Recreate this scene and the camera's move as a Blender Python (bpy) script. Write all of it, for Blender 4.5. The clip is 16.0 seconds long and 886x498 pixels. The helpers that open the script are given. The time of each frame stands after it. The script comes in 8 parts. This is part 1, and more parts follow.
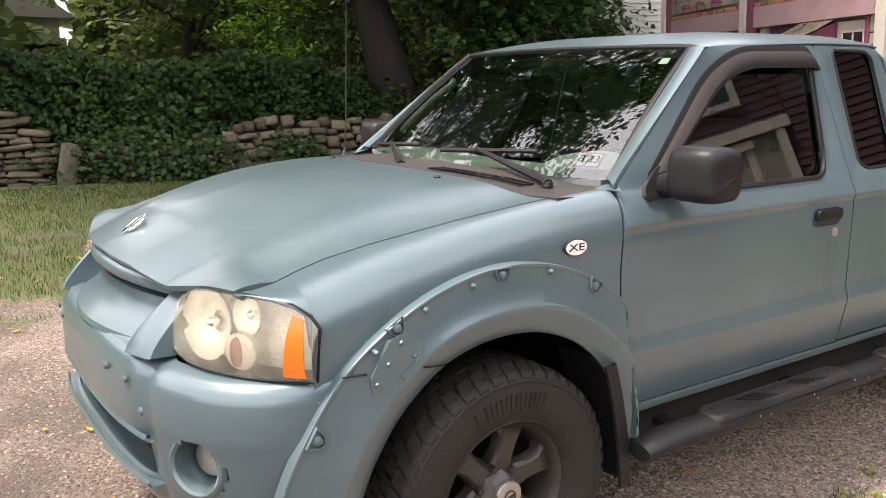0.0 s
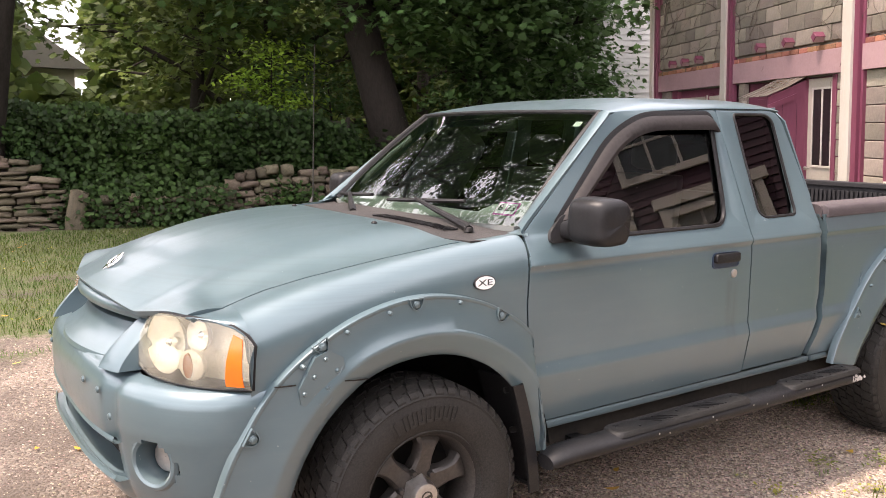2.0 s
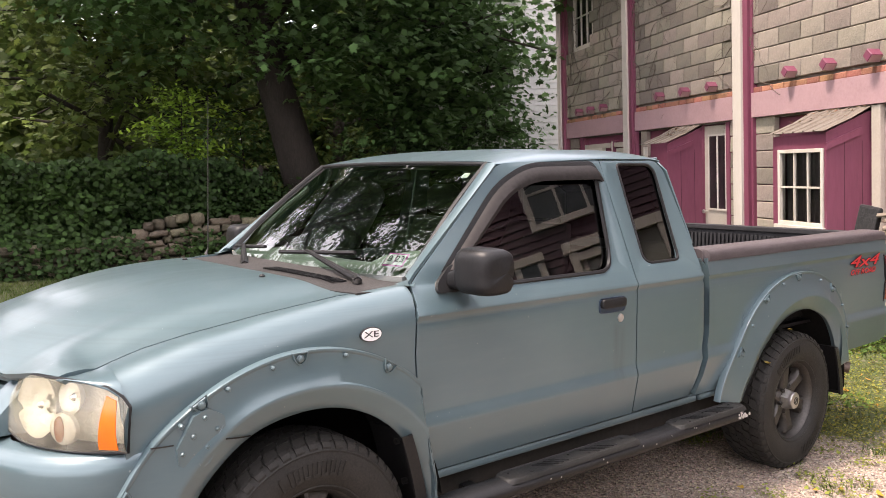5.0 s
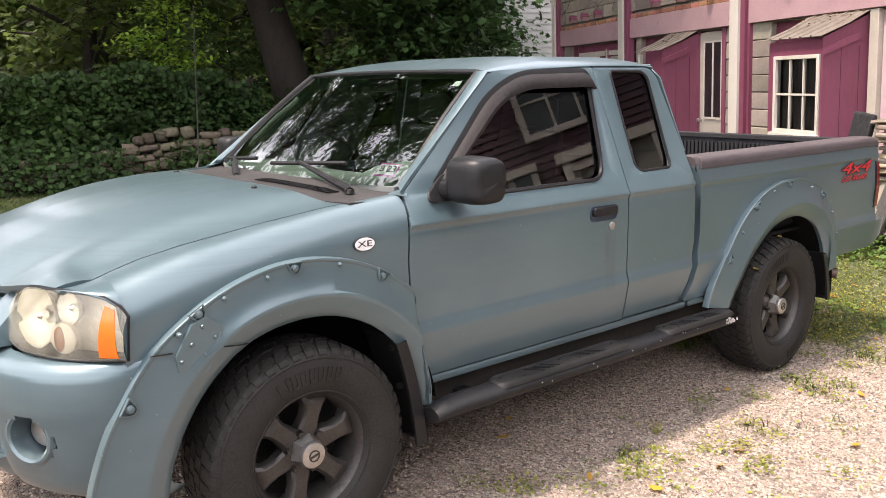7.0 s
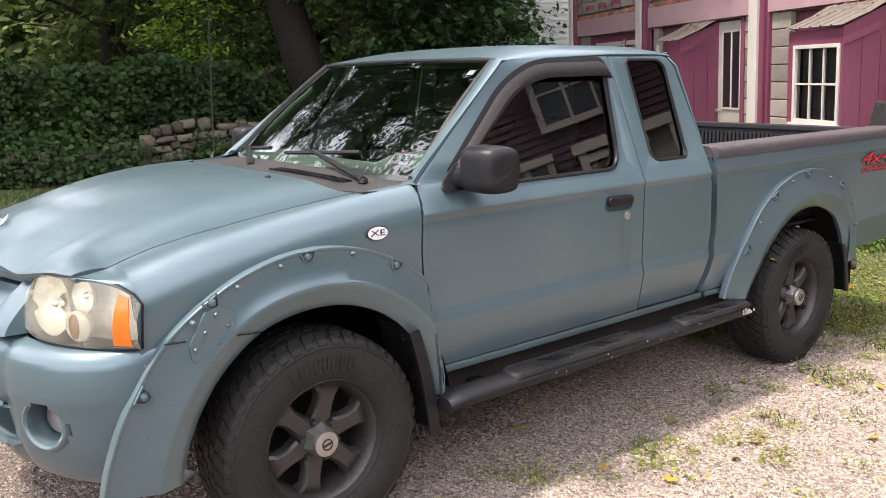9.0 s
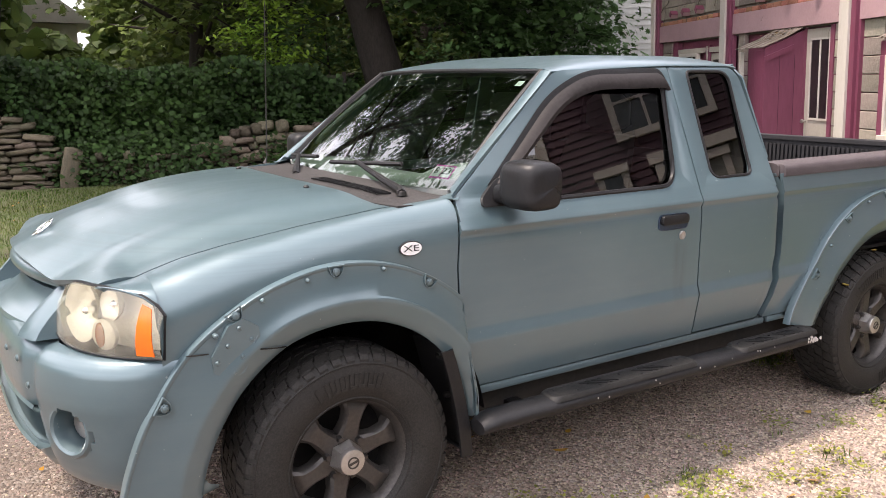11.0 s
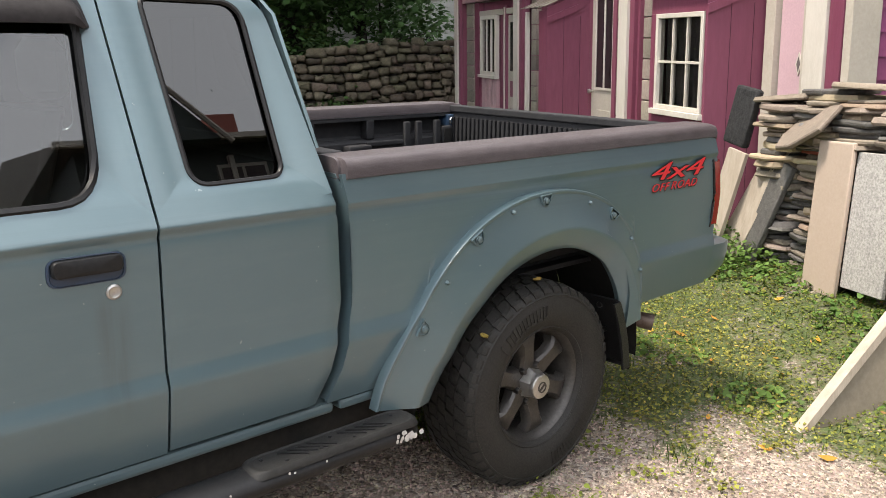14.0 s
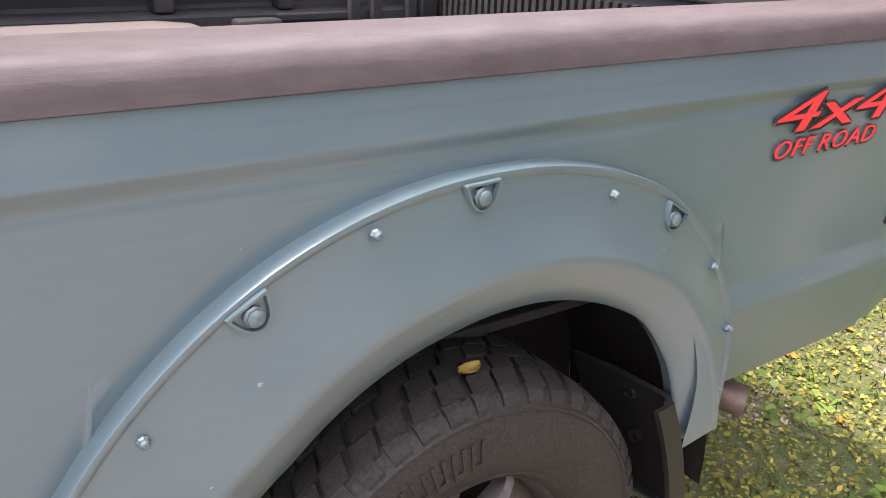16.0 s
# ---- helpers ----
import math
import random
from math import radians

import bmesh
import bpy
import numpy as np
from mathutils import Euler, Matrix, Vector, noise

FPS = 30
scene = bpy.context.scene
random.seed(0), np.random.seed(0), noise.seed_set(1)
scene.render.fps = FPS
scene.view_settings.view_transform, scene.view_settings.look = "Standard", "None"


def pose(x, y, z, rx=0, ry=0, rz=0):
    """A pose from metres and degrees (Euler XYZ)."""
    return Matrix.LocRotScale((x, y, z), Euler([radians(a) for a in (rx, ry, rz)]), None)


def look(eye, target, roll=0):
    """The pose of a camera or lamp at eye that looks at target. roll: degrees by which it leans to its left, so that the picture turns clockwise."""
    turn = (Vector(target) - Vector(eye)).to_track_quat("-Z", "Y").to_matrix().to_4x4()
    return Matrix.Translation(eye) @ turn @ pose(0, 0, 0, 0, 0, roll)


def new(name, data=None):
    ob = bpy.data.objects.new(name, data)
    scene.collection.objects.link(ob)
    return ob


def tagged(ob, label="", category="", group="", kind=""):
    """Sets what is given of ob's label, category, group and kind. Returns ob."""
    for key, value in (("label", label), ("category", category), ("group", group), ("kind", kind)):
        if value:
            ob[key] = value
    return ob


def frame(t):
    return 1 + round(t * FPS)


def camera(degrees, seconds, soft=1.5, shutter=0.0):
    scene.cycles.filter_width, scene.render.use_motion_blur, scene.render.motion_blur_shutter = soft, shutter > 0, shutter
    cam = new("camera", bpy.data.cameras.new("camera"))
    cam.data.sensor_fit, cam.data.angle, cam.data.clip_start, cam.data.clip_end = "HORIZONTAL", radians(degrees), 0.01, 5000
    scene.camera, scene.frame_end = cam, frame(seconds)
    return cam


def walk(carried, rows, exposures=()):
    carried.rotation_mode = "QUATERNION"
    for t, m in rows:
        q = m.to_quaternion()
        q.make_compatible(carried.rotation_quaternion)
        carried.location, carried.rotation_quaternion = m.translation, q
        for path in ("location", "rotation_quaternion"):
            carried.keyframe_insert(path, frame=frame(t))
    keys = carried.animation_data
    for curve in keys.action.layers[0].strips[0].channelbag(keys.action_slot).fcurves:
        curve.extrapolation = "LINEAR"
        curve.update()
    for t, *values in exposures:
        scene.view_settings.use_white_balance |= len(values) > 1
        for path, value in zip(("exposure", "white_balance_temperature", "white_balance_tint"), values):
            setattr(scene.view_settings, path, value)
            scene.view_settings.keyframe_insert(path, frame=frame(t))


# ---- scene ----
cam = camera(55.7, 16.0, soft=0.75)
PATH = [
    (0, (-1.393, -2.62, 1.436), (-0.293, -0.98, 1.122), -1.2),
    (0.5, (-1.522, -2.743, 1.452), (-0.488, -1.05, 1.196), -0.0),
    (1, (-1.564, -2.84, 1.472), (-0.558, -1.126, 1.244), -0.3),
    (1.5, (-1.513, -2.953, 1.473), (-0.464, -1.263, 1.264), -1.1),
    (2, (-1.41, -3.121, 1.455), (-0.318, -1.458, 1.254), -0.9),
    (2.5, (-1.349, -3.208, 1.461), (-0.183, -1.593, 1.284), -1.2),
    (3, (-1.322, -3.227, 1.469), (-0.061, -1.681, 1.321), -1.5),
    (3.2, (-1.319, -3.224, 1.471), (-0.041, -1.692, 1.336), -1.7),
    (5.3, (-1.327, -3.216, 1.478), (-0.084, -1.652, 1.378), -1.7),
    (5.5, (-1.327, -3.217, 1.475), (-0.089, -1.652, 1.351), -1.7),
    (6, (-1.326, -3.218, 1.474), (-0.092, -1.662, 1.24), -2.0),
    (6.5, (-1.329, -3.229, 1.471), (-0.092, -1.687, 1.167), -2.4),
    (7, (-1.332, -3.229, 1.467), (-0.09, -1.692, 1.161), -2.1),
    (7.5, (-1.337, -3.232, 1.466), (-0.109, -1.681, 1.169), -1.6),
    (8, (-1.337, -3.226, 1.462), (-0.124, -1.666, 1.16), -1.5),
    (8.5, (-1.33, -3.222, 1.459), (-0.117, -1.663, 1.141), -1.7),
    (9, (-1.319, -3.23, 1.457), (-0.11, -1.67, 1.133), -2.2),
    (9.5, (-1.318, -3.241, 1.457), (-0.128, -1.665, 1.143), -2.4),
    (9.7, (-1.311, -3.251, 1.455), (-0.143, -1.658, 1.144), -2.4),
    (11.8, (-0.786, -3.234, 1.498), (0.248, -1.55, 1.193), -0.9),
    (12, (-0.655, -3.264, 1.477), (0.399, -1.59, 1.186), -0.4),
    (12.5, (-0.365, -3.323, 1.461), (0.747, -1.688, 1.162), -0.6),
    (13, (-0.015, -3.177, 1.436), (1.205, -1.627, 1.106), -1.1),
    (13.5, (0.408, -2.996, 1.441), (1.71, -1.52, 1.09), -0.5),
    (14, (0.852, -2.777, 1.442), (2.146, -1.302, 1.053), -0.7),
    (14.5, (1.282, -2.5, 1.439), (2.57, -1.032, 1.01), -1.0),
    (15, (1.721, -2.282, 1.414), (2.97, -0.803, 0.913), -0.2),
    (15.5, (2.038, -2.002, 1.383), (3.204, -0.488, 0.795), -0.1),
    (16, (2.325, -1.719, 1.343), (3.404, -0.175, 0.669), 1.3),
]
walk(cam, [(t, look(eye, target, roll)) for t, eye, target, roll in PATH], [(0, 1.43, 6950, 20), (2.2, 1.67, 7000, 23), (3, 1.55, 6950, 22), (6, 1.54, 6900, 21), (8, 1.46, 6550, 18), (9.5, 1.44, 6450, 18), (12.0, 1.5, 6850, 21), (12.6, 1.53, 6850, 21), (13.2, 1.30, 6400, 10), (14.5, 1.39, 6700, 14), (16, 2.12, 6600, 24)])

# ---- light ----
SUN_EL, SUN_AZ = 68.0, 166.0
w = bpy.data.worlds.new("sky")
scene.world = w
w.use_nodes = True
wn = w.node_tree
sky = wn.nodes.new("ShaderNodeTexSky")
sky.sky_type, sky.sun_disc = 'NISHITA', False
sky.sun_elevation, sky.sun_rotation = radians(SUN_EL), radians(90 - SUN_AZ)
sky.air_density, sky.dust_density, sky.ozone_density = 1.0, 3.5, 1.0
# broken cloud: the blue of the sky washed out by patches of white
wtc = wn.nodes.new("ShaderNodeTexCoord")
wno = wn.nodes.new("ShaderNodeTexNoise")
wno.inputs["Scale"].default_value, wno.inputs["Detail"].default_value, wno.inputs["Roughness"].default_value = 2.2, 7, 0.6
wrp = wn.nodes.new("ShaderNodeValToRGB")
wrp.color_ramp.elements[0].position, wrp.color_ramp.elements[1].position = 0.28, 0.52
wmx = wn.nodes.new("ShaderNodeMixRGB")
wmx.inputs[2].default_value = (9.9, 10.3, 10.9, 1)
wn.links.new(wtc.outputs["Generated"], wno.inputs["Vector"])
wn.links.new(wno.outputs["Fac"], wrp.inputs[0])
wn.links.new(wrp.outputs[0], wmx.inputs[0])
wn.links.new(sky.outputs[0], wmx.inputs[1])
wn.links.new(wmx.outputs[0], wn.nodes["Background"].inputs[0])
wn.nodes["Background"].inputs[1].default_value = 0.12
sd = bpy.data.lights.new("sun", 'SUN')
sd.energy, sd.angle, sd.color = 3.1, radians(9.0), (1.0, 0.92, 0.80)
sun = new("sun", sd)
sun_to = Vector((math.cos(radians(SUN_AZ)) * math.cos(radians(SUN_EL)), math.sin(radians(SUN_AZ)) * math.cos(radians(SUN_EL)), math.sin(radians(SUN_EL))))
sun.matrix_world = look(sun_to * 60, (0, 0, 0))


# ---- materials ----
def nodes_of(name):
    m = bpy.data.materials.new(name)
    m.use_nodes = True
    return m, m.node_tree, m.node_tree.nodes["Principled BSDF"]


def noise_fac(nt, scale, detail=4, rough=0.6, lo=0.35, hi=0.65, space="Object", stretch=None):
    tc = nt.nodes.new("ShaderNodeTexCoord")
    no = nt.nodes.new("ShaderNodeTexNoise")
    no.inputs["Scale"].default_value, no.inputs["Detail"].default_value, no.inputs["Roughness"].default_value = scale, detail, rough
    src = tc.outputs[space]
    if stretch:
        mp = nt.nodes.new("ShaderNodeMapping")
        mp.inputs["Scale"].default_value = stretch
        nt.links.new(src, mp.inputs[0])
        src = mp.outputs[0]
    nt.links.new(src, no.inputs["Vector"])
    rp = nt.nodes.new("ShaderNodeMapRange")
    rp.inputs[1].default_value, rp.inputs[2].default_value = lo, hi
    nt.links.new(no.outputs["Fac"], rp.inputs[0])
    return rp.outputs[0], no.outputs["Fac"]


def mix(nt, fac, a, b, mode='MIX'):
    n = nt.nodes.new("ShaderNodeMixRGB")
    n.blend_type = mode
    for i, v in ((0, fac), (1, a), (2, b)):
        if isinstance(v, (int, float)):
            n.inputs[i].default_value = v
        elif isinstance(v, tuple):
            n.inputs[i].default_value = (*v[:3], 1)
        else:
            nt.links.new(v, n.inputs[i])
    return n.outputs[0]


def surface(name, base, second=None, scale=6.0, third=None, fine=60.0, rough=0.6, rough2=None, metal=0.0, bump=0.0, bump_scale=80.0, coat=0.0, spec=0.5, jitter=0.0, stretch=None, island=False, amount=1.0):
    """A surface with two scales of colour change, fine relief, and a change from piece to piece."""
    m, nt, p = nodes_of(name)
    second = second or tuple(c * 0.75 for c in base)
    third = third or tuple(min(1, c * 1.2) for c in base)
    f1, _ = noise_fac(nt, scale, 5, 0.6, 0.32, 0.68, stretch=stretch)
    f2, raw = noise_fac(nt, fine, 4, 0.65, 0.35, 0.75, stretch=stretch)
    col = mix(nt, f1, base, second)
    k = nt.nodes.new("ShaderNodeMath"); k.operation = 'MULTIPLY'; k.inputs[1].default_value = 0.5 * amount
    nt.links.new(f2, k.inputs[0])
    col = mix(nt, k.outputs[0], col, third)
    if jitter:
        if island:
            rnd = nt.nodes.new("ShaderNodeNewGeometry").outputs["Random Per Island"]
        else:
            rnd = nt.nodes.new("ShaderNodeObjectInfo").outputs["Random"]
        hv = nt.nodes.new("ShaderNodeHueSaturation")
        mr = nt.nodes.new("ShaderNodeMapRange"); mr.inputs[3].default_value, mr.inputs[4].default_value = 1 - jitter, 1 + jitter
        nt.links.new(rnd, mr.inputs[0]); nt.links.new(mr.outputs[0], hv.inputs["Value"])
        m2 = nt.nodes.new("ShaderNodeMath"); m2.operation = 'MULTIPLY'; m2.inputs[1].default_value = 7.31
        fr = nt.nodes.new("ShaderNodeMath"); fr.operation = 'FRACT'
        nt.links.new(rnd, m2.inputs[0]); nt.links.new(m2.outputs[0], fr.inputs[0])
        mh = nt.nodes.new("ShaderNodeMapRange"); mh.inputs[3].default_value, mh.inputs[4].default_value = 0.5 - jitter * 0.08, 0.5 + jitter * 0.08
        nt.links.new(fr.outputs[0], mh.inputs[0]); nt.links.new(mh.outputs[0], hv.inputs["Hue"])
        nt.links.new(col, hv.inputs["Color"])
        col = hv.outputs[0]
    nt.links.new(col, p.inputs["Base Color"])
    if rough2 is not None:
        mr = nt.nodes.new("ShaderNodeMapRange"); mr.inputs[3].default_value, mr.inputs[4].default_value = rough, rough2
        nt.links.new(f1, mr.inputs[0]); nt.links.new(mr.outputs[0], p.inputs["Roughness"])
    else:
        p.inputs["Roughness"].default_value = rough
    p.inputs["Metallic"].default_value = metal
    p.inputs["Coat Weight"].default_value = coat
    p.inputs["Coat Roughness"].default_value = 0.12
    p.inputs["Specular IOR Level"].default_value = spec
    if bump:
        _, rb = noise_fac(nt, bump_scale, 6, 0.65, stretch=stretch)
        b = nt.nodes.new("ShaderNodeBump"); b.inputs["Strength"].default_value = min(1.0, bump); b.inputs["Distance"].default_value = 0.02
        nt.links.new(rb, b.inputs["Height"]); nt.links.new(b.outputs[0], p.inputs["Normal"])
    return m


def pane(name, tint, ior=1.7, rough=0.0, haze=0.0):
    """Thin glass: a tinted see-through sheet with a mirror sheen that grows towards grazing."""
    m, nt, p = nodes_of(name)
    nt.nodes.remove(p)
    tr, gl, mx, fr = (nt.nodes.new("ShaderNode" + n) for n in ("BsdfTransparent", "BsdfGlossy", "MixShader", "Fresnel"))
    tr.inputs[0].default_value = (*tint, 1)
    gl.inputs["Color"].default_value = (1, 1, 1, 1)
    gl.inputs["Roughness"].default_value = rough
    fr.inputs[0].default_value = ior
    see = tr.outputs[0]
    if haze:
        df, hz = nt.nodes.new("ShaderNodeBsdfDiffuse"), nt.nodes.new("ShaderNodeMixShader")
        f, _ = noise_fac(nt, 14, 4, 0.6, 0.3, 0.7)
        mr = nt.nodes.new("ShaderNodeMapRange"); mr.inputs[3].default_value, mr.inputs[4].default_value = haze * 0.5, haze * 1.5
        nt.links.new(f, mr.inputs[0]); nt.links.new(mr.outputs[0], hz.inputs[0])
        df.inputs[0].default_value = (0.88, 0.84, 0.70, 1)
        nt.links.new(tr.outputs[0], hz.inputs[1]); nt.links.new(df.outputs[0], hz.inputs[2])
        see = hz.outputs[0]
    for a, b in ((fr.outputs[0], mx.inputs[0]), (see, mx.inputs[1]), (gl.outputs[0], mx.inputs[2]), (mx.outputs[0], nt.nodes["Material Output"].inputs[0])):
        nt.links.new(a, b)
    return m


def leaf_mat(name, base, second, jitter=0.35, trans=0.35):
    m, nt, p = nodes_of(name)
    f1, _ = noise_fac(nt, 0.7, 3, 0.6, 0.35, 0.65)
    col = mix(nt, f1, base, second)
    rnd = nt.nodes.new("ShaderNodeNewGeometry").outputs["Random Per Island"]
    hv = nt.nodes.new("ShaderNodeHueSaturation")
    mr = nt.nodes.new("ShaderNodeMapRange"); mr.inputs[3].default_value, mr.inputs[4].default_value = 1 - jitter, 1 + jitter
    nt.links.new(rnd, mr.inputs[0]); nt.links.new(mr.outputs[0], hv.inputs["Value"]); nt.links.new(col, hv.inputs["Color"])
    nt.links.new(hv.outputs[0], p.inputs["Base Color"])
    p.inputs["Roughness"].default_value = 0.6
    p.inputs["Specular IOR Level"].default_value = 0.22
    tl, mx = nt.nodes.new("ShaderNodeBsdfTranslucent"), nt.nodes.new("ShaderNodeMixShader")
    nt.links.new(hv.outputs[0], tl.inputs[0])
    mx.inputs[0].default_value = trans
    nt.links.new(p.outputs[0], mx.inputs[1]); nt.links.new(tl.outputs[0], mx.inputs[2])
    nt.links.new(mx.outputs[0], nt.nodes["Material Output"].inputs[0])
    return m


def car_paint(name):
    """Satin grey-green paint, brushed on by hand: streaks along the body, a run of grime below the lock, dust low down, small chips."""
    m, nt, p = nodes_of(name)

    def calc(op, a, b):
        n = nt.nodes.new("ShaderNodeMath"); n.operation = op
        for i, v in ((0, a), (1, b)):
            if isinstance(v, (int, float)):
                n.inputs[i].default_value = v
            else:
                nt.links.new(v, n.inputs[i])
        return n.outputs[0]

    def ramp(v, lo, hi):
        n = nt.nodes.new("ShaderNodeMapRange"); n.interpolation_type = 'SMOOTHSTEP'
        n.inputs[1].default_value, n.inputs[2].default_value = lo, hi
        nt.links.new(v, n.inputs[0])
        return n.outputs[0]
    xyz = nt.nodes.new("ShaderNodeSeparateXYZ")
    nt.links.new(nt.nodes.new("ShaderNodeTexCoord").outputs["Object"], xyz.inputs[0])
    X, Y, Z = xyz.outputs
    f1, _ = noise_fac(nt, 1.6, 4, 0.55, 0.3, 0.7)
    col = mix(nt, f1, (0.074, 0.117, 0.133), (0.091, 0.137, 0.151))
    f2, raw2 = noise_fac(nt, 9.0, 6, 0.7, 0.48, 0.8, stretch=(0.25, 1, 1.6))
    col = mix(nt, calc('MULTIPLY', f2, 0.07), col, (0.25, 0.285, 0.285))
    # brush lines that run along the flank above and below the belt crease
    lines, rawl = noise_fac(nt, 1.0, 3, 0.6, 0.52, 0.66, stretch=(0.7, 0.7, 120))
    band = calc('MULTIPLY', ramp(Z, 0.98, 1.06), ramp(Z, 1.19, 1.16))
    col = mix(nt, calc('MULTIPLY', calc('MULTIPLY', lines, band), 0.16), col, (0.055, 0.075, 0.082))
    # grime washed down the door below the lock, and dust kicked up over the sills
    run, _ = noise_fac(nt, 7.0, 4, 0.6, 0.3, 0.62, stretch=(6, 1, 0.5))
    streak = calc('MULTIPLY', calc('MULTIPLY', ramp(X, 1.455, 1.49), ramp(X, 1.56, 1.525)), calc('MULTIPLY', ramp(Z, 0.62, 0.80), ramp(Z, 0.99, 0.93)))
    col = mix(nt, calc('MULTIPLY', calc('MULTIPLY', streak, run), 0.34), col, (0.055, 0.062, 0.058))
    dust, _ = noise_fac(nt, 5.0, 5, 0.65, 0.25, 0.75, stretch=(0.5, 1, 1))
    col = mix(nt, calc('MULTIPLY', calc('MULTIPLY', dust, ramp(Z, 0.80, 0.52)), 0.14), col, (0.135, 0.128, 0.108))
    f3, _ = noise_fac(nt, 55.0, 2, 0.5, 0.765, 0.78)
    col = mix(nt, calc('MULTIPLY', f3, 0.30), col, (0.48, 0.5, 0.48))
    nt.links.new(col, p.inputs["Base Color"])
    mr = nt.nodes.new("ShaderNodeMapRange"); mr.inputs[3].default_value, mr.inputs[4].default_value = 0.33, 0.43
    nt.links.new(f2, mr.inputs[0]); nt.links.new(mr.outputs[0], p.inputs["Roughness"])
    p.inputs["Specular IOR Level"].default_value = 0.5
    p.inputs["Metallic"].default_value = 0.30
    p.inputs["Coat Weight"].default_value, p.inputs["Coat Roughness"].default_value = 0.6, 0.18
    _, rb = noise_fac(nt, 26.0, 5, 0.6, stretch=(0.35, 1, 2.2))
    b = nt.nodes.new("ShaderNodeBump"); b.inputs["Strength"].default_value = 0.035; b.inputs["Distance"].default_value = 0.008
    nt.links.new(rb, b.inputs["Height"])
    b2 = nt.nodes.new("ShaderNodeBump"); b2.inputs["Strength"].default_value = 0.05; b2.inputs["Distance"].default_value = 0.004
    nt.links.new(rawl, b2.inputs["Height"]); nt.links.new(b.outputs[0], b2.inputs["Normal"])
    nt.links.new(b2.outputs[0], p.inputs["Normal"])
    return m


PAINT = car_paint("satin_paint")
BLACK = surface("black_plastic", (0.007, 0.007, 0.008), (0.011, 0.011, 0.012), 8, (0.022, 0.021, 0.020), 90, spec=0.25, rough=0.36, rough2=0.52, bump=0.1, bump_scale=300)
DARK = surface("dark_underside", (0.008, 0.008, 0.008), (0.013, 0.012, 0.011), 5, (0.024, 0.022, 0.019), 40, spec=0.2, rough=0.85)
PLUM = surface("weathered_rail_plastic", (0.047, 0.038, 0.041), (0.064, 0.053, 0.056), 5, (0.100, 0.086, 0.087), 40, spec=0.35, rough=0.42, rough2=0.55, bump=0.12, bump_scale=160, stretch=(0.3, 1, 1))
VISOR = surface("smoked_plastic", (0.016, 0.0135, 0.0135), (0.023, 0.020, 0.020), 6, (0.036, 0.033, 0.032), 60, spec=0.12, rough=0.52, rough2=0.64)
COWL = surface("sun_bleached_plastic", (0.019, 0.0175, 0.0175), (0.030, 0.028, 0.027), 9, (0.054, 0.050, 0.047), 120, spec=0.25, rough=0.7, bump=0.15, bump_scale=200)
RUBBER = surface("tyre_rubber", (0.012, 0.0115, 0.011), (0.020, 0.019, 0.018), 9, (0.056, 0.052, 0.046), 160, spec=0.18, rough=0.58, bump=0.12, bump_scale=260)
RIM = surface("weathered_alloy", (0.042, 0.039, 0.037), (0.060, 0.055, 0.051), 12, (0.105, 0.096, 0.086), 90, rough=0.38, rough2=0.55, metal=0.6, bump=0.1, bump_scale=250)
CAP = surface("dull_silver_cap", (0.42, 0.405, 0.385), (0.34, 0.325, 0.305), 14, (0.52, 0.5, 0.47), 90, rough=0.3, rough2=0.42, metal=0.85)
STEEL = surface("dark_steel", (0.05, 0.048, 0.046), (0.08, 0.074, 0.07), 20, rough=0.4, metal=0.8)
BOLT = surface("painted_bolt", (0.105, 0.145, 0.155), (0.085, 0.12, 0.13), 30, rough=0.3, metal=0.3)
CHROME = surface("chrome", (0.82, 0.82, 0.82), (0.7, 0.7, 0.7), 10, rough=0.08, rough2=0.16, metal=1.0)
BOWL = surface("lamp_reflector", (0.97, 0.93, 0.80), (0.95, 0.89, 0.72), 10, rough=0.14, rough2=0.24, metal=0.25, bump=0.6, bump_scale=32)
AMBER = surface("amber_lens", (0.78, 0.16, 0.01), (0.70, 0.12, 0.008), 30, rough=0.18, coat=0.6)
BULB = surface("amber_bulb_cover", (0.36, 0.13, 0.045), (0.28, 0.09, 0.03), 60, rough=0.2, coat=0.6)
REDL = surface("red_lens", (0.21, 0.007, 0.010), (0.15, 0.005, 0.008), 20, rough=0.15, coat=0.6)
LENS = pane("aged_lens_plastic", (0.99, 0.97, 0.88), 1.5, 0.05, 0.15)
GLASS = pane("windscreen_glass", (0.58, 0.70, 0.64), 2.1)
SIDE_GLASS = pane("tinted_side_glass", (0.26, 0.29, 0.28), 1.75)
PRIVACY = pane("dark_privacy_glass", (0.04, 0.04, 0.04), 1.65)
LINER = surface("bed_liner_plastic", (0.011, 0.011, 0.013), (0.017, 0.017, 0.019), 5, (0.035, 0.034, 0.034), 30, rough=0.6, rough2=0.75, bump=0.1, bump_scale=120, spec=0.3)
DUSTY = surface("dusty_lid_plastic", (0.062, 0.053, 0.052), (0.085, 0.074, 0.071), 4, (0.12, 0.107, 0.10), 60, rough=0.62, bump=0.1, bump_scale=120)
CABIN = surface("grey_cabin_plastic", (0.20, 0.215, 0.205), (0.16, 0.175, 0.168), 5, (0.26, 0.27, 0.26), 150, rough=0.7, bump=0.1, bump_scale=300)
SEAT = surface("grey_seat_cloth", (0.07, 0.072, 0.074), (0.09, 0.09, 0.092), 12, (0.12, 0.12, 0.122), 200, rough=0.9, bump=0.2, bump_scale=400)
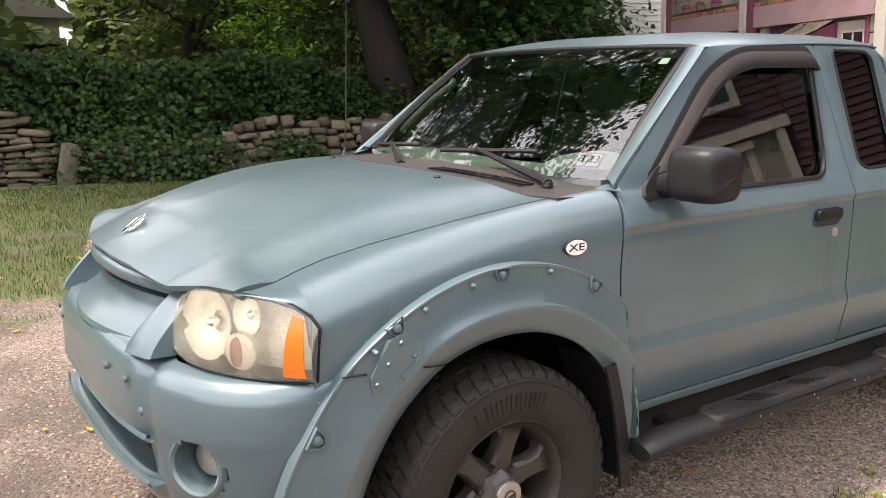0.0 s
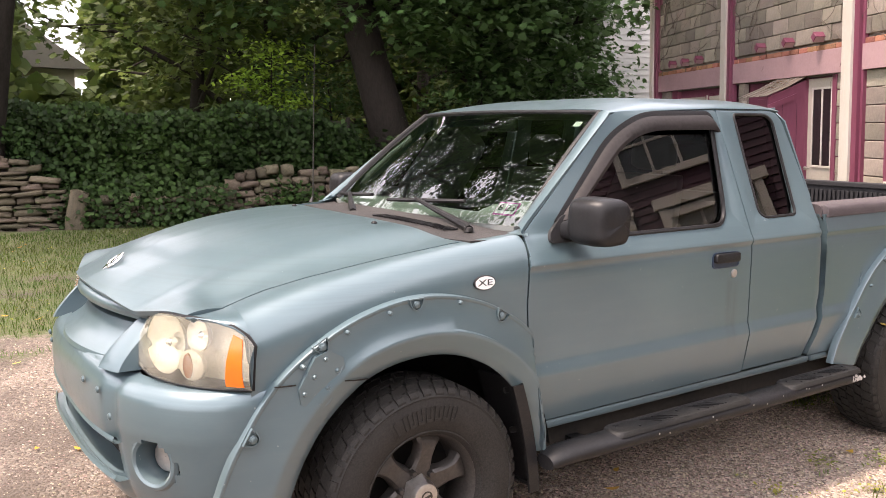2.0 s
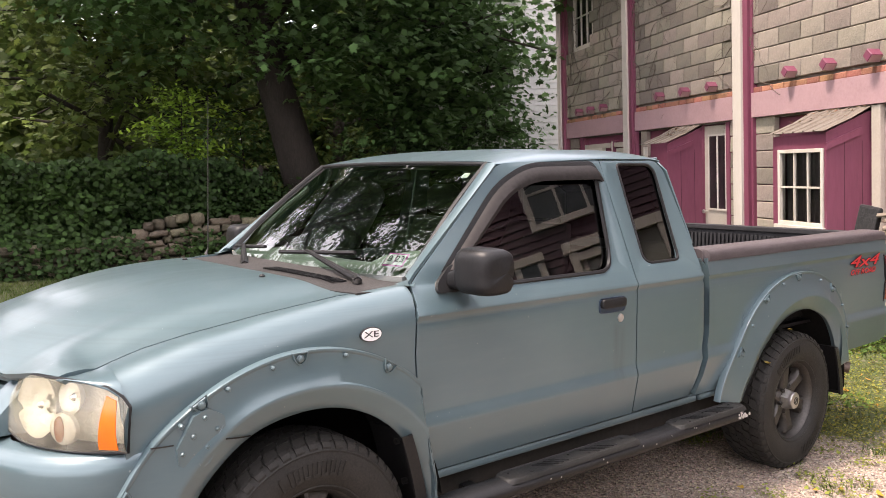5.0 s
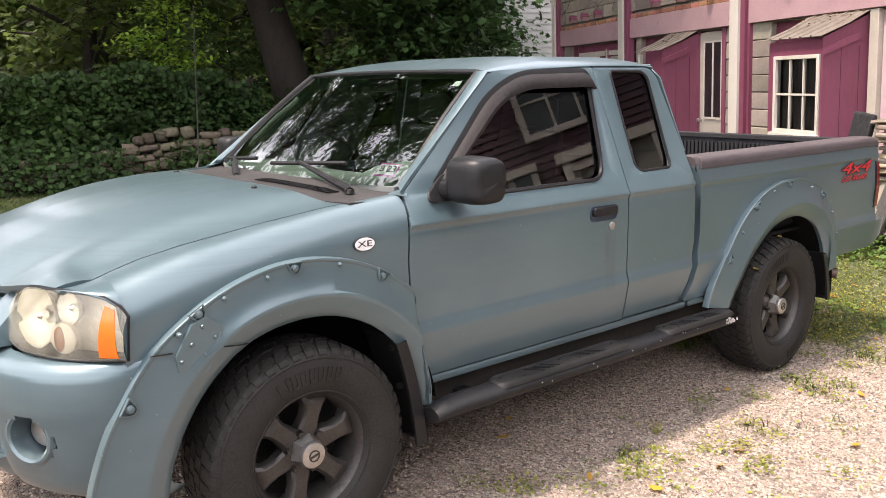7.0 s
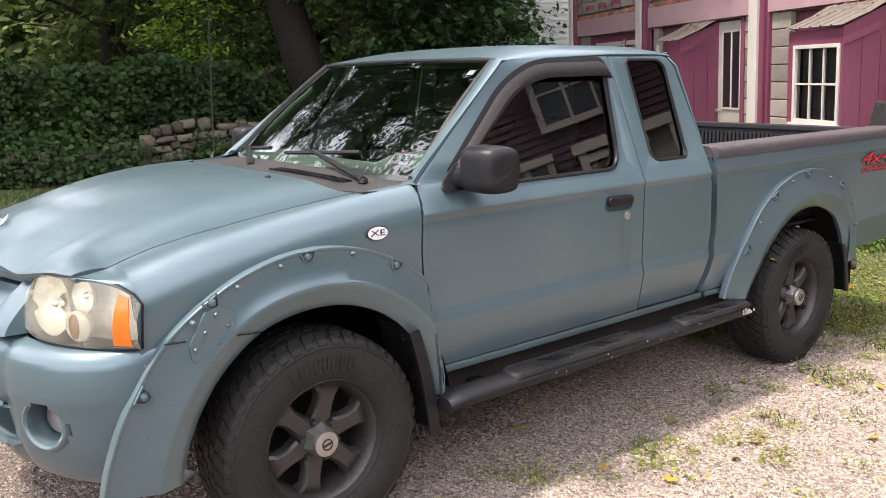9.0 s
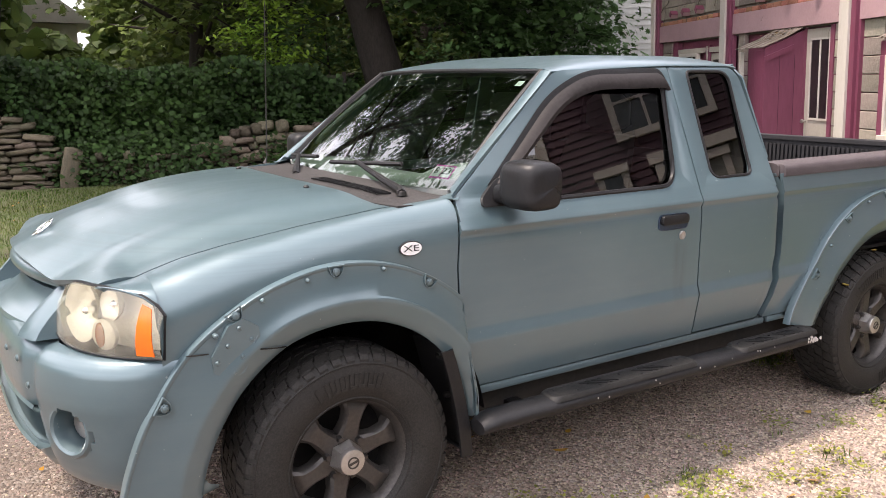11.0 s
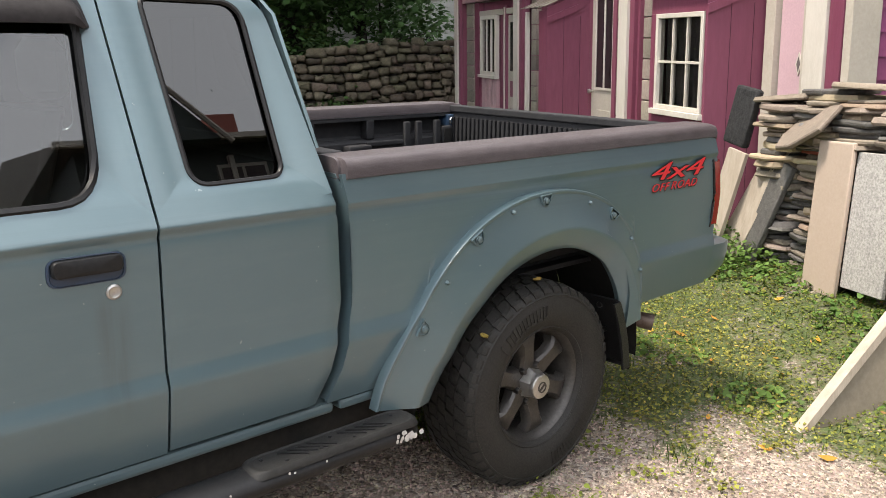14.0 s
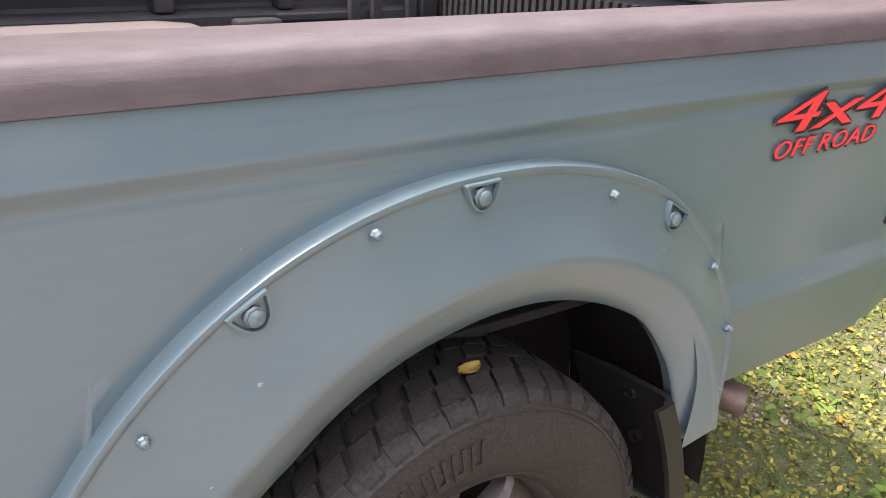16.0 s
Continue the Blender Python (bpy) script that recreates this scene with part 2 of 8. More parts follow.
RED_INK = surface("red_decal", (0.55, 0.022, 0.03), (0.47, 0.02, 0.028), 20, rough=0.35)
BLACK_INK = surface("black_decal", (0.01, 0.01, 0.012), (0.016, 0.016, 0.018), 20, rough=0.35)
WHITE_INK = surface("white_decal", (0.78, 0.78, 0.76), (0.7, 0.7, 0.69), 20, rough=0.35)
PINK_INK = surface("pink_sticker", (0.70, 0.10, 0.45), (0.62, 0.08, 0.40), 20, rough=0.4)
PAD = surface("scuffed_rubber_pad", (0.010, 0.010, 0.010), (0.016, 0.016, 0.015), 9, (0.030, 0.028, 0.027), 70, spec=0.25, rough=0.5, rough2=0.65, bump=0.12, bump_scale=200)
OLD_BLUE = surface("old_blue_paint", (0.018, 0.035, 0.065), (0.012, 0.024, 0.045), 9, rough=0.3, rough2=0.45)
CHIP = surface("bare_scratch", (0.42, 0.40, 0.37), (0.32, 0.30, 0.28), 40, rough=0.6)


# ---- building blocks ----
def crisp_edges():
    """A node group that keeps hard edges hard after thickness and bevels have been added."""
    ng = bpy.data.node_groups.new("crisp_edges", 'GeometryNodeTree')
    ng.interface.new_socket("Geometry", in_out='INPUT', socket_type='NodeSocketGeometry')
    ng.interface.new_socket("Geometry", in_out='OUTPUT', socket_type='NodeSocketGeometry')
    gi, go = ng.nodes.new("NodeGroupInput"), ng.nodes.new("NodeGroupOutput")
    ea, cm, ss = ng.nodes.new("GeometryNodeInputMeshEdgeAngle"), ng.nodes.new("ShaderNodeMath"), ng.nodes.new("GeometryNodeSetShadeSmooth")
    cm.operation = 'GREATER_THAN'
    cm.inputs[1].default_value = radians(36)
    ss.domain = 'EDGE'
    ss.inputs["Shade Smooth"].default_value = False
    for a, b in ((gi.outputs[0], ss.inputs["Geometry"]), (ea.outputs["Unsigned Angle"], cm.inputs[0]), (cm.outputs[0], ss.inputs["Selection"]), (ss.outputs[0], go.inputs[0])):
        ng.links.new(a, b)
    return ng


CRISP = crisp_edges()


class Geo:
    """Gathers vertices and faces of one mesh."""

    def __init__(self):
        self.v, self.f = [], []

    def grid(self, rows, close=False, skip=None):
        o, n = len(self.v), len(rows[0])
        for r in rows:
            self.v.extend(tuple(p) for p in r)
        for i in range(len(rows) - 1):
            for j in range(n if close else n - 1):
                k = (j + 1) % n
                q = (o + i * n + j, o + i * n + k, o + (i + 1) * n + k, o + (i + 1) * n + j)
                if skip and skip(sum((Vector(self.v[a]) for a in q), Vector()) / 4):
                    continue
                self.f.append(q)
        return self

    def poly(self, pts):
        o = len(self.v)
        self.v.extend(tuple(p) for p in pts)
        self.f.append(tuple(range(o, o + len(pts))))
        return self

    def box(self, lo, hi, m=None):
        o = len(self.v)
        for z in (lo[2], hi[2]):
            for x, y in ((lo[0], lo[1]), (hi[0], lo[1]), (hi[0], hi[1]), (lo[0], hi[1])):
                p = Vector((x, y, z))
                self.v.append(tuple(m @ p if m else p))
        for q in ((3, 2, 1, 0), (4, 5, 6, 7), (0, 1, 5, 4), (1, 2, 6, 5), (2, 3, 7, 6), (3, 0, 4, 7)):
            self.f.append(tuple(o + a for a in q))
        return self

    def prism(self, outline, lo, hi, m):
        """outline of (a, b) pairs, pushed from lo to hi along the third axis, placed by m."""
        a = [m @ Vector((x, y, lo)) for x, y in outline]
        b = [m @ Vector((x, y, hi)) for x, y in outline]
        self.grid([a, b], close=True)
        self.poly(list(reversed(a)))
        self.poly(b)
        return self

    def lathe(self, prof, n, m=None, cap=False):
        """prof of (radius, height) turned about the local z axis."""
        rows = []
        for r, h in prof:
            row = [Vector((r * math.cos(2 * math.pi * i / n), r * math.sin(2 * math.pi * i / n), h)) for i in range(n)]
            rows.append([m @ p if m else p for p in row])
        self.grid(rows, close=True)
        if cap:
            self.poly(rows[-1])
            self.poly(list(reversed(rows[0])))
        return self

    def tube(self, path, r, n=8, cap=True):
        path = [Vector(p) for p in path]
        rows, up = [], Vector((0.013, 0.021, 1))
        for i, p in enumerate(path):
            d = (path[min(i + 1, len(path) - 1)] - path[max(i - 1, 0)]).normalized()
            a = d.cross(up)
            a = a.normalized() if a.length > 1e-4 else d.orthogonal().normalized()
            b = d.cross(a)
            rr = r[i] if isinstance(r, (list, tuple)) else r
            rows.append([p + rr * (math.cos(2 * math.pi * k / n) * a + math.sin(2 * math.pi * k / n) * b) for k in range(n)])
        self.grid(rows, close=True)
        if cap:
            self.poly(list(reversed(rows[0])))
            self.poly(rows[-1])
        return self


def link(name, geo, material, parent=None, label="", smooth=35, thick=0.0, bevel=0.0):
    me = bpy.data.meshes.new(name)
    me.from_pydata(geo.v, [], geo.f)
    me.materials.append(material)
    if smooth:
        me.polygons.foreach_set("use_smooth", [True] * len(me.polygons))
        me.set_sharp_from_angle(angle=radians(smooth))
    me.update()
    ob = new(name, me)
    if parent:
        ob.parent = parent
    if thick:
        s = ob.modifiers.new("thickness", 'SOLIDIFY')
        s.thickness, s.offset = abs(thick), -1 if thick > 0 else 1
    if bevel:
        b = ob.modifiers.new("bevel", 'BEVEL')
        b.width, b.segments, b.limit_method, b.angle_limit = bevel, 2, 'ANGLE', radians(40)
    if smooth and (thick or bevel):
        ob.modifiers.new("edges", 'NODES').node_group = CRISP
    if label:
        tagged(ob, label)
    return ob


def part(name, geo, material, parent, label="", **k):
    return link(name, geo, material, parent, label, **k)


def thing(name, label, category, group="", m=None):
    ob = new(name)
    ob.empty_display_size = 0.2
    if m:
        ob.matrix_world = m
    return tagged(ob, label, category, group)


def rounded(pts, radii, n=6):
    """A closed outline with rounded corners: n + 1 points for each corner."""
    out = []
    k = len(pts)
    for i, (p, r) in enumerate(zip(pts, radii)):
        p, a, b = Vector(p), Vector(pts[i - 1]), Vector(pts[(i + 1) % k])
        da, db = (a - p), (b - p)
        ra = min(r, da.length * 0.48, db.length * 0.48)
        a, b = p + da.normalized() * ra, p + db.normalized() * ra
        for j in range(n + 1):
            t = j / n
            out.append((1 - t) ** 2 * a + 2 * t * (1 - t) * p + t * t * b)
    return out


def curve_at(x, xs, ys):
    return float(np.interp(x, xs, ys))


def text_mesh(body, size, extrude=0.0008, shear=0.0, space=1.0):
    cu = bpy.data.curves.new("lettering", 'FONT')
    cu.body, cu.size, cu.extrude, cu.shear, cu.space_character = body, size, extrude, shear, space
    cu.align_x, cu.align_y = 'CENTER', 'CENTER'
    ob = bpy.data.objects.new("lettering", cu)
    scene.collection.objects.link(ob)
    bpy.context.view_layer.update()
    me = bpy.data.meshes.new_from_object(ob.evaluated_get(bpy.context.evaluated_depsgraph_get()))
    bpy.data.objects.remove(ob)
    g = Geo()
    g.v = [tuple(v.co) for v in me.vertices]
    g.f = [tuple(p.vertices) for p in me.polygons]
    bpy.data.meshes.remove(me)
    return g


def moved(geo, m):
    g = Geo()
    g.v = [tuple(m @ Vector(p)) for p in geo.v]
    g.f = list(geo.f)
    return g

# ---- the pickup truck: x runs from the front axle to the rear, y from its driver's side to the other ----
LEAN = Matrix.Translation((0, -0.86, 0)) @ Matrix.Rotation(radians(2.6), 4, 'X') @ Matrix.Translation((0, 0.9, 0))
truck = thing("pickup_truck", "matte grey-green extended-cab pickup truck with riveted flares", "truck", m=LEAN)
RAKE = 0.012
PZ = [0.40, 0.50, 0.60, 0.66, 0.695, 0.705, 0.745, 0.753, 0.80, 0.95, 1.06, 1.078, 1.099, 1.105, 1.14, 1.17, 1.20, 1.24, 1.60, 1.64, 1.67]
PY = [0.836, 0.856, 0.8735, 0.8835, 0.8895, 0.8895, 0.8775, 0.8768, 0.8765, 0.8765, 0.8765, 0.8735, 0.8830, 0.8815, 0.862, 0.845, 0.822, 0.804, 0.703, 0.686, 0.655]
CREASE = [1.068, 1.078, 1.085, 1.092, 1.097, 1.100, 1.102, 1.106, 1.113, 1.125]
LEDGE = [0.690, 0.697, 0.705, 0.720, 0.735, 0.745, 0.753]


def levels(zb, zt, n=34):
    """Heights of a side panel's rows, closer together along the belt crease."""
    low = [zb + (0.68 - zb) * k / 12 for k in range(13)] + LEDGE + [0.753 + (1.06 - 0.753) * k / 15 for k in range(1, 16)]
    if zb > 0.66:
        low = [zb + (1.06 - zb) * k / n for k in range(n + 1)]
    return low + CREASE + [1.13 + (zt - 1.13) * k / 3 for k in range(1 if zt < 1.135 else 4)]


def half(z):
    return curve_at(z, PZ, PY)


def body(geo):
    """Tilts the body a little, nose down, on its wheels."""
    geo.v = [(x, y, z + RAKE * (x - 0.4)) for x, y, z in geo.v]
    return geo


def side(x, z, s, out=0.0):
    return Vector((x, s * (half(z) + out), z))


def flank(name, s, xs, zb, zt, lean, label="", mat_=None):
    """A body-side panel between columns xs; zb and zt give its lower and upper edge, lean shifts it along x with height."""
    g = Geo()
    cols = [[Vector((lean(x, z), s * max(half(z), 0.8815 - 0.14 * (z - 1.105) if z > 1.105 else 0.0), z)) for z in levels(zb(x), zt(x))] for x in xs]
    rows = [list(r) for r in zip(*cols)]
    if s > 0:
        rows.reverse()
    return part(name, body(g.grid(rows)), mat_ or PAINT, truck, label, thick=0.014)


FC, RC = (-0.05, 0.365), (2.98, 0.388)   # centres of the wheel arches


def arch(x, c, r, low):
    d = r * r - (x - c[0]) ** 2
    return max(low, c[1] + math.sqrt(d)) if d > 0 else low


def frange(a, b, n):
    return [a + (b - a) * i / n for i in range(n + 1)]


def front_cut(z):
    return curve_at(z, [0.52, 0.65, 0.80, 0.97, 1.20], [0.055, 0.030, 0.010, 0.0, 0.012])


def rear_cut(z):
    return curve_at(z, [0.53, 0.62, 0.82, 1.05, 1.20, 1.45, 1.66], [2.062, 2.105, 2.142, 2.134, 2.108, 2.066, 2.012])


SEAM_X = [-0.74, -0.68, -0.62, -0.56, -0.48, -0.35, -0.1, 0.15, 0.42]
SEAM_Z = [1.036, 1.040, 1.047, 1.063, 1.086, 1.115, 1.155, 1.185, 1.205]
SEAM_Y = [0.715, 0.728, 0.720, 0.707, 0.708, 0.728, 0.753, 0.768, 0.775]


def plan(y):
    """x of the bumper's face at half width y."""
    return -0.55 - 0.385 * math.sqrt(max(0.0, 1 - (abs(y) / 0.905) ** 3))


def fender(s):
    g = Geo()
    xs = frange(-0.72, -0.594, 12) + frange(-0.592, 0.36, 44) + [0.38, 0.404]
    us = frange(0.3, 1.0, 30)
    lamp_y = lambda x: 0.49 + 0.395 * curve_at(x, [-0.815 + 0.222 * u ** 2.3 + 0.050 * (1 - 0.7 * u) for u in us], us)
    rows = [[] for _ in range(27)]
    for x in xs:
        zb = arch(x, FC, 0.60, 0.80 if x < -0.3 else 0.50)
        if x < -0.593:
            zb = 0.003 + curve_at(lamp_y(x), [0.62, 0.73, 0.79, 0.84, 0.867, 0.885], [1.034, 1.034, 1.027, 1.010, 0.985, 0.950])
        zs, ys = curve_at(x, SEAM_X, SEAM_Z), curve_at(x, SEAM_X, SEAM_Y)
        zc = max(zb + 0.002, zs - 0.15) if x > -0.593 else min(zb + 0.002, zs - 0.004)
        lim = lamp_y(x) + 0.004 if x < -0.593 else 9.0
        ys = min(ys, lim - 0.02)
        for k in range(15):
            z = zb + (zc - zb) * k / 14
            rows[k].append(Vector((x + (front_cut(z) if x > 0.39 else 0), s * min(lim, half(min(z, 1.06)) - 0.010 * max(0, -0.35 - x)), z)))
        y0 = min(lim, half(min(zc, 1.06)) - 0.010 * max(0, -0.35 - x))
        for k in range(1, 13):
            a = k / 12 * math.pi / 2
            y = ys + (y0 - ys) * math.cos(a) ** 0.8
            z = zc + (zs - zc) * math.sin(a) ** 0.95
            rows[14 + k].append(Vector((x + (front_cut(z) if x > 0.39 else 0), s * y, z)))
    if s > 0:
        rows.reverse()
    ob = part("fender", body(g.grid(rows)), PAINT, truck, thick=0.012)
    if s < 0:
        m = Matrix.Translation((0.218, -0.885, 1.062)) @ Matrix.Rotation(radians(90), 4, 'X') @ Matrix.Rotation(radians(0), 4, 'Z')
        oval = lambda a, b, lo, hi: Geo().prism([(a * math.cos(t), b * math.sin(t)) for t in frange(0, 2 * math.pi, 31)[:-1]], lo, hi, m)
        bd = part("badge", oval(0.043, 0.025, -0.008, 0.0005), BLACK_INK, ob, "small oval white model badge with black letters")
        part("badge_face", oval(0.0395, 0.022, 0.0005, 0.002), WHITE_INK, bd)
        part("lettering", moved(text_mesh("XE", 0.037, 0.0008, 0.0, 1.0), m @ Matrix.Translation((0, 0, 0.0028)) @ Matrix.Diagonal((1.35, 0.8, 1, 1))), BLACK_INK, bd)
    return ob


def hood_z(x, y):
    a = min(1.0, abs(y) / (curve_at(x, SEAM_X, SEAM_Y) - 0.005))
    xf = -0.865 + 0.145 * a * a
    xb = 0.085 + 0.125 * a * a
    s = max(0.0, min(1.0, (x - xf) / (xb - xf)))
    lip = curve_at(abs(y), [0, 0.25, 0.45, 0.52, 0.62, 0.77], [1.046, 1.038, 1.013, 1.024, 1.040, 1.041])
    back = curve_at(abs(y), [0, 0.3, 0.5, 0.65, 0.77], [1.232, 1.228, 1.218, 1.207, 1.196])
    p = 2.6 - 0.5 * a
    z = lip + (back - lip) * (1 - (1 - s) ** p)
    ridge = 1 / (1 + math.exp((abs(y) - (0.40 + 0.16 * s)) / 0.035))
    z += 0.010 * ridge * min(1, s * 5) * (1 - 0.3 * s)
    k = max(0.0, (a - 0.72) / 0.28)
    k = k * k * (3 - 2 * k) * min(1.0, max(0.0, (x + 0.70) / 0.08))
    return z + (curve_at(x, SEAM_X, SEAM_Z) + 0.001 - z) * k


def hood():
    g = Geo()
    rows = []
    for i in range(49):
        t = i / 48
        s = t ** 1.5
        row = []
        for j in range(57):
            v = -1 + j / 28
            a = abs(v)
            xf, xb = -0.865 + 0.145 * a * a, 0.085 + 0.125 * a * a
            x = xf + (xb - xf) * s
            ys = curve_at(x, SEAM_X, SEAM_Y) - 0.005
            y = v * ys
            row.append(Vector((x, y, hood_z(x, y))))
        rows.append(row)
    ob = part("hood", body(g.grid(list(reversed(rows)))), PAINT, truck, thick=0.016)
    z = hood_z(-0.762, 0)
    n = Vector((-0.60, 0, 0.80)).normalized()
    rot = n.to_track_quat('Z', 'Y').to_matrix().to_4x4()
    m = Matrix.Translation(Vector((-0.762, -0.006, z - 0.010)) + n * 0.004) @ rot
    e = Geo()
    ring = []
    for k in range(33):
        t = 2 * math.pi * k / 32
        ring.append([m @ Vector(((0.028 + 0.005 * math.cos(u)) * math.cos(t), (0.032 + 0.005 * math.cos(u)) * math.sin(t), 0.006 * math.sin(u))) for u in frange(0, 2 * math.pi, 8)])
    e.grid(ring)
    e.box((-0.009, -0.044, -0.002), (0.009, 0.044, 0.006), m)
    part("emblem", e, CHROME, ob, "round chrome emblem with a cross bar", bevel=0.002)
    for y in (-0.42, 0.30):
        q = Vector((0.055, y, hood_z(0.055, y) + RAKE * -0.345))
        part("washer_nozzle", Geo().lathe([(0.011, -0.004), (0.011, 0.004), (0.006, 0.009)], 10, Matrix.Translation(q), True), BLACK, ob)


def bumper():
    ys = [0.905 * math.sin(a) for a in frange(-math.pi / 2, math.pi / 2, 90)]
    fog = [(-1, 0.70), (1, 0.70)]

    def row(z, inset, y0=None, y1=None):
        r = []
        for y in ys:
            x = plan(y) + inset + 0.02 * math.exp(-((abs(y) - 0.52) / 0.03) ** 2)
            drop = 0.020 * max(0.0, min(1.0, (abs(y) - 0.44) / 0.08)) * max(0.0, min(1.0, (z - 0.78) / 0.05))
            r.append(Vector((x, y * 0.978 * (1 - inset * 0.25), z - drop)))
        for e in (-1, 1):
            r.insert(0 if e < 0 else len(r), Vector((-0.50, e * 0.885 * (1 - inset * 0.25), r[0 if e < 0 else -1].z)))
        return r

    lv = [(0.858, 0.07), (0.846, 0.03), (0.83, 0.012), (0.80, 0.0), (0.74, -0.006), (0.69, -0.006), (0.65, 0.0), (0.61, 0.006), (0.57, 0.012), (0.53, 0.018), (0.49, 0.028), (0.45, 0.042), (0.42, 0.062), (0.40, 0.10)]
    dense = []
    for (a, ia), (b, ib) in zip(lv, lv[1:]):
        dense += [(a + (b - a) * k / 3, ia + (ib - ia) * k / 3) for k in range(3)]
    dense.append(lv[-1])

    def cut(c):
        if abs(c.y) < 0.50 and 0.515 < c.z < 0.635:
            return True
        return any(math.hypot(c.y - s * y * 0.978, c.z - 0.605) < 0.074 for s, y in fog)

    g = Geo().grid([row(z, i) for z, i in dense], skip=cut)
    bp = part("front_bumper", body(g), PAINT, truck, "wide painted front bumper with round fog lamp recesses", thick=0.012)
    slot = Geo()
    slot.grid([[Vector((plan(y) + 0.10, y, z)) for y in frange(-0.55, 0.55, 20)] for z in (0.66, 0.49)])
    part("air_intake", body(slot), DARK, bp)
    lip = Geo()
    for z0, z1 in ((0.626, 0.648), (0.505, 0.525)):
        lip.grid([[Vector((plan(y) + dx, y, z)) for y in frange(-0.52, 0.52, 24)] for dx, z in ((0.002, z1), (-0.004, (z0 + z1) / 2), (0.004, z0), (0.10, z0))])
    part("intake_lip", body(lip), PAINT, bp)
    for s, y in fog:
        x = plan(y)
        n = Vector((-1, s * 0.62, 0.02)).normalized()
        m = Matrix.Translation((x + 0.003, s * (y * 0.978 + 0.001), 0.605 - 0.011)) @ n.to_track_quat('Z', 'Y').to_matrix().to_4x4()
        bz = part("fog_lamp_recess", Geo().lathe([(0.090, -0.016), (0.082, -0.003), (0.074, -0.001), (0.066, -0.006), (0.060, -0.026), (0.055, -0.085)], 32, m), PAINT, bp)
        fl = part("fog_lamp", Geo().lathe([(0.001, -0.059), (0.03, -0.056), (0.046, -0.062), (0.05, -0.07), (0.05, -0.09)], 24, m), CAP, bz, "round clear fog lamp set deep in its recess")
    for yy in (-0.30, -0.44, -0.52, 0.3, 0.44):
        q = Vector((plan(yy) - 0.006, yy, 0.765 if abs(yy) < 0.5 else 0.70))
        part("bolt", Geo().lathe([(0.011, 0), (0.011, 0.005), (0.005, 0.009), (0.0005, 0.010)], 10, Matrix.Translation(q) @ Matrix.Rotation(radians(-90), 4, 'Y')), BOLT, bp)
    # grille between the lamps
    gr = Geo()
    gr.grid([[Vector((x + 0.12 * (abs(y) / 0.5) ** 2, y, z)) for y in frange(-0.45, 0.45, 24)] for x, z in ((-0.74, 1.03), (-0.72, 0.95), (-0.74, 0.86))])
    part("grille_backing", body(gr), DARK, truck)
    low = Geo()
    low.grid([[Vector((x + 0.13 * (abs(y) / 0.5) ** 2, y, z)) for y in frange(-0.46, 0.46, 30)] for x, z in ((-0.80, 0.955), (-0.835, 0.95), (-0.845, 0.93), (-0.86, 0.90), (-0.895, 0.872), (-0.925, 0.855), (-0.93, 0.84))])
    part("grille_panel", body(low), PAINT, truck, thick=0.012)
    bar = Geo()
    bar.grid([[Vector((-0.845 + 0.028 * math.cos(u) + 0.12 * (y / 0.5) ** 2, y, 1.005 - 0.012 * abs(y) / 0.5 + 0.024 * math.sin(u))) for u in frange(0, 2 * math.pi, 14)] for y in frange(-0.47, 0.47, 30)])
    part("grille_bar", body(bar), PAINT, truck)
    for s in (-1, 1):
        st = Geo()
        rows = []
        for t in frange(0, 1, 8):
            z = 0.845 + 0.165 * t
            f = -0.918 + 0.155 * t ** 1.3
            rows.append([Vector((f + 0.13, s * (0.40 + 0.015 * t), z)), Vector((f + 0.01, s * (0.405 + 0.015 * t), z)), Vector((f + 0.006, s * (0.42 + 0.01 * t), z)), Vector((f + 0.035, s * (0.505 - 0.02 * t), z)), Vector((f + 0.045, s * (0.515 - 0.022 * t), z)), Vector((f + 0.16, s * (0.525 - 0.025 * t), z))])
        if s > 0:
            rows.reverse()
        st.grid(rows)
        top = rows[-1] if s < 0 else rows[0]
        st.poly(top if s < 0 else list(reversed(top)))
        part("grille_strut", body(st), PAINT, truck, smooth=30)


